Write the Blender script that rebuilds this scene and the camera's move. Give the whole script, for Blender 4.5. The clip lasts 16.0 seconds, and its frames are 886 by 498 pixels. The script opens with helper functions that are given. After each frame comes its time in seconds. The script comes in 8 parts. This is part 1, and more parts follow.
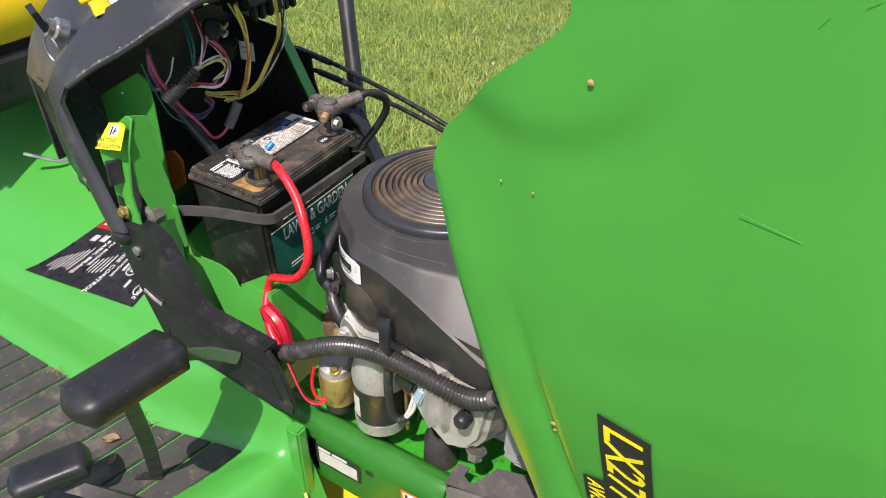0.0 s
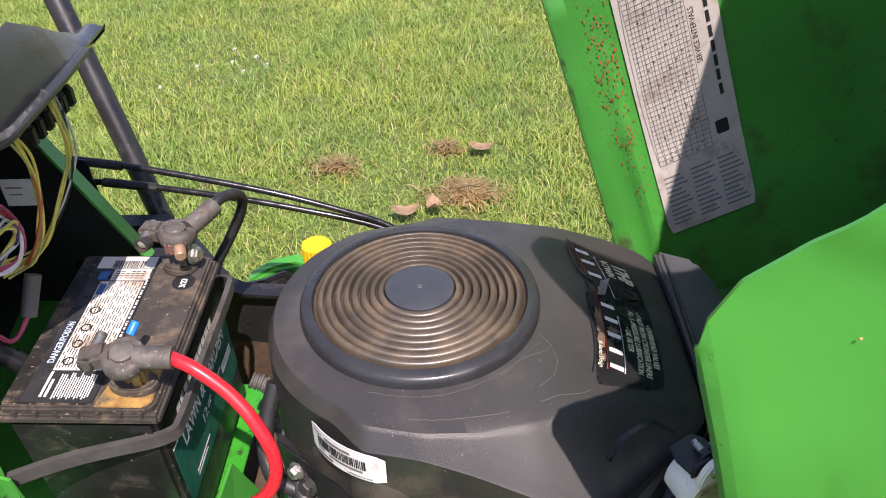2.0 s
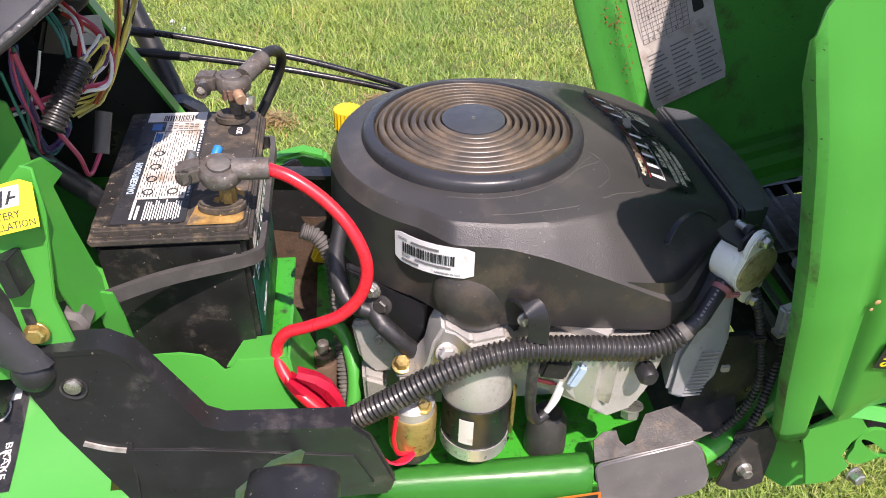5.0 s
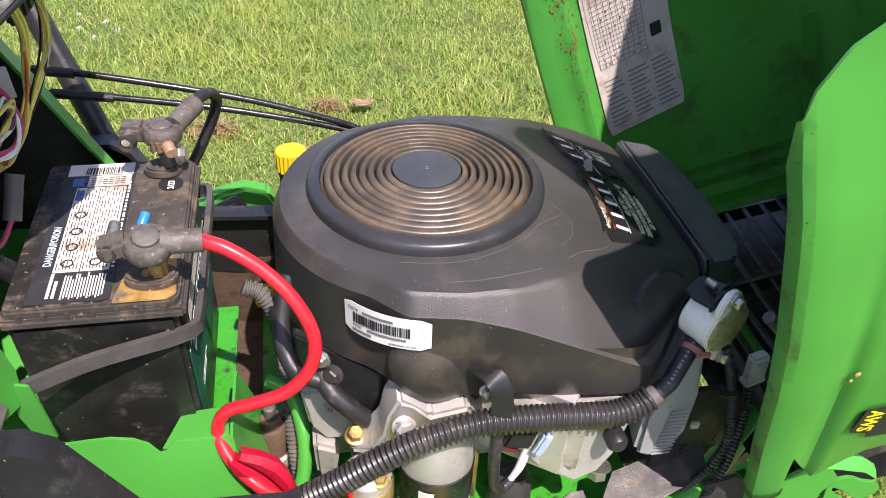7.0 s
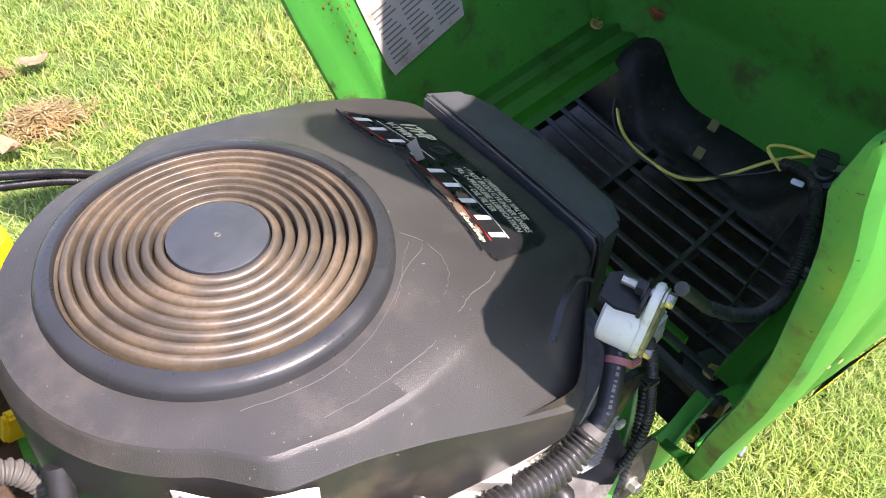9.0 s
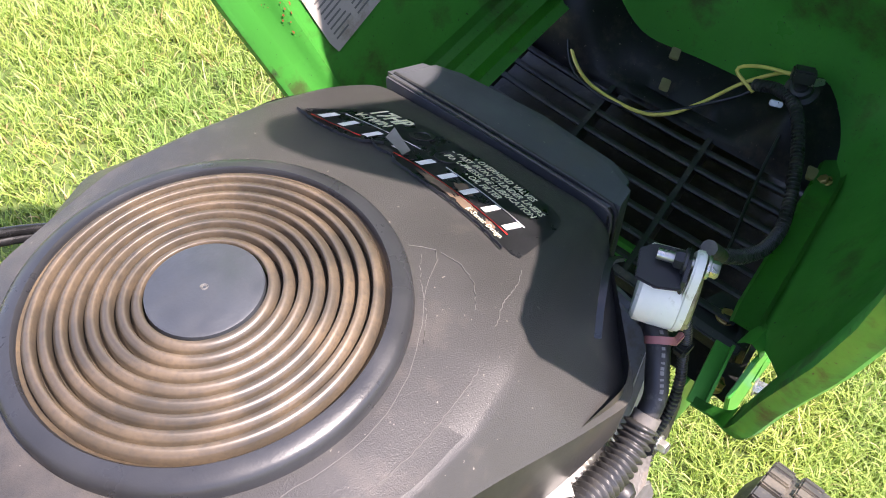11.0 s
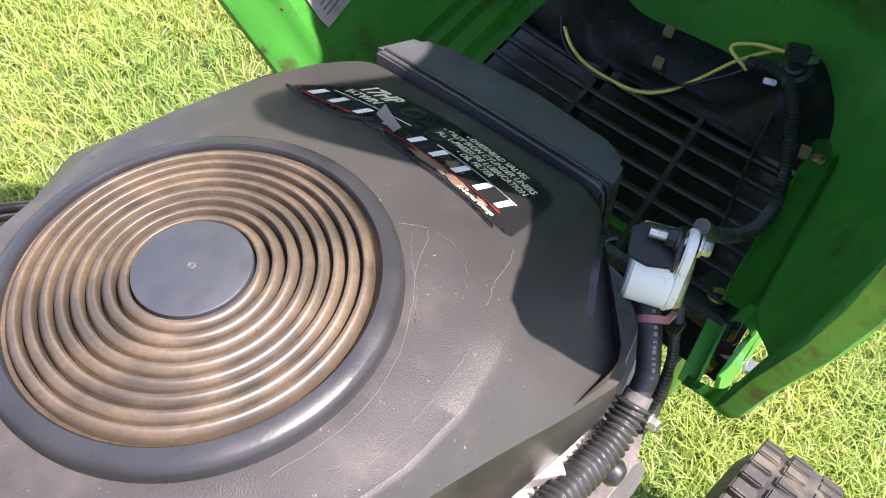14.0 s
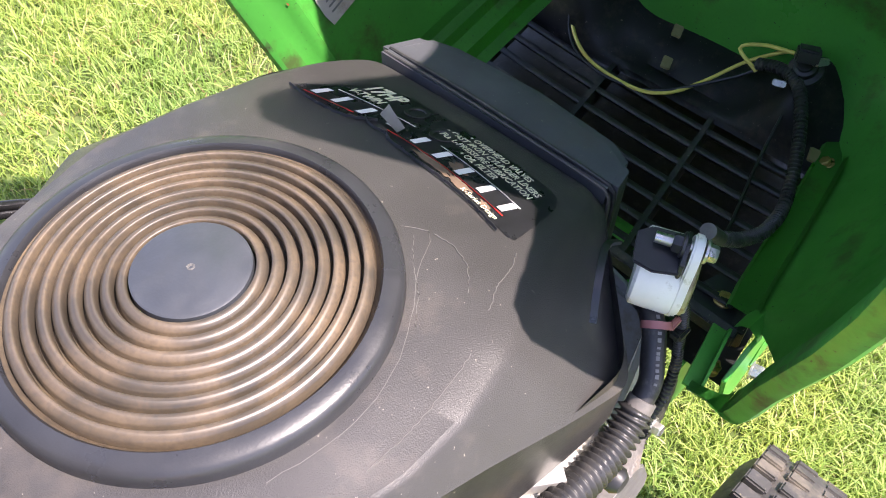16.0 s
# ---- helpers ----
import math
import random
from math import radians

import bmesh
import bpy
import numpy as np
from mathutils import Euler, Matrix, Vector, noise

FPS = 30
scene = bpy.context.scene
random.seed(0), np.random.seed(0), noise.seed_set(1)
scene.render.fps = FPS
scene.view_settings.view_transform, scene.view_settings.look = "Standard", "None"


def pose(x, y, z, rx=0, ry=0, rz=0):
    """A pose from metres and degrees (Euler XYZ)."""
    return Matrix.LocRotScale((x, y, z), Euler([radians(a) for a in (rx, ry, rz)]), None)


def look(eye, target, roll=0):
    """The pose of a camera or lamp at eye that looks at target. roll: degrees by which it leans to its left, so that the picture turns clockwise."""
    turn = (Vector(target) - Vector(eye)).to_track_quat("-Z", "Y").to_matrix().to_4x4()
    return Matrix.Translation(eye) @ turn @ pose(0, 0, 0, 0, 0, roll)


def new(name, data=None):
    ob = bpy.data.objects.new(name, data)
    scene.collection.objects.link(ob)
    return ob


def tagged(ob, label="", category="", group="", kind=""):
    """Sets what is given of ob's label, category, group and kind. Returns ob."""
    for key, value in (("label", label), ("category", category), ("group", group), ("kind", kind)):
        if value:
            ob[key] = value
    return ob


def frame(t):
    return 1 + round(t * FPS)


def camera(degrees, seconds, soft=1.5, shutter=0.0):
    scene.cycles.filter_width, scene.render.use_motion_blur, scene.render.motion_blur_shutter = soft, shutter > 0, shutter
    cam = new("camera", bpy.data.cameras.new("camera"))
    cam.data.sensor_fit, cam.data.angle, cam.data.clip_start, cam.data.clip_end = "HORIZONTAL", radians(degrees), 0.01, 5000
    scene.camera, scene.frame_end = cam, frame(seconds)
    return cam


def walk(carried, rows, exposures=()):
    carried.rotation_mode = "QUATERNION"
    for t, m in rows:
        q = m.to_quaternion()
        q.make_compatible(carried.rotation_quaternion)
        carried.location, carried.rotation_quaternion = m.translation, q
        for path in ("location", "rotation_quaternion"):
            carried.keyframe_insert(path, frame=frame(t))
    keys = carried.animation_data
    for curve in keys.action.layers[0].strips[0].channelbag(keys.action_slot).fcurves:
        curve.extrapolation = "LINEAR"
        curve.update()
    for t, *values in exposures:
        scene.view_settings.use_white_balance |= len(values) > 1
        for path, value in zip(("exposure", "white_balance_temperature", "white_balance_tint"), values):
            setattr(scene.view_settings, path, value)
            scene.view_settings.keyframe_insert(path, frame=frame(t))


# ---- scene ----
cam = camera(59.4, 16.0, soft=1.0)
PATH = [
    (0, (0.752, -0.555, 1.218), (-0.142, 0.818, 0.071), -0.3),
    (0.5, (0.589, -0.552, 1.205), (-0.081, 0.937, 0.051), -0.3),
    (1, (0.482, -0.551, 1.21), (-0.003, 0.984, 0.023), -1.4),
    (1.5, (0.403, -0.443, 1.211), (0.109, 1.127, 0.008), -2.1),
    (2, (0.371, -0.397, 1.187), (0.301, 1.2, -0.015), -1.4),
    (2.5, (0.301, -0.367, 1.178), (0.413, 1.222, -0.032), -0.9),
    (3, (0.228, -0.383, 1.148), (0.399, 1.205, -0.055), -1.0),
    (3.5, (0.207, -0.425, 1.117), (0.392, 1.163, -0.084), -0.2),
    (4, (0.21, -0.481, 1.106), (0.393, 1.11, -0.092), 0.7),
    (4.2, (0.212, -0.505, 1.098), (0.4, 1.085, -0.101), 1.1),
    (6.3, (0.226, -0.532, 1.099), (0.494, 1.039, -0.108), 2.2),
    (6.5, (0.223, -0.515, 1.1), (0.511, 1.053, -0.108), 2.5),
    (7, (0.227, -0.449, 1.119), (0.556, 1.096, -0.107), 3.2),
    (7.5, (0.257, -0.373, 1.118), (0.665, 1.116, -0.152), 3.6),
    (8, (0.278, -0.311, 1.097), (0.862, 1.061, -0.235), 4.6),
    (8.5, (0.266, -0.25, 1.088), (1.03, 0.98, -0.291), 5.4),
    (9, (0.239, -0.218, 1.084), (1.098, 0.896, -0.338), 3.9),
    (9.2, (0.247, -0.205, 1.08), (1.118, 0.878, -0.359), 2.6),
    (11.3, (0.244, -0.134, 1.065), (1.166, 0.775, -0.459), 0.3),
    (11.5, (0.244, -0.132, 1.067), (1.158, 0.766, -0.468), 0.6),
    (12, (0.243, -0.133, 1.065), (1.153, 0.757, -0.477), 0.5),
    (12.5, (0.245, -0.133, 1.065), (1.154, 0.754, -0.48), 0.4),
    (13, (0.246, -0.137, 1.066), (1.155, 0.75, -0.479), 0.3),
    (13.5, (0.246, -0.138, 1.066), (1.156, 0.747, -0.48), 0.4),
    (14, (0.246, -0.138, 1.061), (1.159, 0.748, -0.482), 0.6),
    (14.5, (0.247, -0.136, 1.06), (1.158, 0.75, -0.485), 0.8),
    (15, (0.248, -0.134, 1.059), (1.156, 0.752, -0.487), 0.9),
    (15.5, (0.25, -0.134, 1.061), (1.153, 0.755, -0.487), 0.8),
    (16, (0.252, -0.135, 1.06), (1.148, 0.756, -0.491), 0.7),
]
STOPS = [(0.0, 0.57), (1.2, 0.60), (2.0, 0.80), (4.2, 0.90), (6.3, 0.92), (7.5, 0.99), (8.0, 1.06), (9.0, 1.76), (11.5, 1.82), (16.0, 1.82)]
walk(cam, [(t, look(eye, target, roll)) for t, eye, target, roll in PATH], [(t, stops, 6500, 21 if t < 0.5 else 28) for t, stops in STOPS])

# ---- world and sun ----
SUN = Vector((0.20, -0.58, 1.0)).normalized()
world = bpy.data.worlds.new("sky")
scene.world = world
world.use_nodes = True
wn = world.node_tree
sky = wn.nodes.new("ShaderNodeTexSky")
sky.sky_type, sky.sun_disc = "NISHITA", False
sky.sun_elevation = math.asin(SUN.z)
sky.sun_rotation = math.atan2(SUN.x, SUN.y)
sky.air_density, sky.dust_density = 1.0, 1.2
wn.links.new(sky.outputs["Color"], wn.nodes["Background"].inputs["Color"])
wn.nodes["Background"].inputs["Strength"].default_value = 0.125
sun_lamp = bpy.data.lights.new("sun", "SUN")
sun_lamp.energy, sun_lamp.angle, sun_lamp.color = 4.05, radians(0.53), (1.0, 0.945, 0.82)
sun_ob = new("sun", sun_lamp)
sun_ob.matrix_world = look(SUN * 10, (0, 0, 0))


# ---- materials ----
def ramp(nt, fac, a, b, lo=0.0, hi=1.0):
    n = nt.nodes.new("ShaderNodeValToRGB")
    n.color_ramp.elements[0].position, n.color_ramp.elements[1].position = lo, hi
    n.color_ramp.elements[0].color, n.color_ramp.elements[1].color = (*a, 1), (*b, 1)
    nt.links.new(fac, n.inputs["Fac"])
    return n.outputs["Color"]


def noise_tex(nt, vec, scale, detail=4.0, rough=0.55):
    n = nt.nodes.new("ShaderNodeTexNoise")
    n.inputs["Scale"].default_value, n.inputs["Detail"].default_value = scale, detail
    n.inputs["Roughness"].default_value = rough
    nt.links.new(vec, n.inputs["Vector"])
    return n.outputs["Fac"]


def blend(nt, fac, a, b):
    n = nt.nodes.new("ShaderNodeMix")
    n.data_type = "RGBA"
    for sock, val in ((n.inputs[0], fac), (n.inputs[6], a), (n.inputs[7], b)):
        if isinstance(val, bpy.types.NodeSocket):
            nt.links.new(val, sock)
        elif isinstance(val, tuple):
            sock.default_value = (*val, 1)
        else:
            sock.default_value = val
    return n.outputs[2]


W3, K3 = (1.0, 1.0, 1.0), (0.0, 0.0, 0.0)


def surface(name, base, rough=0.5, metal=0.0, var=0.25, scale=18.0, grain=260.0, bump=0.15, dirt=None, dirt_amount=0.5,
            dirt_scale=30.0, spots=None, spot_scale=160.0, spot_amount=0.35, coat=0.0, rvar=0.15, spec=0.5):
    """A painted, moulded or cast surface: broad and fine colour variation, grime in patches, small specks, fine relief."""
    m = bpy.data.materials.new(name)
    m.use_nodes = True
    nt = m.node_tree
    p = nt.nodes["Principled BSDF"]
    vec = nt.nodes.new("ShaderNodeTexCoord").outputs["Object"]
    broad, fine = noise_tex(nt, vec, scale), noise_tex(nt, vec, grain, 3.0)
    dark = tuple(c * (1 - var) for c in base)
    light = tuple(min(1.0, c * (1 + var)) for c in base)
    col = ramp(nt, broad, dark, light, 0.3, 0.7)
    col = blend(nt, ramp(nt, fine, K3, (0.35, 0.35, 0.35), 0.35, 0.75), col, tuple(c * (1 - var * 1.2) for c in base))
    if dirt:
        mask = ramp(nt, noise_tex(nt, vec, dirt_scale, 7.0, 0.68), K3, W3, 0.62 - 0.25 * dirt_amount, 0.72 - 0.12 * dirt_amount)
        col = blend(nt, mask, col, dirt)
    if spots:
        mask = ramp(nt, noise_tex(nt, vec, spot_scale, 2.0), K3, W3, 0.74 - 0.2 * spot_amount, 0.77 - 0.2 * spot_amount)
        col = blend(nt, mask, col, spots)
    nt.links.new(col, p.inputs["Base Color"])
    p.inputs["Metallic"].default_value = metal
    p.inputs["Specular IOR Level"].default_value = spec
    p.inputs["Coat Weight"].default_value = coat
    p.inputs["Coat Roughness"].default_value = 0.12
    lo, hi = max(0.03, rough - rvar), min(1.0, rough + rvar)
    nt.links.new(ramp(nt, noise_tex(nt, vec, scale * 2.3, 5.0), (lo, lo, lo), (hi, hi, hi), 0.3, 0.7), p.inputs["Roughness"])
    if bump:
        b = nt.nodes.new("ShaderNodeBump")
        b.inputs["Strength"].default_value, b.inputs["Distance"].default_value = bump, 0.001
        nt.links.new(fine, b.inputs["Height"])
        nt.links.new(b.outputs["Normal"], p.inputs["Normal"])
    return m


def flat(name, base, rough=0.6, var=0.08):
    return surface(name, base, rough, 0, var, 40, 300, 0.03, rvar=0.05)


GREEN = surface("green_paint", (0.052, 0.310, 0.042), 0.34, 0, 0.05, 6, 400, 0.02, None, 0, 22, (0.13, 0.26, 0.09), 300, 0.06, coat=0.2, rvar=0.05)
GREEN_DIRTY = surface("green_paint_grimy", (0.028, 0.300, 0.020), 0.36, 0, 0.14, 12, 300, 0.06, (0.035, 0.04, 0.018), 0.28, 75, (0.03, 0.03, 0.02), 260, 0.28, coat=0.15)
# Hood's open edge: green darkened for its shaded facing, plus grime smudges.
GREEN_EDGE_SHADE = surface("shaded_grimy_green_edge", (0.044, 0.260, 0.037), 0.45, 0, 0.25, 12, 300, 0.06, (0.035, 0.06, 0.02), 0.40, 30, (0.03, 0.03, 0.02), 300, 0.2)
# Hood paint darkened for the shade inside the open hood, with grime patches.
GREEN_IN_SHADE = surface("green_paint_inside_shaded", (0.0445, 0.272, 0.037), 0.42, 0, 0.16, 7, 300, 0.05, (0.055, 0.10, 0.025), 0.35, 14, (0.03, 0.03, 0.02), 300, 0.16)
BLACK = surface("black_plastic", (0.017, 0.0175, 0.019), 0.40, 0, 0.3, 14, 900, 0.10, (0.055, 0.052, 0.049), 0.24, 26, (0.16, 0.15, 0.13), 320, 0.16)
BLACK_CLEAN = surface("black_plastic_clean", (0.018, 0.018, 0.020), 0.38, 0, 0.25, 20, 700, 0.08, (0.05, 0.048, 0.044), 0.15, 40)
GRILLE = surface("dusty_grille", (0.028, 0.028, 0.029), 0.48, 0, 0.35, 14, 700, 0.14, (0.080, 0.068, 0.055), 0.40, 34, (0.24, 0.21, 0.17), 240, 0.14)
DASH = surface("dash_plastic", (0.034, 0.035, 0.039), 0.32, 0, 0.20, 7, 700, 0.05, (0.062, 0.062, 0.064), 0.30, 9, (0.15, 0.14, 0.12), 300, 0.03)
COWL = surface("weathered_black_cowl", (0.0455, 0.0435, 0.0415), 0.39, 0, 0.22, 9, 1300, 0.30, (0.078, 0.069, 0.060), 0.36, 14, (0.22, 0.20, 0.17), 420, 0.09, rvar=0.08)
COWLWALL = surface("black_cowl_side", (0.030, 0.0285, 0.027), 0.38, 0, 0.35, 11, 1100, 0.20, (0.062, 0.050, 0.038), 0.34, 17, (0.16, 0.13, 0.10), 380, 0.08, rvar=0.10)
COVER = surface("black_cover", (0.062, 0.065, 0.072), 0.42, 0, 0.3, 14, 900, 0.10, (0.075, 0.072, 0.068), 0.30, 20, (0.18, 0.17, 0.15), 320, 0.14)
CASE = surface("battery_black", (0.014, 0.014, 0.014), 0.42, 0, 0.35, 20, 500, 0.12, (0.075, 0.066, 0.055), 0.30, 38, (0.20, 0.18, 0.15), 230, 0.14)
VENT = surface("dusty_vent_cover", (0.020, 0.019, 0.018), 0.55, 0, 0.3, 25, 500, 0.2, (0.16, 0.125, 0.085), 0.42, 48, (0.26, 0.21, 0.14), 240, 0.35)
LID = surface("battery_lid_dusty", (0.052, 0.046, 0.040), 0.62, 0, 0.35, 22, 500, 0.12, (0.15, 0.115, 0.08), 0.50, 34, (0.25, 0.19, 0.12), 260, 0.30)
RUST_DUST = surface("ochre_corrosion", (0.38, 0.22, 0.06), 0.85, 0, 0.45, 60, 420, 0.5, (0.10, 0.085, 0.06), 0.5, 70)
LEAD = surface("lead_clamp", (0.145, 0.132, 0.120), 0.62, 0.35, 0.35, 60, 420, 0.5, (0.10, 0.075, 0.06), 0.55, 90, (0.32, 0.29, 0.25), 240, 0.35)
STEEL = surface("zinc_steel", (0.46, 0.45, 0.42), 0.35, 0.85, 0.25, 60, 500, 0.2, (0.20, 0.16, 0.11), 0.3, 80)
STRAP = surface("grey_strap", (0.105, 0.098, 0.09), 0.62, 0, 0.2, 35, 500, 0.15, (0.16, 0.145, 0.125), 0.4, 40)
LINK = surface("dull_green_steel", (0.055, 0.110, 0.058), 0.4, 0.1, 0.25, 30, 400, 0.1, (0.09, 0.10, 0.08), 0.4, 40)
BAND = surface("dark_grey_band", (0.070, 0.066, 0.062), 0.55, 0, 0.3, 35, 500, 0.15, (0.13, 0.118, 0.10), 0.35, 40)
BRASS = surface("yellow_zinc", (0.50, 0.37, 0.13), 0.36, 0.75, 0.22, 40, 400, 0.15, (0.22, 0.15, 0.05), 0.4, 45)
CAST = surface("cast_aluminium", (0.47, 0.455, 0.42), 0.50, 0.45, 0.14, 25, 500, 0.3, (0.26, 0.23, 0.185), 0.30, 30, (0.14, 0.12, 0.09), 260, 0.14)
ALU = surface("turned_aluminium", (0.58, 0.57, 0.55), 0.36, 0.7, 0.1, 50, 500, 0.1)
DARKMETAL = surface("blackened_steel", (0.045, 0.042, 0.04), 0.5, 0.2, 0.3, 25, 400, 0.2, (0.09, 0.07, 0.05), 0.4, 45)
GREYPLATE = surface("grey_satin_plate", (0.20, 0.19, 0.185), 0.45, 0.35, 0.15, 18, 400, 0.08, (0.27, 0.25, 0.23), 0.35, 25, (0.35, 0.33, 0.3), 300, 0.12)
GRIME = surface("oily_soil", (0.095, 0.058, 0.036), 0.9, 0, 0.5, 60, 320, 0.9, (0.045, 0.03, 0.02), 0.5, 60)
RED = surface("red_cable", (0.62, 0.018, 0.028), 0.32, 0, 0.1, 30, 300, 0.03, (0.40, 0.03, 0.03), 0.15, 60)
REDBOOT = surface("red_vinyl_boot", (0.72, 0.02, 0.06), 0.38, 0, 0.12, 30, 300, 0.08)
RUBBER = surface("black_rubber", (0.02, 0.02, 0.021), 0.48, 0, 0.3, 40, 400, 0.1, (0.07, 0.066, 0.06), 0.3, 60)
CONDUIT = surface("split_conduit", (0.030, 0.029, 0.028), 0.34, 0, 0.3, 40, 400, 0.05, (0.10, 0.09, 0.075), 0.30, 50)
CABLE = surface("glossy_black_cable", (0.014, 0.014, 0.015), 0.24, 0, 0.2, 40, 400, 0.03)
RUBBERGREY = surface("worn_rubber_mat", (0.048, 0.045, 0.042), 0.68, 0, 0.25, 20, 380, 0.25, (0.13, 0.11, 0.085), 0.45, 25, (0.2, 0.17, 0.12), 260, 0.16)
NYLON = surface("cream_nylon", (0.84, 0.82, 0.73), 0.45, 0, 0.08, 30, 300, 0.06, (0.42, 0.38, 0.25), 0.25, 60)
AMBER = surface("stained_pump_cover", (0.36, 0.34, 0.16), 0.4, 0, 0.3, 60, 300, 0.1, (0.16, 0.11, 0.05), 0.55, 70)
GREYPLUG = surface("grey_connector", (0.60, 0.585, 0.56), 0.5, 0, 0.15, 50)
YELLOW = surface("yellow_paint", (0.78, 0.53, 0.012), 0.36, 0, 0.08, 12, 300, 0.03, (0.6, 0.42, 0.03), 0.2, 25)
YELLOW_SEAT = surface("yellow_vinyl", (0.80, 0.56, 0.012), 0.42, 0, 0.06, 9, 700, 0.12)
BROWN = surface("brown_plug_boot", (0.12, 0.075, 0.05), 0.6, 0, 0.3, 60, 300, 0.2)
RUSTY = surface("rusty_orange", (0.30, 0.10, 0.03), 0.8, 0, 0.35, 60, 300, 0.4)
ORANGE = flat("orange_plastic", (0.62, 0.16, 0.02), 0.5)
BLUE = flat("blue_cap", (0.02, 0.22, 0.62), 0.35)
PAPER = surface("white_label", (0.72, 0.71, 0.70), 0.38, 0, 0.07, 22, 300, 0.02, (0.42, 0.37, 0.30), 0.16, 40)
# Warm grey paper, darker and browner than PAPER.
STICKER = surface("warm_grey_sticker", (0.47, 0.43, 0.39), 0.5, 0, 0.1, 22, 300, 0.02, (0.30, 0.24, 0.19), 0.35, 26)
PAPER_WORN = surface("worn_label", (0.66, 0.63, 0.57), 0.5, 0, 0.1, 22, 300, 0.02, (0.30, 0.22, 0.15), 0.42, 26)
INK = flat("black_ink", (0.018, 0.018, 0.02), 0.5)
INKGREY = flat("grey_ink", (0.16, 0.155, 0.15), 0.6)
WHITEINK = surface("white_print", (0.76, 0.75, 0.72), 0.5, 0, 0.08, 40, 300, 0.0, (0.4, 0.36, 0.3), 0.12, 90)
CREAMINK = flat("cream_print", (0.72, 0.70, 0.50), 0.5)
REDINK = flat("red_print", (0.62, 0.03, 0.02), 0.5)
YELINK = flat("yellow_print", (0.86, 0.74, 0.01), 0.45)
BLUEINK = flat("blue_print", (0.05, 0.16, 0.42), 0.45)
TEAL = surface("green_battery_label", (0.008, 0.105, 0.075), 0.42, 0, 0.15, 30, 300, 0.02, (0.05, 0.09, 0.07), 0.25, 60)
DECALBLACK = surface("black_decal", (0.034, 0.035, 0.038), 0.33, 0, 0.25, 30, 400, 0.08, (0.085, 0.07, 0.055), 0.24, 30)
BARE = surface("cowl_where_decal_tore", (0.17, 0.115, 0.075), 0.7, 0, 0.35, 60, 400, 0.3)
SCRATCH = flat("pale_scratch", (0.13, 0.125, 0.115), 0.6)
PALEGREEN = flat("pale_green_scratch", (0.085, 0.345, 0.070), 0.5)
CHIP = surface("paint_chip", (0.42, 0.27, 0.12), 0.7, 0, 0.3, 300)
PALE_SCUFF = surface("pale_scuff", (0.13, 0.128, 0.126), 0.6, 0, 0.6, 160, 400, 0.2, (0.040, 0.040, 0.042), 0.72, 110, (0.42, 0.41, 0.40), 190, 0.42)
SPRINGCLIP = surface("spring_clip", (0.30, 0.25, 0.12), 0.5, 0.3, 0.2, 40)
WIRE = {c: surface("wire_" + c, v, 0.4, 0, 0.12, 60, 300, 0.02) for c, v in dict(
    yellow=(0.74, 0.62, 0.13), white=(0.68, 0.66, 0.62), purple=(0.11, 0.05, 0.17), pink=(0.48, 0.07, 0.14), red=(0.42, 0.03, 0.03),
    teal=(0.02, 0.16, 0.12), orange=(0.45, 0.12, 0.04), black=(0.015, 0.015, 0.015), lime=(0.46, 0.44, 0.14), navy=(0.04, 0.05, 0.14)).items()}


def fan_material():
    """Dusty brown moulded screen: colour bands by distance from the hub, faint dust streaks."""
    m = bpy.data.materials.new("dusty_fan_screen")
    m.use_nodes = True
    nt = m.node_tree
    p = nt.nodes["Principled BSDF"]
    vec = nt.nodes.new("ShaderNodeTexCoord").outputs["Object"]
    sep = nt.nodes.new("ShaderNodeSeparateXYZ")
    nt.links.new(vec, sep.inputs[0])
    flatv = nt.nodes.new("ShaderNodeCombineXYZ")
    nt.links.new(sep.outputs[0], flatv.inputs[0])
    nt.links.new(sep.outputs[1], flatv.inputs[1])
    ln = nt.nodes.new("ShaderNodeVectorMath")
    ln.operation = "LENGTH"
    nt.links.new(flatv.outputs[0], ln.inputs[0])
    rings = noise_tex(nt, ln.outputs["Value"], 130, 3.0)
    cloth = noise_tex(nt, vec, 26, 5.0)
    fine = noise_tex(nt, vec, 420, 3.0)
    col = ramp(nt, rings, (0.030, 0.026, 0.021), (0.105, 0.084, 0.060), 0.30, 0.70)
    col = blend(nt, ramp(nt, cloth, K3, (0.85, 0.85, 0.85), 0.42, 0.66), col, (0.165, 0.120, 0.076))
    col = blend(nt, ramp(nt, fine, K3, (0.6, 0.6, 0.6), 0.45, 0.8), col, (0.045, 0.040, 0.036))
    nt.links.new(col, p.inputs["Base Color"])
    p.inputs["Roughness"].default_value = 0.34
    p.inputs["Anisotropic"].default_value = 0.75
    tangent = nt.nodes.new("ShaderNodeTangent")
    tangent.direction_type, tangent.axis = "RADIAL", "Z"
    nt.links.new(tangent.outputs[0], p.inputs["Tangent"])
    return m


FAN = fan_material()


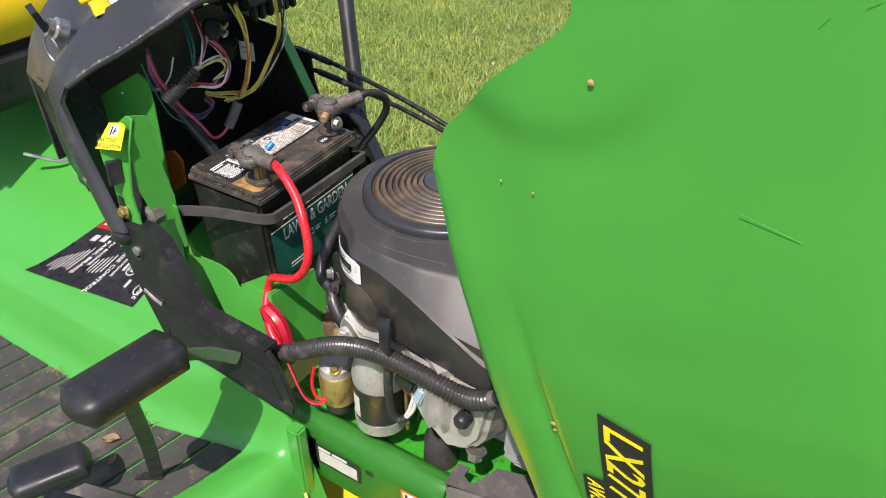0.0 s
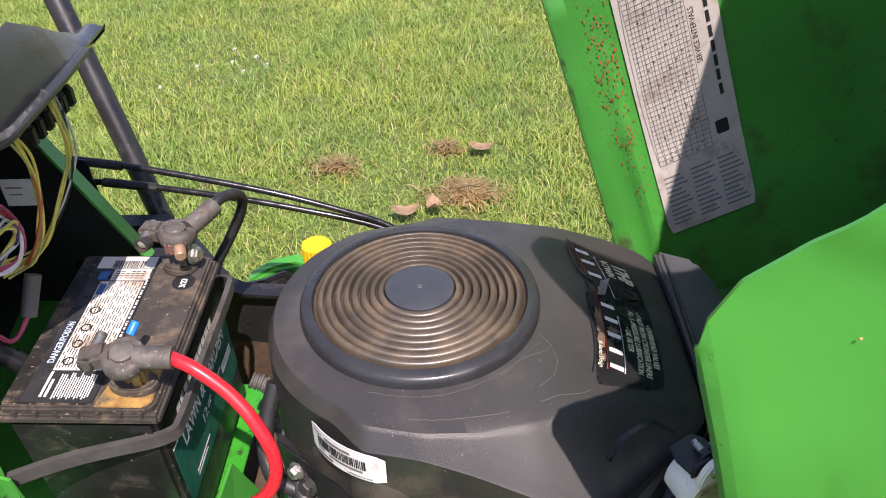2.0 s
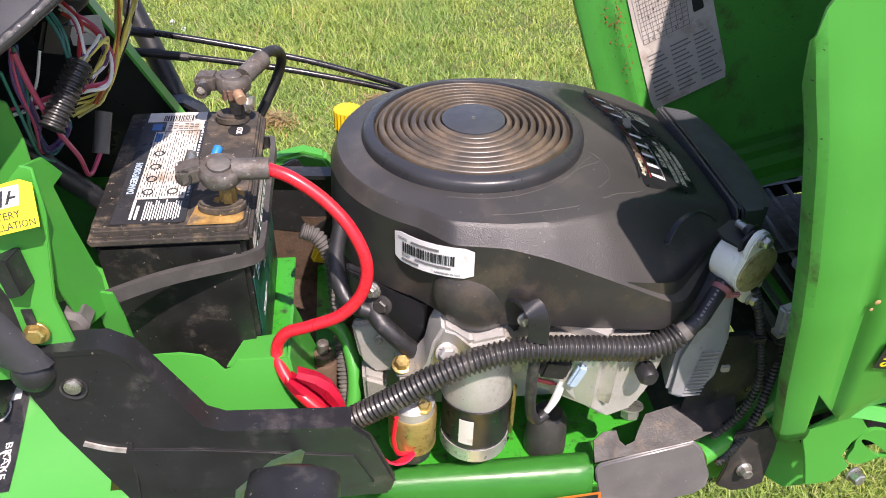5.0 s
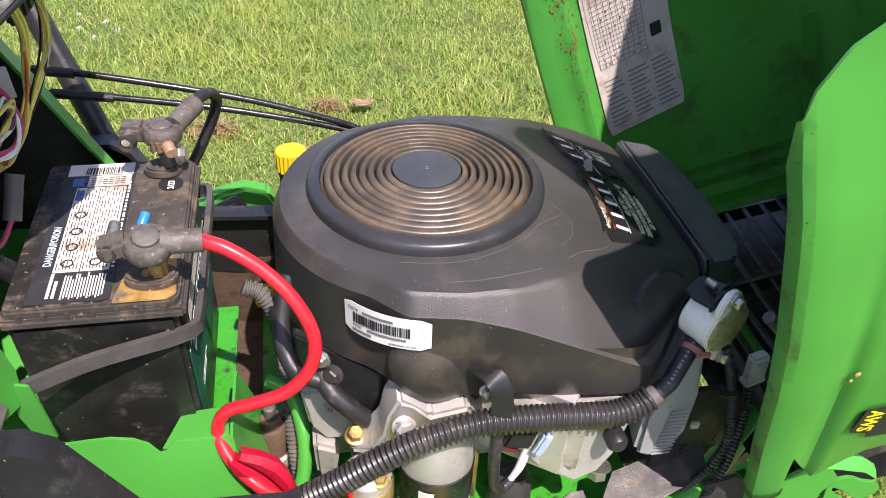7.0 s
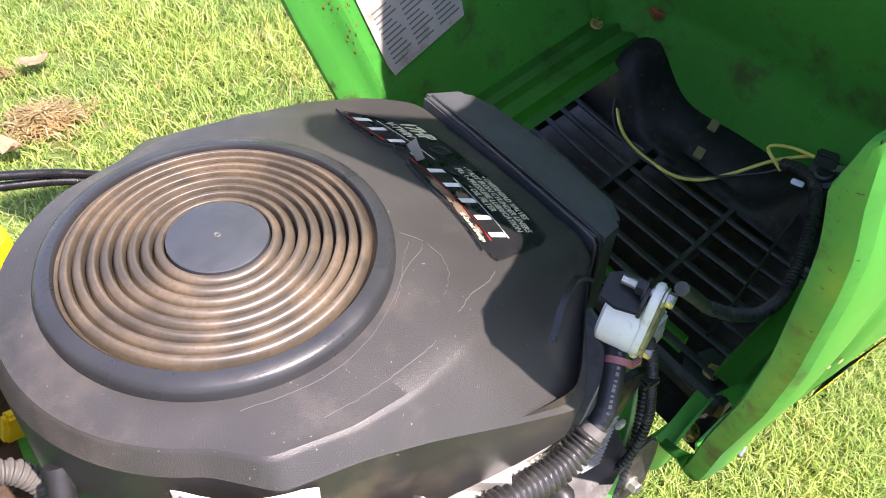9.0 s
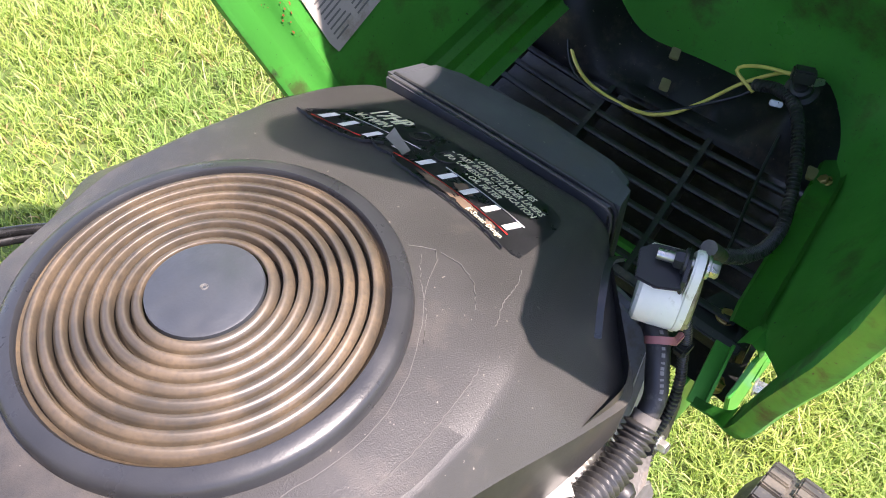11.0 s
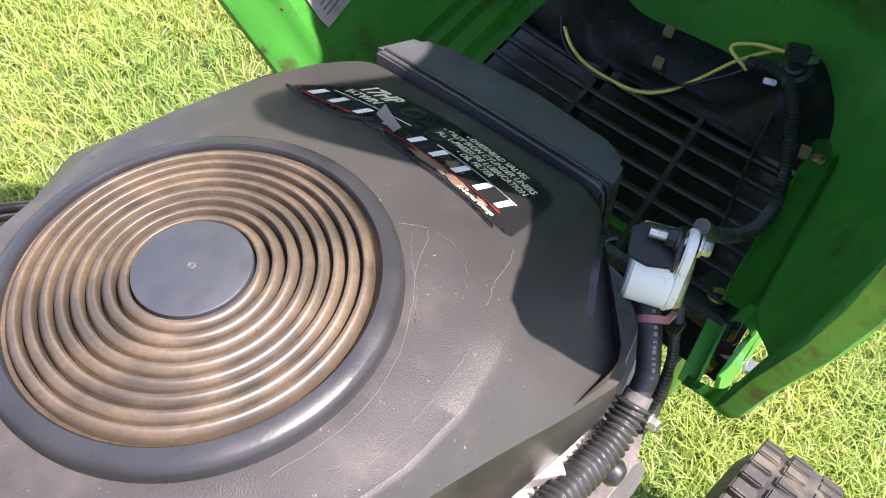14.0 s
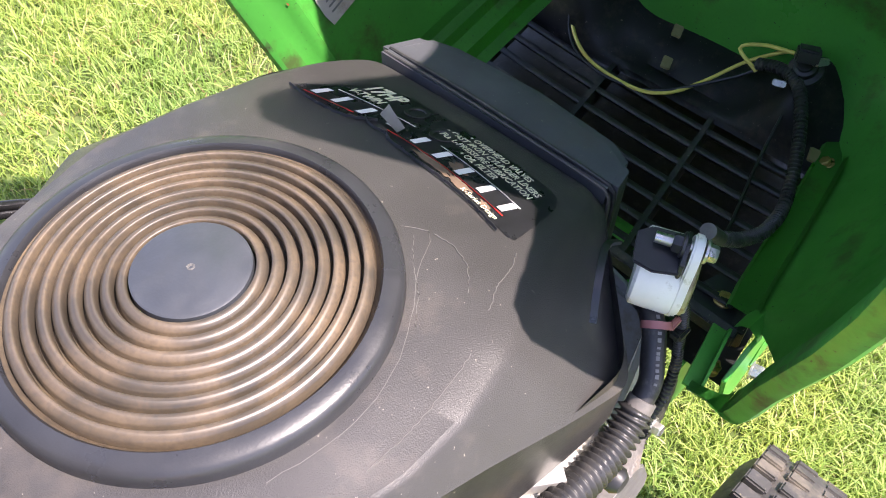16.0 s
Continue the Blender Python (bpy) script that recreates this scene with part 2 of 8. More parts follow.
def blade_material(name, a, b, c):
    m = bpy.data.materials.new(name)
    m.use_nodes = True
    nt = m.node_tree
    p = nt.nodes["Principled BSDF"]
    geo = nt.nodes.new("ShaderNodeNewGeometry")
    r = nt.nodes.new("ShaderNodeValToRGB")
    r.color_ramp.elements[0].color, r.color_ramp.elements[1].color = (*a, 1), (*b, 1)
    e = r.color_ramp.elements.new(0.90)
    e.color = (*b, 1)
    r.color_ramp.elements[2].color = (*c, 1)
    nt.links.new(geo.outputs["Random Per Island"], r.inputs["Fac"])
    vec = nt.nodes.new("ShaderNodeTexCoord").outputs["Object"]
    patch = ramp(nt, noise_tex(nt, vec, 3.2, 4.0), (0.80, 0.88, 0.85), (1.15, 1.05, 0.9), 0.35, 0.68)
    mul = nt.nodes.new("ShaderNodeMix")
    mul.data_type, mul.blend_type = "RGBA", "MULTIPLY"
    mul.inputs[0].default_value = 1.0
    nt.links.new(r.outputs["Color"], mul.inputs[6])
    nt.links.new(patch, mul.inputs[7])
    nt.links.new(mul.outputs[2], p.inputs["Base Color"])
    p.inputs["Roughness"].default_value = 0.5
    p.inputs["Specular IOR Level"].default_value = 0.35
    tr = nt.nodes.new("ShaderNodeBsdfTranslucent")
    nt.links.new(mul.outputs[2], tr.inputs["Color"])
    mix = nt.nodes.new("ShaderNodeMixShader")
    mix.inputs[0].default_value = 0.35
    nt.links.new(p.outputs[0], mix.inputs[1])
    nt.links.new(tr.outputs[0], mix.inputs[2])
    nt.links.new(mix.outputs[0], nt.nodes["Material Output"].inputs["Surface"])
    return m


BLADE = blade_material("grass_blades", (0.20, 0.33, 0.065), (0.44, 0.55, 0.15), (0.66, 0.57, 0.32))
STRAW = blade_material("dry_straw", (0.30, 0.20, 0.09), (0.48, 0.36, 0.19), (0.58, 0.48, 0.30))
SOIL = surface("lawn_soil", (0.105, 0.150, 0.034), 0.95, 0, 0.4, 5, 120, 0.6, (0.080, 0.085, 0.028), 0.3, 6)


# ---- mesh tools ----
def add(bm, verts, faces):
    vs = [bm.verts.new(v) for v in verts]
    for f in faces:
        bm.faces.new([vs[i] for i in f])
    return bm


def loft(rings, closed=True, caps=(False, False), bm=None, wrap=False):
    """Skin over rings of points of equal count."""
    bm = bm or bmesh.new()
    vs = [[bm.verts.new(p) for p in ring] for ring in rings]
    n = len(rings[0])
    pairs = list(zip(vs, vs[1:])) + ([(vs[-1], vs[0])] if wrap else [])
    for a, b in pairs:
        for i in range(n if closed else n - 1):
            j = (i + 1) % n
            bm.faces.new((a[i], a[j], b[j], b[i]))
    if caps[0]:
        bm.faces.new(list(reversed(vs[0])))
    if caps[1]:
        bm.faces.new(vs[-1])
    return bm


def spline(pts, n):
    """n + 1 points on a smooth curve through pts, at even lengths."""
    pts = [Vector(p) for p in pts]
    ext = [2 * pts[0] - pts[1], *pts, 2 * pts[-1] - pts[-2]]
    fine = []
    for i in range(1, len(ext) - 2):
        a, b, c, d = ext[i - 1:i + 3]
        for k in range(24):
            t = k / 24
            fine.append(0.5 * (2 * b + (c - a) * t + (2 * a - 5 * b + 4 * c - d) * t * t + (3 * b - a - 3 * c + d) * t ** 3))
    fine.append(pts[-1])
    run = [0.0]
    for a, b in zip(fine, fine[1:]):
        run.append(run[-1] + (b - a).length)
    out, j = [], 0
    for k in range(n + 1):
        s = run[-1] * k / n
        while j < len(run) - 2 and run[j + 1] < s:
            j += 1
        w = (s - run[j]) / max(1e-9, run[j + 1] - run[j])
        out.append(fine[j].lerp(fine[j + 1], min(1.0, w)))
    return out


def tube(pts, r, seg=10, n=0, caps=True, bm=None):
    """A round bar along pts. r: a radius, or a function of the share of the length."""
    pts = spline(pts, n) if n else [Vector(p) for p in pts]
    rings, up = [], None
    for i, p in enumerate(pts):
        d = (pts[min(i + 1, len(pts) - 1)] - pts[max(i - 1, 0)]).normalized()
        if up is None:
            up = d.orthogonal().normalized()
        up = (up - d * up.dot(d)).normalized()
        side = d.cross(up)
        rad = r(i / (len(pts) - 1)) if callable(r) else r
        rings.append([p + (up * math.cos(a) + side * math.sin(a)) * rad for a in (2 * math.pi * k / seg for k in range(seg))])
    return loft(rings, True, (caps, caps), bm)


def ribbed(pts, r, pitch=0.0042, depth=0.0016, seg=14):
    """Corrugated conduit."""
    q = spline(pts, 60)
    length = sum((b - a).length for a, b in zip(q, q[1:]))
    count = int(length / pitch)
    shape = (r - depth, r, r, r - depth)
    n = count * 4
    return tube(pts, lambda s: shape[int(round(s * n)) % 4], seg, n)


def strip(pts, ups, wide, thick, n=0, bm=None):
    """A flat bar along pts; ups: the direction of its width."""
    pts = spline(pts, n) if n else [Vector(p) for p in pts]
    rings = []
    for i, p in enumerate(pts):
        d = (pts[min(i + 1, len(pts) - 1)] - pts[max(i - 1, 0)]).normalized()
        u = Vector(ups)
        u = (u - d * u.dot(d)).normalized()
        s = d.cross(u)
        rings.append([p + u * a * wide / 2 + s * b * thick / 2 for a, b in ((-1, -1), (1, -1), (1, 1), (-1, 1))])
    return loft(rings, True, (True, True), bm)


def soften(bm, width, angle=30, segments=2):
    bmesh.ops.recalc_face_normals(bm, faces=bm.faces)
    es = [e for e in bm.edges if len(e.link_faces) == 2 and e.calc_face_angle(0) > radians(angle)]
    bmesh.ops.bevel(bm, geom=es, offset=width, segments=segments, affect="EDGES", clamp_overlap=True)
    return bm


def prism(poly, depth, bevel=0.0, bm=None):
    """A plate: a flat outline and the vector by which it is thick."""
    out = bmesh.new()
    d = Vector(depth)
    n = len(poly)
    a = [Vector(p) for p in poly]
    add(out, a + [p + d for p in a], [list(range(n)), list(range(2 * n - 1, n - 1, -1))] + [(i, i + n, (i + 1) % n + n, (i + 1) % n) for i in range(n)])
    bmesh.ops.recalc_face_normals(out, faces=out.faces)
    if bevel:
        soften(out, bevel)
    return join(bm, out) if bm else out


def box(centre, size, bevel=0.0, turn=None, bm=None):
    out = bmesh.new()
    bmesh.ops.create_cube(out, size=1.0)
    bmesh.ops.scale(out, vec=size, verts=out.verts)
    if bevel:
        soften(out, bevel)
    m = Matrix.Translation(centre) @ (Euler([radians(a) for a in turn]).to_matrix().to_4x4() if turn else Matrix())
    bmesh.ops.transform(out, matrix=m, verts=out.verts)
    return join(bm, out) if bm else out


def join(a, b):
    """Adds b's geometry to a."""
    me = bpy.data.meshes.new("tmp")
    b.to_mesh(me)
    b.free()
    a.from_mesh(me)
    bpy.data.meshes.remove(me)
    return a


def revolve(profile, centre, axis=(0, 0, 1), seg=32, bm=None, caps=(True, True)):
    """profile: (radius, height along the axis)."""
    q = Vector((0, 0, 1)).rotation_difference(Vector(axis)).to_matrix()
    c = Vector(centre)
    rings = [[c + q @ Vector((r * math.cos(a), r * math.sin(a), h)) for a in (2 * math.pi * k / seg for k in range(seg))] for r, h in profile]
    return loft(rings, True, caps, bm)


def hexbolt(p, axis, r=0.006, h=0.005, washer=True):
    """Hexagon head with a washer face."""
    bm = revolve([(r * 1.35, 0), (r * 1.35, 0.0015), (r * 1.25, 0.002)], p, axis, 16) if washer else bmesh.new()
    revolve([(r, 0.0015), (r, h), (r * 0.82, h + 0.0012)], p, axis, 6, bm)
    return bm


def thing(name, origin, label, category, group="", kind="", turn=None):
    ob = new(name)
    ob.empty_display_size = 0.05
    ob.matrix_world = Matrix.Translation(origin) @ (turn.to_4x4() if turn else Matrix())
    return tagged(ob, label, category, group, kind)


def part(name, bm, material, parent, label="", sharp=38, local=False):
    """Links a bmesh as one mesh object under a thing or a part. Its points are in the world unless local."""
    top = parent
    while top.parent:
        top = top.parent
    bmesh.ops.recalc_face_normals(bm, faces=bm.faces)
    if not local:
        bmesh.ops.transform(bm, matrix=top.matrix_basis.inverted(), verts=bm.verts)
    for f in bm.faces:
        f.smooth = True
    for e in bm.edges:
        e.smooth = not (len(e.link_faces) == 2 and e.calc_face_angle(0) > radians(sharp))
    me = bpy.data.meshes.new(name)
    bm.to_mesh(me)
    bm.free()
    me.materials.append(material)
    ob = new(name, me)
    ob.parent = parent
    return tagged(ob, label)


def solo(name, bm, material, label, category, group="", kind="", sharp=38):
    """A thing of one mesh, its origin at its lowest middle."""
    vs = [v.co for v in bm.verts]
    lo = Vector((sum(v.x for v in vs) / len(vs), sum(v.y for v in vs) / len(vs), min(v.z for v in vs)))
    bmesh.ops.recalc_face_normals(bm, faces=bm.faces)
    for v in bm.verts:
        v.co -= lo
    for f in bm.faces:
        f.smooth = True
    for e in bm.edges:
        e.smooth = not (len(e.link_faces) == 2 and e.calc_face_angle(0) > radians(sharp))
    me = bpy.data.meshes.new(name)
    bm.to_mesh(me)
    bm.free()
    me.materials.append(material)
    ob = new(name, me)
    ob.location = lo
    return tagged(ob, label, category, group, kind)


def frame_of(o, x, y):
    """A matrix whose x runs along x, whose y leans to y, from the point o."""
    x = Vector(x).normalized()
    y = Vector(y)
    y = (y - x * y.dot(x)).normalized()
    z = x.cross(y)
    m = Matrix((x, y, z)).transposed().to_4x4()
    m.translation = o
    return m


def lettering(text, size, m, shear=0.0, squeeze=1.0, bold=0.0, align="LEFT"):
    """Raised print with the built-in font, on the plane of m."""
    cu = bpy.data.curves.new("t", "FONT")
    cu.body, cu.size, cu.shear, cu.align_x = text, size, shear, align
    cu.extrude, cu.offset, cu.resolution_u = 0.00012, bold * size, 2
    ob = bpy.data.objects.new("t", cu)
    scene.collection.objects.link(ob)
    dg = bpy.context.evaluated_depsgraph_get()
    me = bpy.data.meshes.new_from_object(ob.evaluated_get(dg))
    bm = bmesh.new()
    bm.from_mesh(me)
    bpy.data.objects.remove(ob)
    bpy.data.curves.remove(cu)
    bpy.data.meshes.remove(me)
    bmesh.ops.transform(bm, matrix=m @ Matrix.Diagonal((squeeze, 1, 1, 1)), verts=bm.verts)
    return bm


def bars(m, rects, thick=0.0002, lift=0.0):
    """Flat printed bars on the plane of m: (x, y, width, height[, slant])."""
    bm = bmesh.new()
    for x, y, w, h, *s in rects:
        k = s[0] if s else 0.0
        pts = [(x, y), (x + w, y), (x + w + k, y + h), (x + k, y + h)]
        top = [m @ Vector((a, b, thick + lift)) for a, b in pts]
        low = [m @ Vector((a, b, lift)) for a, b in pts]
        add(bm, low + top, [(3, 2, 1, 0), (4, 5, 6, 7), (0, 1, 5, 4), (1, 2, 6, 5), (2, 3, 7, 6), (3, 0, 4, 7)])
    return bm


def rounded(x0, y0, x1, y1, r, k=4):
    out = []
    for cx, cy, a0 in ((x1 - r, y1 - r, 0), (x0 + r, y1 - r, 90), (x0 + r, y0 + r, 180), (x1 - r, y0 + r, 270)):
        for i in range(k + 1):
            a = radians(a0 + 90 * i / k)
            out.append((cx + r * math.cos(a), cy + r * math.sin(a)))
    return out


def card(m, x0, y0, x1, y1, r=0.002, thick=0.0004):
    """A thin rounded label on the plane of m."""
    return prism([m @ Vector((x, y, 0)) for x, y in rounded(x0, y0, x1, y1, r)], m.to_3x3() @ Vector((0, 0, thick)))


# ---- ground ----
gb = bmesh.new()
add(gb, [(-900, -900, 0), (900, -900, 0), (900, 900, 0), (-900, 900, 0)], [(0, 1, 2, 3)])
ground = solo("ground", gb, SOIL, "sunlit lawn ground under short green grass", "lawn", kind="structure")


def blades(name, count, area, heights, widths, material, label, seed, lean=1.0, clump=0.0):
    """Bent grass blades, three short segments each, as one mesh."""
    rng = np.random.default_rng(seed)
    x0, y0, x1, y1 = area
    x, y = rng.uniform(x0, x1, count), rng.uniform(y0, y1, count)
    if clump:
        k = rng.integers(0, 2600, count)
        cx, cy = rng.uniform(x0, x1, 2600), rng.uniform(y0, y1, 2600)
        pick = rng.random(count) < clump
        x = np.where(pick, cx[k] + rng.normal(0, 0.018, count), x)
        y = np.where(pick, cy[k] + rng.normal(0, 0.018, count), y)
    h = rng.uniform(*heights, count) * (0.75 + 0.35 * np.sin(x * 4.1 + 1) * np.sin(y * 3.3))
    w = rng.uniform(*widths, count)
    a = rng.uniform(0, 2 * np.pi, count)
    b = a + rng.normal(0, 0.7, count)
    bend = rng.uniform(0.25, 1.25, count) * lean
    sx, sy = -np.sin(a), np.cos(a)
    lx, ly = np.cos(b), np.sin(b)
    verts = np.zeros((count, 7, 3))
    for i, (s, q) in enumerate(((0.0, 1.0), (0.4, 0.9), (0.75, 0.6))):
        up, out = h * s * (1 - 0.22 * bend * s), h * bend * s * s
        for j, side in enumerate((-0.5, 0.5)):
            verts[:, 2 * i + j, 0] = x + lx * out + sx * w * q * side
            verts[:, 2 * i + j, 1] = y + ly * out + sy * w * q * side
            verts[:, 2 * i + j, 2] = up
    verts[:, 6, 0], verts[:, 6, 1], verts[:, 6, 2] = x + lx * h * bend, y + ly * h * bend, h * (1 - 0.3 * bend)
    base = (np.arange(count) * 7)[:, None]
    quads = np.concatenate([base + np.array([0, 1, 3, 2]), base + np.array([2, 3, 5, 4])])
    tris = base + np.array([4, 5, 6])
    me = bpy.data.meshes.new(name)
    me.vertices.add(count * 7)
    me.vertices.foreach_set("co", verts.reshape(-1))
    loops = np.concatenate([quads.reshape(-1), tris.reshape(-1)])
    me.loops.add(len(loops))
    me.loops.foreach_set("vertex_index", loops.astype(np.int32))
    nq, nt = len(quads), len(tris)
    me.polygons.add(nq + nt)
    me.polygons.foreach_set("loop_start", np.concatenate([np.arange(nq) * 4, nq * 4 + np.arange(nt) * 3]).astype(np.int32))
    me.update(calc_edges=True)
    me.validate()
    me.materials.append(material)
    return tagged(new(name, me), label, "grass", kind="stuff")


blades("grass", 250000, (-2.5, 0.42, 2.1, 3.4), (0.022, 0.058), (0.0020, 0.0042), BLADE, "short sunlit green lawn grass, slightly yellowed", 3, clump=0.35)
blades("grass", 100000, (0.45, -0.75, 1.75, 0.42), (0.018, 0.048), (0.0014, 0.0030), BLADE, "short sunlit green lawn grass beside the tractor", 4, clump=0.35)
blades("grass", 30000, (-1.6, -0.75, 0.45, 0.42), (0.02, 0.05), (0.0025, 0.005), BLADE, "short green lawn grass under the tractor", 5)
blades("dry_thatch", 9000, (-2.4, 0.45, 2.0, 3.2), (0.02, 0.05), (0.002, 0.004), STRAW, "thin dry straw stems lying in the lawn", 6, lean=1.6)


def straw_clump(x, y, r, count, seed, label):
    rng = np.random.default_rng(seed)
    bm = bmesh.new()
    for _ in range(count):
        a, d = rng.uniform(0, 6.283), abs(rng.normal(0, r * 0.5))
        p = Vector((x + math.cos(a) * d, y + math.sin(a) * d * 0.7, 0.012 + rng.uniform(0, 0.028) * max(0, 1 - d / r)))
        b = rng.uniform(0, 6.283)
        v = Vector((math.cos(b), math.sin(b), rng.uniform(-0.2, 0.35))) * rng.uniform(0.02, 0.055)
        s = Vector((-math.sin(b), math.cos(b), 0)) * 0.0016
        mid = p + v * 0.5 + Vector((0, 0, 0.006))
        add(bm, [p - s, p + s, mid + s, mid - s, p + v], [(0, 1, 2, 3), (3, 2, 4)])
    return solo("straw_clump", bm, STRAW, label, "dry grass", kind="stuff")


straw_clump(0.36, 1.42, 0.11, 900, 1, "matted clump of dry brown grass lying on the lawn")
straw_clump(0.30, 1.66, 0.05, 200, 2, "small wisp of dry grass on the lawn")
straw_clump(-0.02, 1.56, 0.10, 260, 3, "thin scatter of dry grass on the lawn")


def dry_leaf(x, y, s, turn, curl):
    bm = bmesh.new()
    rows = []
    for i in range(7):
        t = i / 6
        w = s * 0.36 * math.sin(math.pi * min(1, t * 0.92 + 0.05)) ** 0.7
        rows.append([Vector((s * (t - 0.5), k * w, 0.03 + curl * s * (t - 0.5) ** 2 * 2 + abs(k) * 0.006 + 0.004 * math.sin(5 * t + k))) for k in (-1, -0.5, 0, 0.5, 1)])
    loft(rows, closed=False, bm=bm)
    bmesh.ops.solidify(bm, geom=bm.faces[:], thickness=0.0006)
    bmesh.ops.transform(bm, matrix=Matrix.Translation((x, y, 0)) @ Matrix.Rotation(turn, 4, "Z"), verts=bm.verts)
    return solo("dry_leaf", bm, flat("leaf_%d" % round(x * 100), (0.55, 0.38, 0.24), 0.7, 0.3), "curled pale tan dry leaf lying on the grass", "leaf", "fallen leaves")


dry_leaf(0.20, 1.30, 0.075, 0.3, 0.5)
dry_leaf(0.275, 1.325, 0.06, 1.9, 0.8)
dry_leaf(0.405, 1.64, 0.07, 0.1, 0.4)


def clover(x, y, s):
    bm = bmesh.new()
    rng = np.random.default_rng(int(abs(x * 1000)))
    for _ in range(26):
        d = Vector(rng.normal(0, 1, 3)).normalized()
        d.z = abs(d.z)
        c = Vector((x, y, 0.040)) + d * s * 0.6
        q = d.orthogonal().normalized() * s * 0.22
        r = d.cross(q)
        add(bm, [c - q, c + r * 0.6, c + q + d * s * 0.4, c - r * 0.6], [(0, 1, 2, 3)])
    tube([(x, y, 0.030), (x, y, 0.040)], 0.0010, 5, bm=bm)
    return solo("clover_flower", bm, WHITEINK, "small white clover flower head in the grass", "flower", "clover flowers")


for cx, cy, cs in ((-0.37, 2.23, 0.012), (-0.42, 2.30, 0.014), (-0.50, 2.26, 0.010), (-0.44, 2.18, 0.009), (-0.62, 2.22, 0.010), (-0.52, 2.38, 0.010), (-0.70, 2.05, 0.009)):
    clover(cx, cy, cs)

# ---- hood, tilted forward ----
TILTED = Matrix(((0.9642, 0, -0.2652), (0, 1, 0), (0.2652, 0, 0.9642)))
hood = thing("hood", (0.572, 0, 0.600), "glossy green steel tractor hood tilted open, lightly scratched", "hood", turn=TILTED)
MID = 0.130


def hood_top(u):
    """Height of the top panel; it folds down past the nose crease."""
    return 0.345 + max(0.0, 0.685 - u) / 0.85 * 0.05 - 0.3 * max(0.0, -0.080 - u)


NOSE_NEAR = ((-0.260, 0.203), (-0.191, 0.151), (-0.155, 0.124), (-0.124, 0.101), (-0.098, 0.082), (-0.035, 0.046), (0.025, 0.027), (0.070, 0.017), (0.120, 0.007), (0.180, 0.0), (0.260, -0.004), (0.700, -0.004))
NOSE_FAR = ((-0.260, 0.110), (-0.060, 0.046), (-0.035, 0.040), (0.025, 0.027), (0.070, 0.017), (0.120, 0.007), (0.180, 0.0), (0.260, -0.004), (0.700, -0.004))


NOSE_LIP = ((-0.260, 0.048), (-0.098, 0.046), (-0.070, 0.039), (-0.050, 0.035), (-0.035, 0.032), (0.025, 0.024), (0.070, 0.016), (0.120, 0.007), (0.180, 0.0), (0.260, -0.004), (0.700, -0.004))


def table_at(table, u):
    for (u0, o0), (u1, o1) in zip(table, table[1:]):
        if u <= u1:
            return o0 + (o1 - o0) * max(0.0, (u - u0) / (u1 - u0))
    return table[-1][1]


def nose(u, sign=-1, v=0.2):
    """How far the sides draw in towards the nose; the near side's open edge draws in later than the sheet behind it."""
    if sign > 0:
        return table_at(NOSE_FAR, u)
    w = min(1.0, max(0.0, (v - 0.026) / 0.075))
    return table_at(NOSE_LIP, u) * (1 - w) + table_at(NOSE_NEAR, u) * w


def front_end(v, sign):
    """Where the side wall stops towards the nose: its rolled edge runs on as a strip."""
    if v <= 0.022:
        return -0.050 if sign < 0 else -0.072
    if sign > 0:
        return -0.088 - 0.07 * (v - 0.12)
    if v < 0.100:
        return table_at(((0.026, 0.012), (0.057, -0.060), (0.095, -0.104), (0.100, -0.107)), v)
    return -0.080 - 0.27 * v


REAR = ((0.0, 0.352), (0.003, 0.362), (0.008, 0.371), (0.014, 0.379), (0.022, 0.388), (0.040, 0.400), (0.056, 0.412), (0.070, 0.423), (0.118, 0.446), (0.130, 0.452), (0.138, 0.465), (0.145, 0.550), (0.151, 0.625), (0.160, 0.680), (0.176, 0.728), (0.200, 0.755), (0.215, 0.757), (0.260, 0.715), (0.360, 0.620), (0.500, 0.620))


def rear_end(v):
    """Where the sheet stops towards the hinge end, by height from the open edge."""
    for (v0, u0), (v1, u1) in zip(REAR, REAR[1:]):
        if v <= v1:
            return u0 + (u1 - u0) * max(0.0, (v - v0) / (v1 - v0))
    return 0.62


def side_point(v, off, u, sign):
    """A point of the side wall: off is its distance inwards from the widest line."""
    y = 0.275 - off - nose(u, sign, v) + 0.045 * max(0.0, min(v, 0.285))
    groove = 1 - min(1.0, max(0.0, (u - 0.10) / 0.18))
    w = (v - 0.049) / (0.0045 if v > 0.049 else 0.011)
    y -= 0.0068 * groove * math.exp(-w * w)
    f = min(1.0, max(0.0, (0.104 - math.hypot(v - 0.115, u - 0.475)) / 0.026))
    y += 0.0042 * f * f * (3 - 2 * f)
    if sign < 0:
        y -= 0.011 * min(1.0, max(0.0, (u - 0.29) / 0.09)) * max(0.0, 1 - v / 0.085)
    if v < 0.03 and sign > 0:
        y -= 0.9 * max(0.0, -0.052 - u)
    drop = 0.005 * min(1.1, max(0.0, u / 0.36) ** 1.6) * max(0.0, 1 - v / 0.09) if sign < 0 else 0.0
    return Vector((v - drop, MID + sign * y, u))


def racked(bm):
    """Twists the hood to fit the camera's view: its far side leans back more."""
    for vert in bm.verts:
        v, y, u = vert.co
        k = min(1.05, max(0.0, (y + 0.145) / 0.545))
        turn = radians(4.0) * k
        vert.co.x, vert.co.z = v - 0.02 * k - turn * (u - 0.03), u + turn * v
    return bm


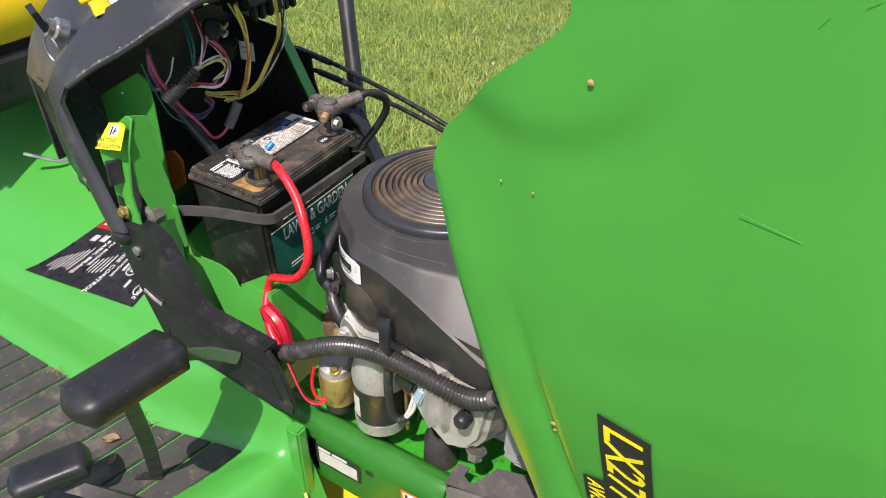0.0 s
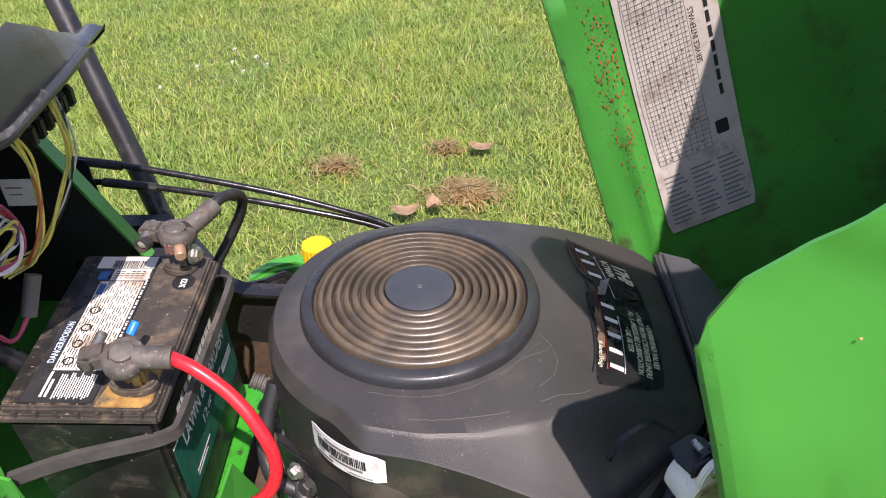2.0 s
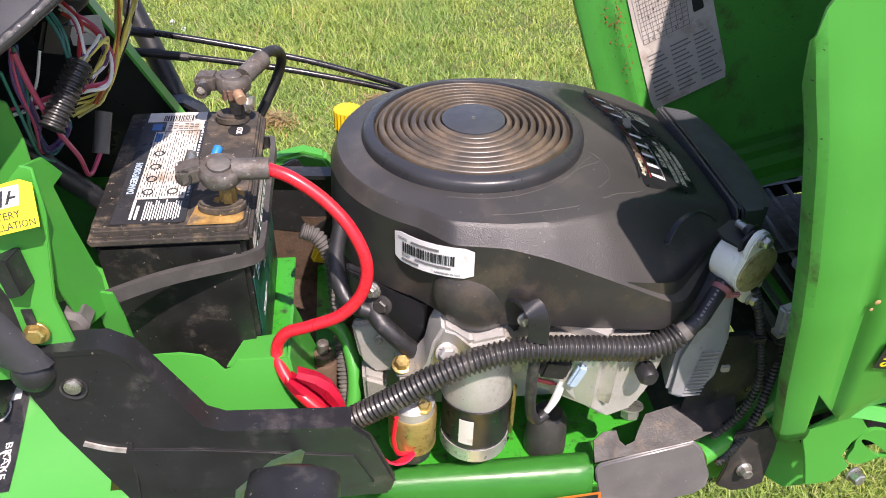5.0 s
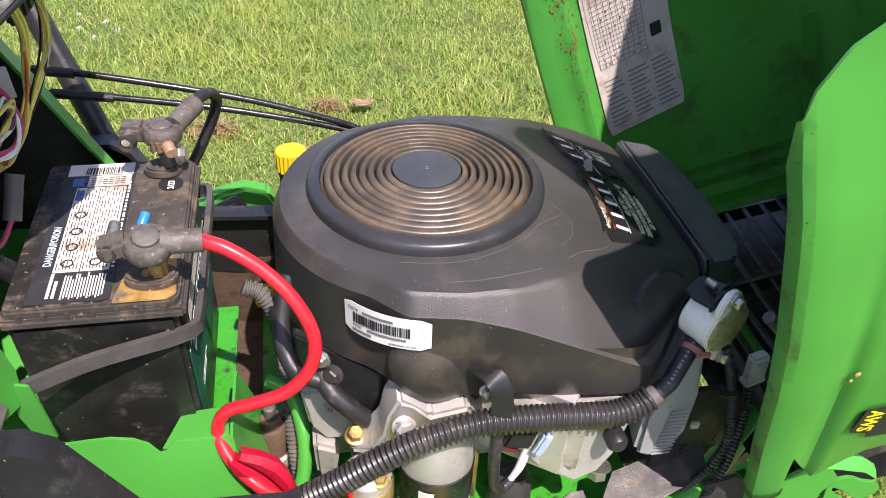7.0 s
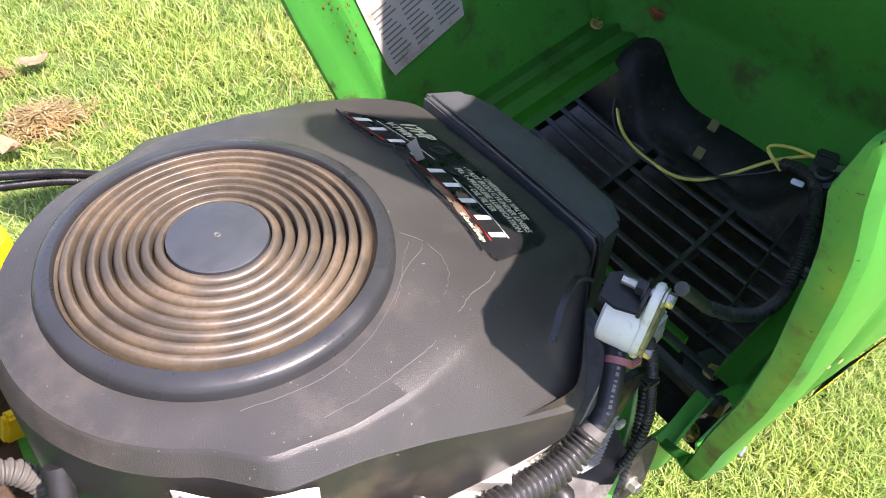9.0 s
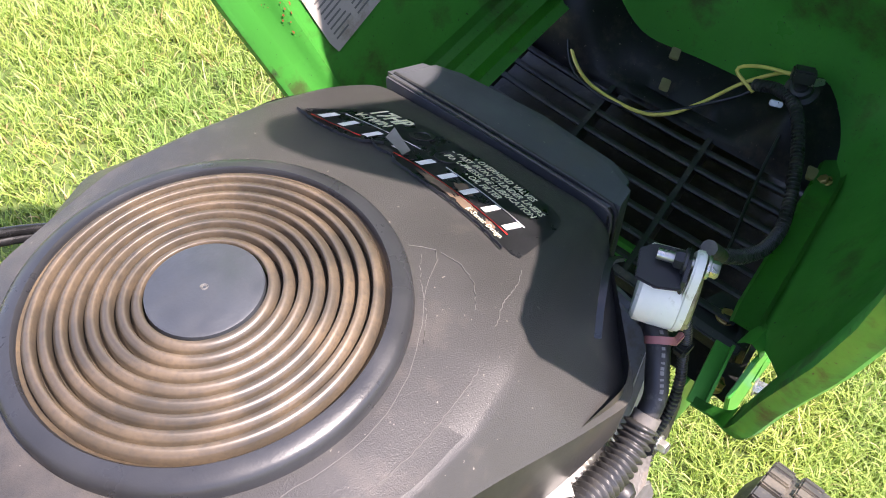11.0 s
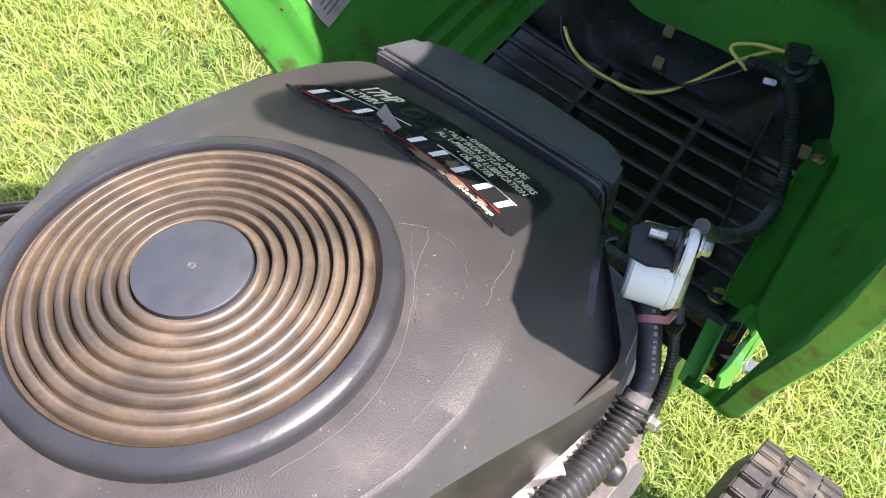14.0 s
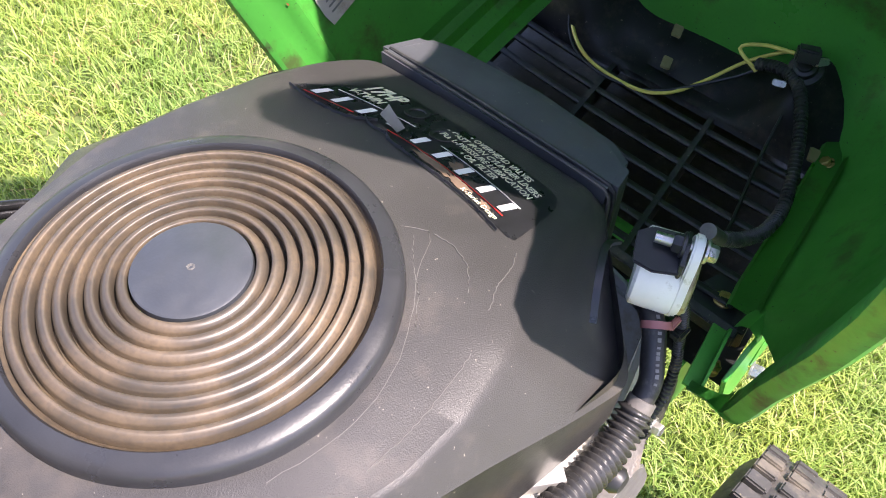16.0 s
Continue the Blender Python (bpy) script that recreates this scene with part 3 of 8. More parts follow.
COLUMNS = [-0.260 + 0.008 * k for k in range(42)] + [0.076 + 0.0105 * k for k in range(66)]


def hood_shell():
    """Both side walls and the top as one folded sheet, trimmed along its ends."""
    bm = bmesh.new()
    roll = [(0.020, 0.0200), (0.004, 0.0195), (0.000, 0.0175), (-0.001, 0.0095), (0.0005, 0.0036), (0.006, 0.0008), (0.020, 0.0), (0.022, 0.0), (0.0262, 0.0), (0.036, 0.0), (0.040, 0.0), (0.043, 0.0), (0.046, 0.0), (0.049, 0.0), (0.052, 0.0), (0.056, 0.0), (0.062, 0.0), (0.068, -0.0005), (0.076, -0.001), (0.085, -0.001), (0.093, -0.001), (0.101, -0.001), (0.109, -0.001), (0.1176, -0.001), (0.1184, -0.001)]
    for sign in (-1, 1):
        rings = []
        for i, (v, off) in enumerate(roll + [(0.1184 + 0.00833 * k, -0.001) for k in range(1, 21)]):
            lo, hi = front_end(v, sign), rear_end(max(0.0, v)) if i > 2 else (0.352, 0.352, 0.352)[i]
            rings.append([side_point(v, off * min(1.0, max(0.15, (0.368 - u) / 0.05)), min(hi, max(lo, u)), sign) for u in COLUMNS])
        for k in range(1, 8):
            a = radians(90 * k / 7)
            row = []
            for u in COLUMNS:
                u = min(0.690 - 0.010 * k, max(u, front_end(0.30, sign) - 0.02 * k))
                rise = hood_top(u) - 0.285
                row.append(side_point(0.285 + rise * math.sin(a), -0.001 + 0.06 * (1 - math.cos(a)), u, sign))
            rings.append(row)
        loft(rings, closed=False, bm=bm)
    rings = []
    for k in range(15):
        s = k / 14
        row = []
        for u in COLUMNS:
            u = min(u, 0.620)
            near, far = MID - 0.2290 + nose(u, -1), MID + 0.2290 - nose(u, 1)
            row.append(Vector((hood_top(u) + 0.012 * (1 - (2 * s - 1) ** 2), near + (far - near) * s, u)))
        rings.append(row)
    loft(rings, closed=False, bm=bm)
    bmesh.ops.remove_doubles(bm, verts=bm.verts, dist=0.0003)
    bmesh.ops.dissolve_degenerate(bm, edges=bm.edges, dist=0.00005)
    bmesh.ops.recalc_face_normals(bm, faces=bm.faces)
    bmesh.ops.solidify(bm, geom=bm.faces[:], thickness=0.0022)
    bm.normal_update()
    # Shade by material: inward faces and the open edge get darker greens.
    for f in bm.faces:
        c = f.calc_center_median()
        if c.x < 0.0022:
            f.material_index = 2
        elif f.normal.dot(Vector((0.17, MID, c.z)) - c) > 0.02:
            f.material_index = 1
    return bm


shell = part("shell", racked(hood_shell()), GREEN, hood, local=True, sharp=40)
shell.data.materials.append(GREEN_IN_SHADE)
shell.data.materials.append(GREEN_EDGE_SHADE)

# inner ledges that carry the grille
rings = []
for v in (0.098, 0.12, 0.15, 0.20, 0.25, 0.30, 0.36):
    fe = front_end(v, -1)
    yw = side_point(v, 0, fe, -1).y
    rings.append([Vector((v, yw + a, fe + b)) for a, b in ((-0.001, 0.010), (0.003, 0.003), (0.010, 0.001), (0.024, 0.000), (0.027, -0.003), (0.027, -0.014))])
lb = loft(rings, closed=False)
bmesh.ops.solidify(lb, geom=lb.faces[:], thickness=0.002)
part("ledge", racked(lb), GREEN_IN_SHADE, shell, "narrow green ledge", local=True, sharp=25)
rings = []
for v in (0.05, 0.10, 0.15, 0.20, 0.25, 0.30, 0.36):
    fe = front_end(v, 1)
    yw = side_point(v, 0, fe, 1).y
    rings.append([Vector((v, yw + a, fe + b)) for a, b in ((0.002, 0.022), (-0.003, 0.014), (-0.012, 0.010), (-0.016, 0.000), (-0.030, -0.006), (-0.032, -0.022), (-0.044, -0.026))])
lb = loft(rings, closed=False)
bmesh.ops.solidify(lb, geom=lb.faces[:], thickness=0.002)
part("ledge", racked(lb), GREEN_IN_SHADE, shell, "stepped green ledge", local=True, sharp=25)
# the near open edge runs on past the sheet, curls in and narrows to a tip that a brace ties back
LIP = ((-0.1105, -0.046, 1.0), (-0.1085, -0.058, 0.97), (-0.1040, -0.070, 0.90), (-0.0970, -0.0805, 0.76), (-0.0870, -0.0885, 0.58), (-0.0750, -0.0935, 0.40), (-0.0640, -0.0960, 0.28), (-0.0570, -0.0965, 0.22))
rings = []
for i, (y, u, w) in enumerate(LIP):
    a, b = LIP[max(0, i - 1)], LIP[min(len(LIP) - 1, i + 1)]
    ty, tu = b[0] - a[0], b[1] - a[1]
    n = math.hypot(ty, tu)
    ny, nu = -tu / n, ty / n
    rings.append([Vector((0.020 - (0.020 - v) * max(w, 0.4), y + ny * off * w, u + nu * off * w)) for v, off in ((0.020, 0.0200), (0.004, 0.0195), (0.000, 0.0175), (-0.001, 0.0095), (0.0005, 0.0036), (0.006, 0.0008), (0.020, 0.0), (0.026, 0.0))])
lb = loft(rings, closed=False)
bmesh.ops.solidify(lb, geom=lb.faces[:], thickness=0.0022)
part("edge_tip", racked(lb), GREEN_EDGE_SHADE, shell, "curled green end of the hood's open edge", local=True, sharp=40)
br = bmesh.new()
strip([(0.012, -0.0585, -0.0935), (0.042, -0.0520, -0.0985), (0.074, -0.0450, -0.1060)], (0, 1, 0.25), 0.013, 0.003, 6, bm=br)
strip([(0.014, -0.0655, -0.0950), (0.044, -0.0590, -0.1000), (0.076, -0.0520, -0.1075)], (0, -0.25, 1), 0.012, 0.0025, 6, bm=br)
part("brace", br, GREEN_IN_SHADE, shell, "green folded brace", local=True)
for v, y, u in ((0.300, -0.014, -0.158), (0.308, 0.352, -0.058)):
    part("bolt", hexbolt((v, y, u), (0, 0.5 if y < 0 else -0.7, 1), 0.006, 0.005), BRASS, shell, "dull brass bolt", local=True)
cl = strip([(0.318, 0.358, 0.10), (0.318, 0.352, 0.0), (0.320, 0.345, -0.06)], (1, 0, 0), 0.018, 0.004)
part("stiffener", racked(cl), GREEN_IN_SHADE, shell, local=True)

# grille
grille = thing("grille", (0.80, MID, 0.50), "dusty black plastic slatted grille inside the open hood", "grille")


def grille_at(v, y, lift=0.0):
    """A world point on the grille's plane, v from the hood's open edge."""
    u = -0.098 - 0.27 * v + lift
    return hood.matrix_basis @ Vector((v, y, u))


for k in range(9):
    v = 0.098 + 0.0288 * k
    rings = []
    for y in np.linspace(-0.040 + 0.21 * (v - 0.1), 0.366 + 0.12 * (v - 0.2), 9):
        bow = 0.010 * ((y - MID) / 0.19) ** 2
        rings.append([grille_at(v + a, y, b + bow) for a, b in ((0, 0.0), (0.002, 0.0015), (0.0065, 0.0015), (0.0085, 0.0), (0.0160, -0.020), (0.0125, -0.021))])
    part("slat", soften(loft(rings, True, (True, True)), 0.0006), GRILLE, grille)
for y in (-0.028, 0.090, 0.218, 0.346):
    rings = [[grille_at(v, y + a + 0.21 * (v - 0.2), b + 0.010 * ((y - MID) / 0.19) ** 2) for a, b in ((-0.003, 0.003), (0.003, 0.003), (0.003, -0.018), (-0.003, -0.018))] for v in (0.085, 0.2, 0.33)]
    part("rib", loft(rings, True, (True, True)), GRILLE, grille)
fb = bmesh.new()
edge = [(0.080, -0.058), (0.345, -0.004), (0.345, 0.392), (0.080, 0.360)]
for (va, ya), (vb, yb) in zip(edge, edge[1:] + edge[:1]):
    strip([grille_at(va, ya, -0.004), grille_at(vb, yb, -0.004)], hood.matrix_basis.to_3x3() @ Vector((0, 0, 1)), 0.022, 0.010, bm=fb)
part("rim", soften(fb, 0.0015), GRILLE, grille)
bk = bmesh.new()
add(bk, [grille_at(v, y, -0.045) for v, y in ((0.05, -0.07), (0.40, -0.02), (0.40, 0.42), (0.05, 0.38))], [(0, 1, 2, 3)])
bmesh.ops.solidify(bk, geom=bk.faces[:], thickness=0.003)
part("backing", bk, RUBBER, grille, "matt black screen behind the slats")

# headlight housing
light_bar = thing("headlight_housing", hood.matrix_basis @ Vector((0.33, MID, -0.16)), "dusty black plastic headlight housing inside the hood nose", "headlight housing")
HM = hood.matrix_basis


def hp(v, y, u):
    return HM @ Vector((v, y, u))


def lamp_rise(y):
    """Crest of the housing: a hump over each lamp."""
    return -0.166 + max(0.050 * math.exp(-((y - 0.045) / 0.034) ** 2), 0.072 * math.exp(-(min(0.0, y - 0.318) / 0.045) ** 2))


rings = []
for y in np.linspace(-0.015, 0.392, 42):
    r = lamp_rise(y)
    s = 0.006 * min(1.0, max(0.0, (0.300 - y) / 0.09))
    rings.append([hp(v, y, u) for v, u in ((0.286 + s, -0.180), (0.288 + s, -0.172), (0.296 + s, -0.170 + 0.35 * (r + 0.166)), (0.312 + 0.75 * s, r - 0.012), (0.328 + 0.45 * s, r - 0.003), (0.346 + 0.2 * s, r), (0.372, r + 0.002), (0.384, r - 0.004))])
hb = loft(rings, closed=False)
bmesh.ops.solidify(hb, geom=hb.faces[:], thickness=0.002)
part("shroud", hb, GRILLE, light_bar, sharp=60)
for y in (0.052,):
    part("bulb_socket", revolve([(0.017, -0.01), (0.017, 0.004), (0.012, 0.006), (0.011, 0.012), (0.008, 0.013), (0.007, 0.016)], hp(0.352, y, lamp_rise(y) + 0.002), HM.to_3x3() @ Vector((-0.35, 0, 1)), 24), GRILLE, light_bar)
part("connector", box(hp(0.345, 0.052, -0.086), (0.016, 0.022, 0.014), 0.002, (0, 10, 25)), GRILLE, light_bar)
part("connector", box(hp(0.372, 0.318, -0.062), (0.014, 0.018, 0.010), 0.002, (0, 10, -20)), RUSTY, light_bar, "rusty spade connector")
part("terminal", box(hp(0.322, 0.062, -0.112), (0.010, 0.013, 0.006), 0.001, (0, 30, 20)), STEEL, light_bar, "blue-white metal spade terminal")
part("terminal", box(hp(0.350, 0.040, -0.094), (0.010, 0.014, 0.006), 0.001, (0, 30, 60)), STEEL, light_bar, "blue-white metal spade terminal")
for v, y, u in ((0.352, 0.199, -0.150), (0.318, 0.187, -0.162), (0.300, 0.372, -0.120), (0.300, 0.000, -0.156)):
    part("spring_clip", box(hp(v, y, u), (0.016, 0.011, 0.003), 0.001, (15, -20, 20)), SPRINGCLIP, light_bar, "dull brass spring clip")

# stickers on the inside of the hood, and the side decal
def on_wall(bm, lift=0.0):
    """Bends flat work drawn in (across, up, lift) onto the inside of the far wall."""
    for vert in bm.verts:
        a, b, c = vert.co
        v, u = 0.0665 + a, 0.012 + b + 0.095 * a
        vert.co = Vector((v, side_point(v, 0.0, u, 1).y - 0.0036 - lift - c, u))
    racked(bm)
    bmesh.ops.transform(bm, matrix=HM, verts=bm.verts)
    return bm


ID = Matrix.Identity(4)
stk = thing("service_sticker", HM @ Vector((0.06, 0.40, 0.02)), "warm grey service interval sticker inside the hood", "sticker")
rings = []
for k in range(25):
    y = 0.318 * k / 24
    c = 0.003 if k in (0, 24) else 0.0
    rings.append([Vector((x, y, z)) for x, z in ((c, 0), (0.035, 0), (0.07, 0), (0.105 - c, 0), (0.105 - c, 0.0005), (0.07, 0.0005), (0.035, 0.0005), (c, 0.0005))])
part("sheet", on_wall(loft(rings, True, (True, True))), STICKER, stk)
gridb = []
for k in range(40):
    gridb.append((0.008, 0.085 + k * 0.0056, 0.062, 0.0006))
for k in range(9):
    gridb.append((0.008 + k * 0.00775, 0.085, 0.0007, 0.219))
for k in range(30):
    for j in range(6):
        if (k * 7 + j * 5) % 4 == 0:
            gridb.append((0.020 + j * 0.0078, 0.087 + k * 0.0070, 0.0025, 0.0025))
for k in range(11):
    for j in range(3):
        gridb.append((0.008 + j * 0.032, 0.010 + k * 0.0058, 0.018 + ((k * 5 + j * 3) % 7) * 0.0016, 0.0018))
part("print", on_wall(bars(ID, gridb), 0.0008), INKGREY, stk, "grey table and small print")
part("mark", on_wall(card(ID, 0.078, 0.096, 0.092, 0.112, 0.002), 0.0008), INK, stk, "black square emblem")
part("print", on_wall(lettering("SERVICE INTERVALS", 0.0085, Matrix.Translation((0.079, 0.185, 0)) @ Matrix.Rotation(radians(90), 4, "Z"), squeeze=0.85), 0.0008), INK, stk)
part("print", on_wall(bars(ID, [(0.090, 0.140 + 0.017 * k, 0.004, 0.013) for k in range(9)]), 0.0008), INK, stk)
rr = random.Random(8)
spots = bmesh.new()
for _ in range(260):
    a, b, r = rr.uniform(-0.036, -0.006), rr.triangular(0.05, 0.32, 0.24), rr.uniform(0.0003, 0.0012)
    n = 7
    add(spots, [Vector((a + r * math.cos(6.283 * k / n) * rr.uniform(0.6, 1.3), b + 1.6 * r * math.sin(6.283 * k / n) * rr.uniform(0.6, 1.3), 0.0)) for k in range(n)], [tuple(range(n))])
rust = solo("rust_specks", on_wall(spots, 0.0004), RUSTY, "reddish rust specks on the hood's inner wall", "rust", kind="stuff")

def on_side(bm, lift=0.0):
    """Bends flat work drawn in (along, up, lift) onto the outside of the near wall."""
    for vert in bm.verts:
        a, b, c = vert.co
        v, u = 0.104 - 0.15 * a + 0.97 * b, 0.151 - 0.99 * a - 0.25 * b
        vert.co = Vector((v, side_point(v, 0.0, u, -1).y - 0.0030 - lift - c, u))
    bmesh.ops.transform(bm, matrix=HM, verts=bm.verts)
    return bm


def slab(outline_pts, thick=0.0004):
    """A thin flat piece, cut fine enough to be bent."""
    bm = prism([(x, y, 0) for x, y in outline_pts], (0, 0, thick))
    bmesh.ops.triangulate(bm, faces=[f for f in bm.faces if len(f.verts) > 4])
    bmesh.ops.subdivide_edges(bm, edges=bm.edges[:], cuts=3, use_grid_fill=True)
    return bm


dec = thing("model_decal", HM @ Vector((0.10, -0.15, 0.10)), "black and yellow slanted model decal on the green hood side", "decal")
part("backing", on_side(slab([(-0.008, -0.005), (0.040, -0.005), (0.080, -0.005), (0.082, -0.024), (0.118, -0.024), (0.124, -0.006), (0.132, -0.004), (0.140, 0.036), (0.100, 0.037), (0.050, 0.037), (0.002, 0.037)])), INK, dec)
part("print", on_side(lettering("LX277", 0.0445, ID, 0.28, 0.80, 0.012), 0.0008), YELINK, dec, "yellow slanted model letters")
part("print", on_side(lettering("AWS", 0.0200, Matrix.Translation((0.084, -0.020, 0)), 0.28, 0.75, 0.015), 0.0008), YELINK, dec, "small yellow slanted letters")
for v, u, a, n in ((0.219, 0.341, -0.47, 0.034), (0.300, 0.455, 0.5, 0.010), (0.282, 0.452, 0.3, 0.006), (0.262, 0.445, 0.7, 0.006), (0.262, 0.130, -0.1, 0.014), (0.150, 0.250, 0.9, 0.006), (0.095, 0.300, 1.2, 0.005)):
    pts = [HM @ Vector((v + n * t * math.cos(a), side_point(v, 0, u, -1).y - 0.0030, u + n * t * math.sin(a))) for t in (0, 0.35, 0.7, 1.0)]
    part("scratch", strip(pts, (1, 0, 0.6), 0.0003, 0.0003), PALEGREEN, shell, "pale scratch in the green paint")
for v, u, r in ((0.141, 0.420, 0.0022), (0.052, 0.128, 0.0024), (0.050, 0.118, 0.0016), (0.085, 0.345, 0.0010), (0.060, 0.352, 0.0009)):
    part("paint_chip", revolve([(r, 0), (r * 0.7, 0.0005), (0.0001, 0.0006)], HM @ Vector((v, side_point(v, 0, u, -1).y - 0.0024, u)), (0, -1, 0), 9), CHIP, shell, "small chip in the paint")

# wires in the hood
wire = thing("headlight_wire", (0.92, 0.2, 0.50), "thin yellow headlight wire looped across the grille", "wire")
part("strand", tube([(0.985, 0.322, 0.598), (0.972, 0.335, 0.588), (0.945, 0.335, 0.560), (0.905, 0.310, 0.535), (0.878, 0.262, 0.518), (0.880, 0.198, 0.511), (0.895, 0.164, 0.515), (0.920, 0.140, 0.530), (0.948, 0.113, 0.556), (0.966, 0.085, 0.574), (0.960, 0.070, 0.582)], 0.0021, 8, 70), WIRE["yellow"], wire)
part("strand", tube([(0.960, 0.072, 0.582), (0.958, 0.105, 0.576), (0.950, 0.125, 0.566), (0.944, 0.098, 0.554)], 0.0021, 8, 24), WIRE["yellow"], wire)
part("strand", tube([(0.985, 0.310, 0.595), (0.930, 0.325, 0.560), (0.880, 0.290, 0.530), (0.870, 0.240, 0.515), (0.890, 0.180, 0.512), (0.930, 0.120, 0.540), (0.950, 0.098, 0.555)], 0.0016, 6, 50), WIRE["black"], wire, "black wire")
loom = thing("hood_wire_loom", (0.85, 0.0, 0.52), "black corrugated wire loom running down inside the hood", "wire loom")
part("conduit", ribbed([(0.946, 0.100, 0.562), (0.938, 0.072, 0.574), (0.915, 0.042, 0.578), (0.868, 0.010, 0.562), (0.815, -0.015, 0.540), (0.765, -0.022, 0.548), (0.715, -0.020, 0.575), (0.665, -0.017, 0.615)], 0.0065), CONDUIT, loom)
part("tube", tube([(0.668, -0.017, 0.612), (0.635, -0.020, 0.648), (0.600, -0.027, 0.685)], 0.0055, 10, 14), STRAP, loom, "grey dusty sleeve end")
part("strand", tube([(0.930, 0.05, 0.56), (0.86, 0.035, 0.525), (0.78, 0.012, 0.515), (0.73, 0.0, 0.515)], 0.0018, 6, 24), WIRE["black"], loom)

# ---- engine ----
CX, CY = 0.328, 0.111
engine = thing("engine", (CX, CY, 0.45), "dusty black and grey air-cooled mower engine", "engine")


RING = 288


def outline(pts, n=RING):
    """Points of a closed outline, read off at even angles round the shaft."""
    pts = [Vector(p) for p in pts]
    ang = [math.atan2(p.y - CY, p.x - CX) for p in pts]
    res = []
    for k in range(n):
        a = -math.pi + 2 * math.pi * k / n
        d = Vector((math.cos(a), math.sin(a)))
        best = None
        for i in range(len(pts)):
            p, q = pts[i], pts[(i + 1) % len(pts)]
            e = Vector((q.x - p.x, q.y - p.y))
            den = d.x * (-e.y) + d.y * e.x
            if abs(den) < 1e-12:
                continue
            wx, wy = p.x - CX, p.y - CY
            t = (wx * (-e.y) + wy * e.x) / den
            s = (d.x * wy - d.y * wx) / den
            if t > 0 and -1e-9 <= s <= 1 + 1e-9:
                if best is None or t > best[0]:
                    best = (t, p.z + (q.z - p.z) * s)
        res.append((best[0], best[1]))
    return res


def smooth_ring(ring, k):
    n = len(ring)
    for _ in range(k):
        ring = [tuple((ring[i - 1][c] + 2 * ring[i][c] + ring[(i + 1) % n][c]) / 4 for c in (0, 1)) for i in range(n)]
    return ring


def ring_points(ring, grow=0.0, dz=0.0):
    n = len(ring)
    return [Vector((CX + math.cos(a) * (r + grow), CY + math.sin(a) * (r + grow), z + dz)) for a, (r, z) in ((-math.pi + 2 * math.pi * i / n, ring[i]) for i in range(n))]


def arc(r, a0, a1, z, k=48):
    return [(CX + r * math.cos(radians(a0 + (a1 - a0) * i / k)), CY + r * math.sin(radians(a0 + (a1 - a0) * i / k)), z) for i in range(k + 1)]


crease = arc(0.127, 118, 242, 0.742) + [(0.292, -0.024, 0.742), (0.336, -0.031, 0.741), (0.375, -0.029, 0.740), (0.415, -0.018, 0.739), (0.460, 0.002, 0.734), (0.510, 0.020, 0.722), (0.560, 0.034, 0.702),
         (0.556, 0.130, 0.704), (0.550, 0.236, 0.702), (0.505, 0.238, 0.722), (0.455, 0.240, 0.735), (0.400, 0.243, 0.740), (0.345, 0.247, 0.741)]
facet = arc(0.133, 118, 242, 0.728) + [(0.292, -0.034, 0.728), (0.336, -0.041, 0.727), (0.375, -0.046, 0.716), (0.430, -0.053, 0.694), (0.482, -0.056, 0.670), (0.496, -0.046, 0.668), (0.530, -0.005, 0.680), (0.564, 0.030, 0.694),
         (0.562, 0.130, 0.696), (0.556, 0.242, 0.694), (0.525, 0.270, 0.680), (0.488, 0.290, 0.668), (0.430, 0.287, 0.694), (0.375, 0.276, 0.716), (0.336, 0.270, 0.727)]
skirt = arc(0.136, 118, 242, 0.655) + [(0.292, -0.037, 0.652), (0.336, -0.046, 0.650), (0.385, -0.050, 0.648), (0.435, -0.054, 0.644), (0.480, -0.055, 0.640), (0.494, -0.044, 0.640), (0.532, -0.006, 0.642), (0.566, 0.028, 0.640),
         (0.566, 0.130, 0.640), (0.560, 0.245, 0.640), (0.528, 0.275, 0.640), (0.490, 0.296, 0.640), (0.435, 0.292, 0.644), (0.385, 0.284, 0.648), (0.336, 0.274, 0.650)]
r_lip = [(0.1024, 0.7485)] * RING
r_lip2 = [(0.1125, 0.7475)] * RING
r_c = smooth_ring(outline(crease), 3)
r_f = smooth_ring(outline(facet), 3)
r_s = smooth_ring(outline(skirt), 4)
mid_top = [(0.1125 + (r - 0.1125) * 0.5, 0.7465 + (z - 0.7465) * 0.42) for r, z in r_c]
near_c = [(0.1125 + (r - 0.1125) * 0.93, 0.7465 + (z - 0.7465) * 0.92 + 0.0010) for r, z in r_c]
low_f = [(rf + (rc - rf) * 0.12, zf + (zc - zf) * 0.10) for (rf, zf), (rc, zc) in zip(r_f, r_c)]
under = [(rf + (rs - rf) * 0.18, zf + (zs - zf) * 0.14) for (rf, zf), (rs, zs) in zip(r_f, r_s)]
round_c = [(rc + (rf - rc) * 0.12, zc + (zf - zc) * 0.085) for (rf, zf), (rc, zc) in zip(r_f, r_c)]
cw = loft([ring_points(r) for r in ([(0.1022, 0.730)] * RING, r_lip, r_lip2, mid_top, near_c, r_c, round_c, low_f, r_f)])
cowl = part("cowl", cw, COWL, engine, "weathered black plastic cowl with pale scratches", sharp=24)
# Side wall: a separate mesh with a darker base than the cowl's top.
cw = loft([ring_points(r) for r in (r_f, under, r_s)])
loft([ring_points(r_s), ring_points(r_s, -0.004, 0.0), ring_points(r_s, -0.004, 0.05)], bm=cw)
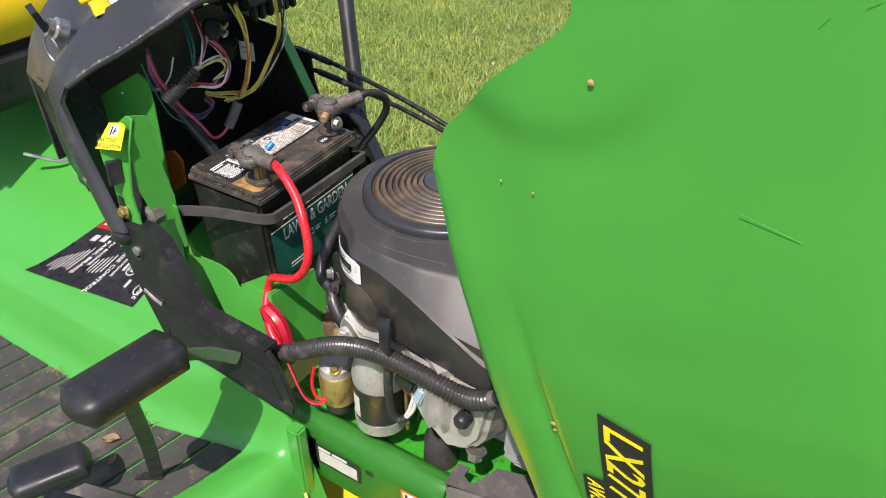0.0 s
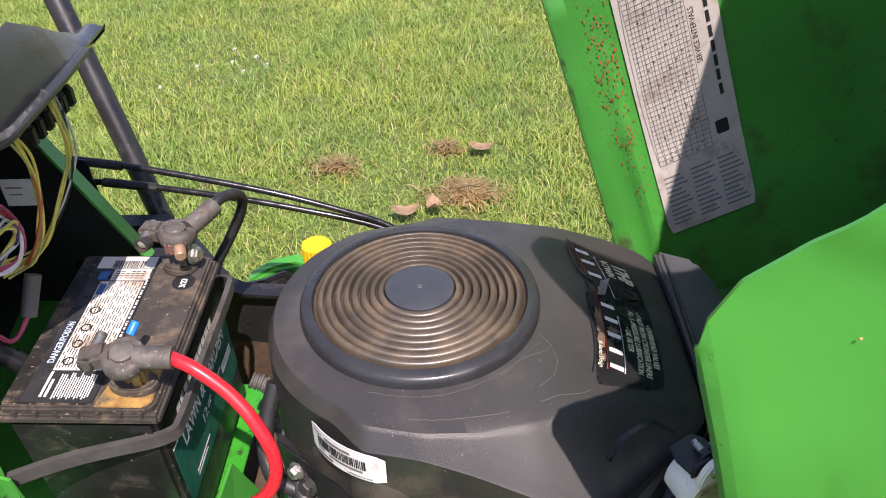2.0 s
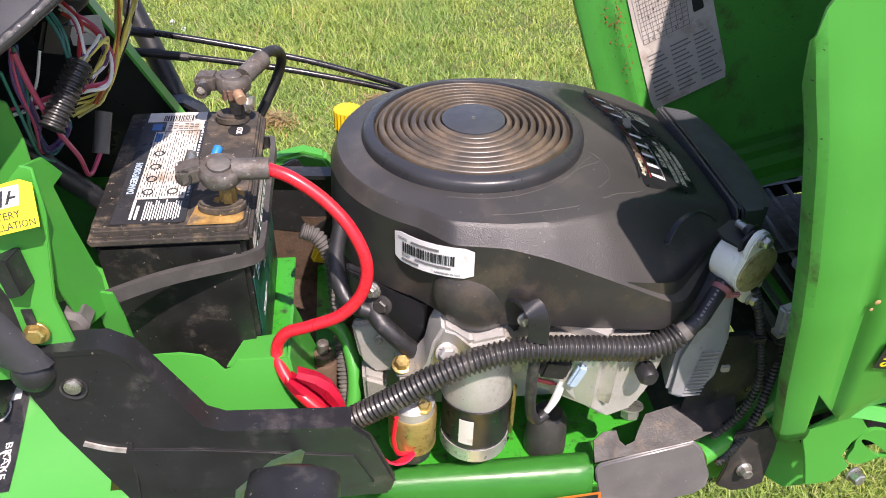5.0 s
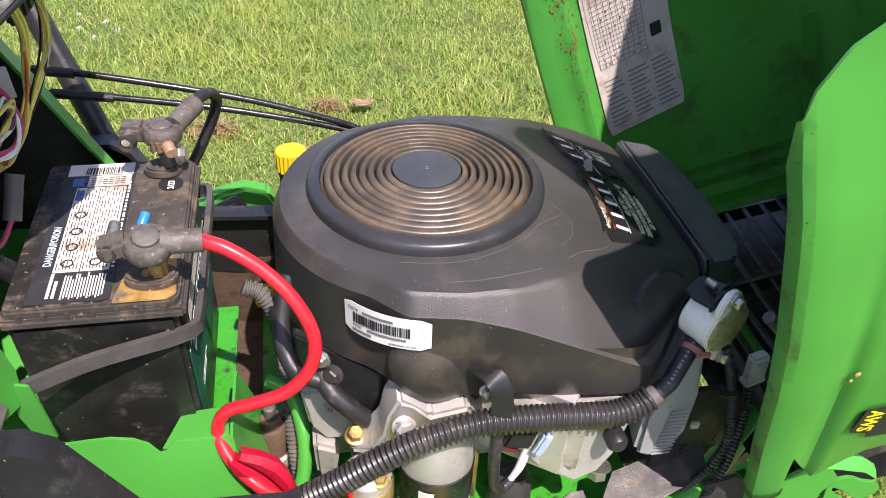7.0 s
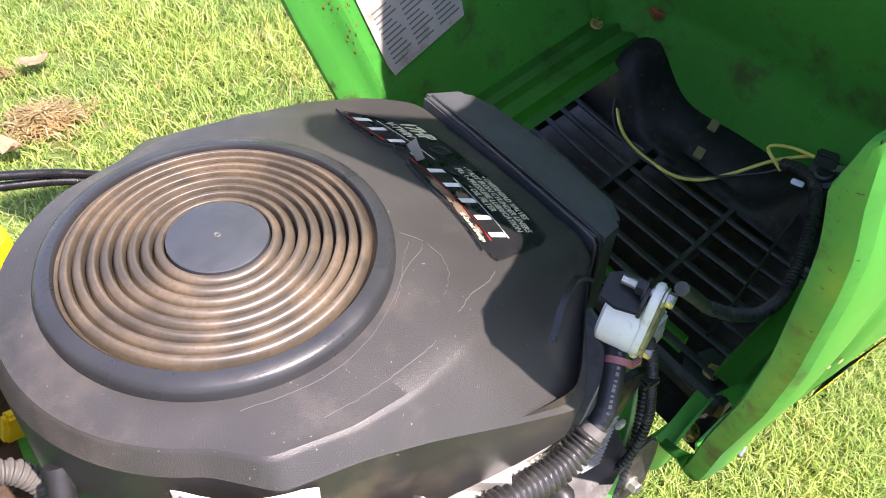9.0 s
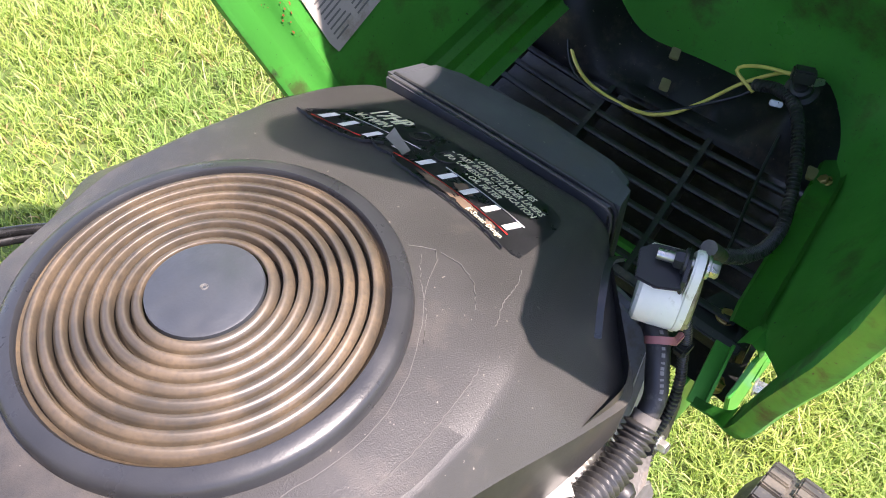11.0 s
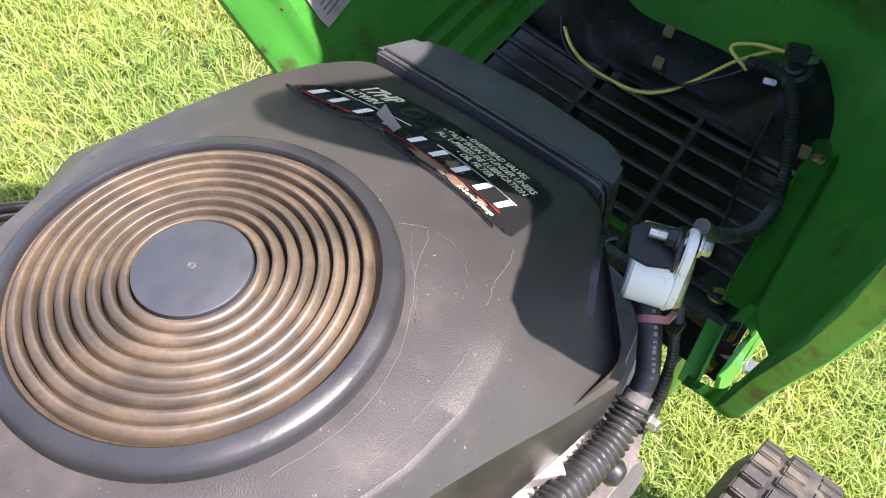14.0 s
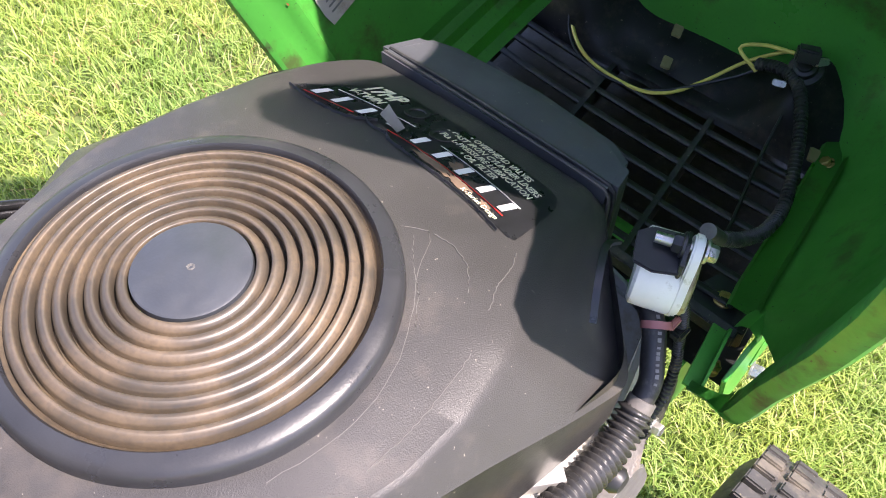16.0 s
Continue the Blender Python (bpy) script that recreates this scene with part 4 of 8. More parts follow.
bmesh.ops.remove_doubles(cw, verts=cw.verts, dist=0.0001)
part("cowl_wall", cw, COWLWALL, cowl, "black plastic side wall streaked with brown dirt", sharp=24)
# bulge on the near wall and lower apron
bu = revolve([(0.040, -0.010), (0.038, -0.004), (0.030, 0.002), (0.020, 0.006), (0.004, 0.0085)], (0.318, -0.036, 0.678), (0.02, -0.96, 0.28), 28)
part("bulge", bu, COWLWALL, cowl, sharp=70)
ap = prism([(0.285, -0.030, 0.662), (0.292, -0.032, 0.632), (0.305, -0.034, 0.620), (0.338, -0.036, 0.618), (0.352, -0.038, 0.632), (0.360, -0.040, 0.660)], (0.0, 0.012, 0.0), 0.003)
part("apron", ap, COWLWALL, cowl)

# front cover
fc = prism([(0.567, 0.026, 0.700), (0.597, 0.034, 0.696), (0.612, 0.060, 0.690), (0.618, 0.130, 0.690), (0.610, 0.205, 0.690), (0.598, 0.230, 0.695), (0.558, 0.243, 0.700)], (0, 0, -0.09), 0.006)
for v in fc.verts:
    if v.co.z > 0.65:
        v.co.z = 0.7035 - max(0, v.co.x - 0.585) * 0.30
part("front_cover", fc, COVER, engine, "black plastic front cover, scuffed and dusty")

# Black bead stands in for the shaded groove between cowl and cover.
groove_line = [(0.5665, 0.236, 0.7030), (0.5675, 0.180, 0.7055), (0.5680, 0.130, 0.7062), (0.5690, 0.080, 0.7055), (0.5700, 0.040, 0.7040), (0.5705, 0.030, 0.7010), (0.5705, 0.0275, 0.690), (0.5700, 0.0270, 0.655)]
part("groove_line", tube(groove_line, 0.0016, 8, 40), RUBBER, engine, "thin black bead in place of the shaded groove")
part("seam_ridge", tube([(x - 0.0055, y, z + 0.0004) for x, y, z in groove_line], 0.0012, 8, 40), COWL, engine, "narrow raised edge of the cowl")

# fan screen
prof = [(0.0, 0.7648), (0.0280, 0.7646), (0.0293, 0.7640), (0.0298, 0.7600)]
part("hub_disc", revolve([(max(r, 0.0002), z - 0.75) for r, z in prof], (CX, CY, 0.75), seg=64), surface("hub_plastic", (0.045, 0.05, 0.058), 0.45, 0, 0.15, 40, 600, 0.1), engine, "smooth slate grey fan hub disc")
part("hub_mark", tube([(CX + (0.0008 + 0.0014 * k / 30) * math.cos(0.5 * k), CY + (0.0008 + 0.0014 * k / 30) * math.sin(0.5 * k), 0.7649) for k in range(31)], 0.0002, 6), SCRATCH, engine, "tiny pale moulding mark on the hub")
prof = [(0.0296, 0.7585)]
PITCH = 0.0074
for k in range(8):
    r0, top = 0.0304 + PITCH * k, 0.7642 - 0.0005 * k
    prof += [(r0, top - 0.0080), (r0 + 0.0003, top - 0.0010), (r0 + 0.0010, top), (r0 + 0.0026, top - 0.0004), (r0 + 0.0048, top - 0.0018), (r0 + 0.0056, top - 0.0030), (r0 + 0.0060, top - 0.0080)]
prof += [(0.0912, 0.7560)]
part("fan_screen", revolve([(r, z - 0.75) for r, z in prof], (CX, CY, 0.75), seg=112, caps=(False, False)), FAN, engine, "concentric ribbed fan screen coated in brown dust", sharp=70)
prof = [(0.0905, 0.752), (0.0910, 0.7578), (0.0922, 0.7596), (0.0950, 0.7594), (0.0995, 0.7580), (0.1016, 0.7566), (0.1026, 0.7540), (0.1030, 0.7490), (0.1028, 0.742)]
part("screen_rim", revolve([(r, z - 0.75) for r, z in prof], (CX, CY, 0.75), seg=112, caps=(False, False)), surface("rim_plastic", (0.030, 0.031, 0.034), 0.36, 0, 0.2, 20, 700, 0.08), engine, "smooth black raised rim of the fan screen", sharp=50)

# ---- engine details ----
# decal on the arched top of the cowl
def cowl_top(x, y):
    """Height of the cowl's top at a place."""
    a = math.atan2(y - CY, x - CX)
    f = (a + math.pi) / (2 * math.pi) * RING
    i, w = int(f) % RING, f - int(f)
    rc, zc = (r_c[i][c] * (1 - w) + r_c[(i + 1) % RING][c] * w for c in (0, 1))
    t = min(1.0, max(0.0, (math.hypot(x - CX, y - CY) - 0.1125) / (rc - 0.1125)))
    z1, z2 = 0.7465 + (zc - 0.7465) * 0.42, 0.7465 + (zc - 0.7465) * 0.92 + 0.0010
    z0 = 0.7475
    if t < 0.5:
        return z0 + (z1 - z0) * t / 0.5
    if t < 0.93:
        return z1 + (z2 - z1) * (t - 0.5) / 0.43
    return z2 + (zc - z2) * (t - 0.93) / 0.07


def on_cowl(bm, lift):
    """Lays flat work drawn in (along the print, up, height) on the cowl. Its origin is the middle of the first letter."""
    for vert in bm.verts:
        a, b, c = vert.co
        bow = 0.008 * (1 - ((a - 0.075) / 0.075) ** 2)
        x, y = 0.4785 + 0.075 * a + 0.92 * b + 0.30 * max(0.0, b - 0.007) + bow, 0.2035 - 1.02 * a + 0.05 * b
        vert.co = Vector((x, y, cowl_top(x, y) + lift + c))
    return bm


def decal_sheet(edge_low, edge_high, n=44):
    rings = []
    for k in range(n + 1):
        q = k / n
        lo, hi = (Vector(e[0]).lerp(Vector(e[-1]), q) if len(e) == 2 else Vector((e[0][0] + (e[-1][0] - e[0][0]) * q, table_at(e, e[0][0] + (e[-1][0] - e[0][0]) * q))) for e in (edge_low, edge_high))
        rings.append([Vector((*lo.lerp(hi, m / 10), 0)) for m in range(11)])
    bm = loft(rings, closed=False)
    bmesh.ops.solidify(bm, geom=bm.faces[:], thickness=0.0004)
    return bm


edec = thing("cowl_decal", (0.49, 0.12, 0.735), "torn black engine decal with white print on the cowl", "decal")
LOW = ((-0.016, -0.009), (-0.004, -0.0105), (0.012, -0.0120), (0.032, -0.0150), (0.042, -0.0115), (0.048, -0.004), (0.056, -0.006), (0.064, -0.0160), (0.080, -0.0185), (0.110, -0.0185), (0.128, -0.0180), (0.140, -0.0195), (0.152, -0.0185), (0.168, -0.0175), (0.1705, -0.015))
HIGH = ((-0.016, -0.007), (-0.010, 0.004), (0.000, 0.018), (0.006, 0.034), (0.020, 0.036), (0.090, 0.034), (0.150, 0.035), (0.160, 0.034), (0.166, 0.027), (0.1705, -0.004))
part("sheet", on_cowl(decal_sheet(LOW, HIGH), 0.0008), DECALBLACK, edec)


def cowl_words(text, size, a, b, squeeze, bold, m):
    part("print", on_cowl(lettering(text, size, Matrix.Translation((a, b, 0)), 0.25, squeeze, bold), 0.0012), m, edec)


cowl_words("17HP", 0.0150, 0.0080, 0.0225, 0.78, 0.03, CREAMINK)
cowl_words("V-TWIN", 0.0085, 0.0060, 0.0135, 0.80, 0.02, CREAMINK)
for text, a, b in (("\u2022 OVERHEAD VALVES", 0.0880, 0.0282), ("\u2022 CAST IRON CYLINDER LINERS", 0.0745, 0.0224), ("\u2022 FULL-PRESSURE LUBRICATION", 0.0725, 0.0166), ("\u2022 OIL FILTER", 0.0980, 0.0109)):
    cowl_words(text, 0.0057, a, b, 0.98, 0.012, CREAMINK)
cowl_words("K-Series Design", 0.0058, 0.1235, -0.0160, 0.80, 0.0, CREAMINK)
for a in (0.0, 0.0150, 0.0340, 0.0545, 0.0770, 0.0950, 0.1135, 0.1320, 0.1500):
    if a == 0.0545:
        part("mark", on_cowl(bars(ID, [(a - 0.003, -0.003, 0.0050, 0.0050, 0.0015)]), 0.0012), WHITEINK, edec, "half-torn pale print")
    else:
        part("mark", on_cowl(bars(ID, [(a - 0.0035, -0.0062, 0.0046, 0.0124, 0.003)]), 0.0012), WHITEINK, edec)
def thin_line(a, b, n, step, h, m, label):
    """One printed rule, in short pieces end to end so that it follows the cowl."""
    bm = bars(ID, [(a + step * k, b, step, h) for k in range(n)])
    bmesh.ops.remove_doubles(bm, verts=bm.verts, dist=0.00005)
    part("line", on_cowl(bm, 0.0012), m, edec, label)


thin_line(-0.006, -0.0092, 5, 0.0075, 0.0010, REDINK, "thin red line")
thin_line(0.058, -0.0092, 12, 0.0080, 0.0010, REDINK, "thin red line")
thin_line(0.004, 0.0095, 8, 0.0075, 0.0008, WHITEINK, "thin pale line")
thin_line(0.088, 0.0070, 9, 0.0075, 0.0008, WHITEINK, "thin pale line")
torn = random.Random(21)
for a, b, ra, rb in ((0.098, -0.0120, 0.016, 0.0050), (0.120, -0.0125, 0.010, 0.0040), (0.110, -0.0010, 0.007, 0.0055), (0.142, -0.0125, 0.006, 0.0030), (0.0350, -0.0125, 0.004, 0.0016)):
    tear = prism([(a + ra * math.cos(t) * torn.uniform(0.6, 1.2), b + rb * math.sin(t) * torn.uniform(0.6, 1.2), 0) for t in (2 * math.pi * k / 24 for k in range(24))], (0, 0, 0.0002))
    part("torn_patch", on_cowl(tear, 0.0010), BARE, edec, "brown bare patch where the decal tore away")
for a, b in ((0.0505, 0.0240), (0.0790, 0.0165)):
    bm = revolve([(0.0075, 0.0), (0.0073, 0.0006), (0.0050, 0.0004), (0.0044, -0.0008), (0.0002, -0.0008)], (a, b, 0), (0, 0, 1), 22, caps=(False, False))
    part("hole", on_cowl(bm, 0.0012), RUBBER, edec, "dark screw hole")
flap = loft([[Vector((0.042 + 0.022 * p, 0.003 - 0.010 * p + 0.008 * t, 0.0008 + (0.004 * t + 0.002 * t * t) * (1 - 0.8 * p))) for p in (0, 0.33, 0.66, 1)] for t in (0, 0.35, 0.7, 1.0)], closed=False)
bmesh.ops.solidify(flap, geom=flap.faces[:], thickness=0.0004)
part("flap", on_cowl(flap, 0.0010), surface("decal_back", (0.35, 0.33, 0.30), 0.5), edec, "curled pale grey decal flap")
for pts in ([(-0.016, -0.009), (0.006, -0.0165), (0.030, -0.0175), (0.040, -0.0120), (0.047, -0.0050)], [(0.040, -0.0080), (0.050, -0.0140), (0.060, -0.0135), (0.066, -0.0165)], [(0.066, -0.0185), (0.090, -0.0205), (0.115, -0.0200), (0.140, -0.0200), (0.160, -0.0215)]):
    part("curl", on_cowl(strip([(a, b, 0.0015 + 0.0006 * math.sin(9 * k)) for k, (a, b) in enumerate((p.x, p.y) for p in spline([(*q, 0) for q in pts], 22))], (0, 0.3, 1), 0.0022, 0.0008), 0.0006), DECALBLACK, edec, "lifted torn edge of the decal")

# serial label wrapped on the cowl's wall
lab = thing("serial_label", (0.28, -0.02, 0.70), "white rounded engine label with a barcode", "label")


def wall_pt(x, z, lift=0.0):
    """A point on the near wall of the cowl."""
    a = -math.pi / 2
    for _ in range(12):
        f = (a + math.pi) / (2 * math.pi) * RING
        i, w = int(f) % RING, f - int(f)
        (ru, zu), (rs, zs) = ((u[i][0] * (1 - w) + u[(i + 1) % RING][0] * w, u[i][1] * (1 - w) + u[(i + 1) % RING][1] * w) for u in (under, r_s))
        r = ru + (rs - ru) * min(1.0, max(0.0, (zu - z) / max(1e-4, zu - zs)))
        a = -math.acos(max(-1.0, min(1.0, (x - CX) / r)))
    n = Vector((math.cos(a), math.sin(a), 0))
    return Vector((CX, CY, z)) + n * (r + 0.0008 + lift)


LABEL_BOX = [wall_pt(x, z) for x, z in ((0.249, 0.6925), (0.310, 0.6970), (0.249, 0.7225), (0.310, 0.7265))]
LABEL_OUT = (LABEL_BOX[1] - LABEL_BOX[0]).cross(LABEL_BOX[2] - LABEL_BOX[0]).normalized()
LABEL_OUT *= 1 if LABEL_OUT.y < 0 else -1
LABEL_SAG = max((wall_pt(0.249 + 0.061 * s, 0.6925 + 0.03 * t) - LABEL_BOX[0].lerp(LABEL_BOX[1], s).lerp(LABEL_BOX[2].lerp(LABEL_BOX[3], s), t)).dot(LABEL_OUT) / (4 * s * (1 - s)) for s in (0.1, 0.2, 0.3, 0.4, 0.5, 0.6, 0.7, 0.8, 0.9) for t in (0.0, 0.5, 1.0))


def label_pt(x, z, lift=0.0):
    """A point of the label, which bends evenly round the wall."""
    s, t = (x - 0.249) / 0.061, (z - 0.6925) / 0.030
    low, high = LABEL_BOX[0].lerp(LABEL_BOX[1], s), LABEL_BOX[2].lerp(LABEL_BOX[3], s)
    return low.lerp(high, t) + LABEL_OUT * (0.0008 + lift + LABEL_SAG * 4 * s * (1 - s))


def wall_card(x0, x1, z0, z1, lift, thick, n=10, slope=0.0):
    rings = []
    for i in range(n + 1):
        x = x0 + (x1 - x0) * i / n
        dz = slope * (x - 0.28)
        cut = 0.003 if n > 5 and i in (0, n) else 0.0
        rings.append([label_pt(x, z0 + dz + cut, lift), label_pt(x, z1 + dz - cut, lift), label_pt(x, z1 + dz - cut, lift + thick), label_pt(x, z0 + dz + cut, lift + thick)])
    return loft(rings, True, (True, True))


part("sheet", wall_card(0.249, 0.310, 0.6925, 0.7225, 0, 0.0004), PAPER, lab)
rng = random.Random(5)
bb = bmesh.new()
x = 0.257
while x < 0.297:
    w = rng.choice((0.0005, 0.0009, 0.0013))
    join(bb, wall_card(x, x + w, 0.7042, 0.7138, 0.0008, 0.0003, 1))
    x += w + rng.choice((0.0005, 0.0008))
tagged(part("barcode", bb, INK, lab), kind="stuff")
def label_words(text, size, x, z):
    bm = lettering(text, size, Matrix.Translation((x, z, 0)), 0.0, 0.9)
    for vert in bm.verts:
        vert.co = label_pt(vert.co.x, vert.co.y, 0.0008 + vert.co.z)
    return part("print", bm, INKGREY, lab)


label_words("CODE", 0.0034, 0.2525, 0.7158)
label_words("E/NO", 0.0034, 0.2565, 0.7000)
label_words("ASSEMBLED IN USA", 0.0024, 0.2830, 0.6945)
for x, w, z in ((0.2645, 0.022, 0.7158), (0.2680, 0.027, 0.7000), (0.2560, 0.015, 0.6955)):
    part("print", wall_card(x, x + w, z, z + 0.0022, 0.0008, 0.0003, 3), INKGREY, lab)

# scratches and clip on the cowl
sc = thing("cowl_scratches", (0.42, 0.02, 0.745), "fine pale scratches on the black engine cowl", "scratch", kind="stuff")
for pts in ([(0.418, 0.082, 0), (0.432, 0.066, 0), (0.436, 0.057, 0), (0.424, 0.049, 0), (0.411, 0.041, 0), (0.396, 0.028, 0), (0.376, 0.014, 0), (0.358, 0.006, 0), (0.330, 0.001, 0), (0.292, 0.006, 0)],
            [(0.428, 0.062, 0), (0.420, 0.054, 0), (0.411, 0.043, 0), (0.402, 0.031, 0), (0.388, 0.019, 0)], [(0.438, 0.056, 0), (0.440, 0.044, 0), (0.436, 0.030, 0), (0.424, 0.018, 0)], [(0.466, 0.022, 0), (0.455, 0.016, 0), (0.440, 0.012, 0), (0.425, 0.004, 0)], [(0.400, -0.008, 0), (0.378, -0.013, 0), (0.350, -0.017, 0), (0.325, -0.018, 0)]):
    qs = [Vector((p.x + rng.uniform(-0.0005, 0.0005), p.y + rng.uniform(-0.0005, 0.0005), 0)) for p in spline(pts, 26)]
    out = []
    for p in qs:
        out.append((p.x, p.y, cowl_top(p.x, p.y) + 0.0003))
    part("scratch", strip(out, (1, 1, 0), 0.00028, 0.0005), SCRATCH, sc)

ck = thing("cable_clip", (0.357, -0.055, 0.64), "black plastic hook clip holding the conduit", "clip")
part("hook", strip([(0.345, -0.046, 0.675), (0.351, -0.056, 0.682), (0.358, -0.064, 0.680), (0.361, -0.069, 0.668), (0.361, -0.070, 0.650)], (0.9, -0.3, 0), 0.017, 0.003, 14), BLACK_CLEAN, ck)
part("bolt", hexbolt((0.352, -0.056, 0.664), (0, -1, 0.2), 0.005), STEEL, ck)
solo("cowl_bolt", hexbolt((0.228, 0.004, 0.655), (-0.6, -0.8, 0.1), 0.006, 0.006), STEEL, "grey flange bolt at the rear of the cowl", "bolt")
solo("cowl_bolt", hexbolt((0.236, 0.000, 0.640), (-0.5, -0.8, 0.2), 0.007, 0.006), DARKMETAL, "dark bolt at the rear of the cowl", "bolt")

# crankcase, cylinder and head
cb = box((0.36, 0.115, 0.555), (0.26, 0.20, 0.17), 0.02)
part("crankcase", cb, CAST, engine, "oily grey cast crankcase")
part("flange", prism([(0.285, -0.046, 0.650), (0.276, -0.046, 0.630), (0.272, -0.044, 0.605), (0.262, -0.040, 0.585), (0.245, -0.030, 0.575), (0.250, -0.020, 0.560), (0.350, -0.022, 0.560), (0.362, -0.040, 0.585), (0.355, -0.052, 0.620), (0.340, -0.052, 0.640), (0.310, -0.050, 0.632), (0.296, -0.050, 0.645)], (0.0, 0.03, 0.01), 0.003), CAST, engine, "grey cast starter flange")
part("flange_bolt", hexbolt((0.288, -0.048, 0.624), (0.1, -1, 0.25), 0.0075, 0.008), CAST, engine)
part("flange_bolt", hexbolt((0.251, -0.022, 0.585), (0, -0.4, 1), 0.007, 0.009), BRASS, engine, "brass-plated flange bolt")
starter = part("starter", revolve([(0.030, 0.0), (0.0335, 0.002), (0.0335, 0.018)], (0.320, -0.032, 0.490), seg=36), ALU, engine, "round starter motor, bright aluminium end")
part("starter_body", revolve([(0.0325, 0.0), (0.0325, 0.050), (0.034, 0.052)], (0.320, -0.032, 0.508), seg=36), BLACK_CLEAN, starter, "glossy black cylinder")
part("starter_head", revolve([(0.034, 0.0), (0.0345, 0.012), (0.031, 0.030), (0.028, 0.055)], (0.320, -0.030, 0.559), seg=36), CAST, starter)
part("label", loft([[Vector((0.320 + 0.0329 * math.sin(a), -0.032 - 0.0329 * math.cos(a), z)) for z in (0.516, 0.548)] + [Vector((0.320 + 0.0333 * math.sin(a), -0.032 - 0.0333 * math.cos(a), z)) for z in (0.548, 0.516)] for a in (radians(d) for d in range(-36, -6, 6))], True, (True, True)), PAPER_WORN, starter, "small pale worn label")
part("through_bolt", tube([(0.357, -0.030, 0.490), (0.357, -0.030, 0.555)], 0.0025, 8), BRASS, starter)
sol = part("solenoid", revolve([(0.020, 0.0), (0.0225, 0.003), (0.0230, 0.046), (0.0215, 0.048)], (0.259, -0.040, 0.500), seg=30), BRASS, engine, "yellow zinc solenoid can")
part("solenoid_cap", revolve([(0.021, 0.0), (0.021, 0.010), (0.016, 0.016)], (0.259, -0.040, 0.548), seg=24), CAST, sol)
part("solenoid_base", revolve([(0.018, -0.012), (0.019, 0.002)], (0.259, -0.040, 0.498), seg=20), RUBBER, sol)
part("solenoid_nut", hexbolt((0.268, -0.052, 0.560), (0, -0.3, 1), 0.006, 0.006), BRASS, sol)
# carburettor side casting behind the solenoid
part("bracket_casting", prism([(0.205, 0.020, 0.600), (0.212, 0.012, 0.560), (0.226, 0.008, 0.545), (0.245, 0.004, 0.548), (0.252, 0.004, 0.590), (0.238, 0.010, 0.612)], (0.01, 0.035, 0), 0.004), CAST, engine)
part("bracket_casting", prism([(0.214, 0.002, 0.548), (0.216, 0.000, 0.505), (0.232, -0.006, 0.500), (0.238, -0.006, 0.545)], (0.0, 0.03, 0), 0.004), CAST, engine)
part("casting_bolt", hexbolt((0.232, 0.008, 0.590), (-0.1, -1, 0.3), 0.004, 0.003), STEEL, engine)
# near cylinder head and valve cover
part("cylinder", box((0.415, -0.010, 0.60), (0.10, 0.10, 0.09), 0.012, (0, 0, -35)), CAST, engine, "finned grey cylinder")
vc = prism([(0.372, -0.058, 0.632), (0.366, -0.058, 0.604), (0.384, -0.062, 0.585), (0.400, -0.064, 0.566), (0.436, -0.068, 0.540), (0.462, -0.062, 0.545), (0.476, -0.056, 0.566), (0.486, -0.056, 0.620), (0.470, -0.058, 0.634)], (0.02, 0.045, 0.0), 0.006)
part("valve_cover", vc, CAST, engine, "pale cast valve cover with a dusty face")
part("drain_bolt", hexbolt((0.466, -0.050, 0.540), (0, -0.3, -1), 0.009, 0.012), STEEL, engine)
part("sensor", revolve([(0.009, 0), (0.009, 0.012), (0.006, 0.016)], (0.462, -0.066, 0.606), (0, -1, 0.1), 14), RUBBER, engine, "black rubber plug")
part("foot", revolve([(0.022, 0.0), (0.020, 0.04), (0.014, 0.05)], (0.398, -0.018, 0.452), seg=20), DARKMETAL, engine, "dark oily engine mount boss")
# pale ribbed intake box behind the head
ib = prism([(0.497, -0.052, 0.552), (0.499, -0.050, 0.600), (0.512, -0.046, 0.634), (0.532, -0.040, 0.668), (0.546, -0.036, 0.660), (0.552, -0.040, 0.606), (0.545, -0.048, 0.566), (0.528, -0.052, 0.544), (0.512, -0.054, 0.545)], (0.010, 0.05, 0), 0.005)
ibp = part("intake_box", ib, surface("pale_grey_plastic", (0.27, 0.275, 0.285), 0.42, 0.1, 0.12, 30, 300, 0.06, (0.2, 0.18, 0.15), 0.35, 40, (0.12, 0.11, 0.10), 240, 0.12), engine, "pale grey ribbed metal intake box")
for k in range(13):
    zz = 0.551 + 0.0042 * k
    part("fin", box((0.5225 + 0.0008 * k, -0.0528 + 0.00035 * k, zz), (0.017, 0.0016, 0.0013), 0.0003, (0, -12, -8)), ibp.data.materials[0], ibp, "thin moulded fin")
part("tab", box((0.552, -0.047, 0.578), (0.008, 0.004, 0.008), 0.001), CAST, ibp)
# dark parts between the crankcase and the battery
part("manifold", tube([(0.222, 0.020, 0.640), (0.232, -0.004, 0.626), (0.250, -0.014, 0.608), (0.262, -0.012, 0.592)], 0.0085, 12, 20), RUBBER, engine, "black rubber breather hose")
part("manifold", tube([(0.205, 0.06, 0.70), (0.196, 0.035, 0.665), (0.204, 0.010, 0.640), (0.226, 0.002, 0.630)], 0.0075, 12, 20), RUBBER, engine, "black rubber breather hose")
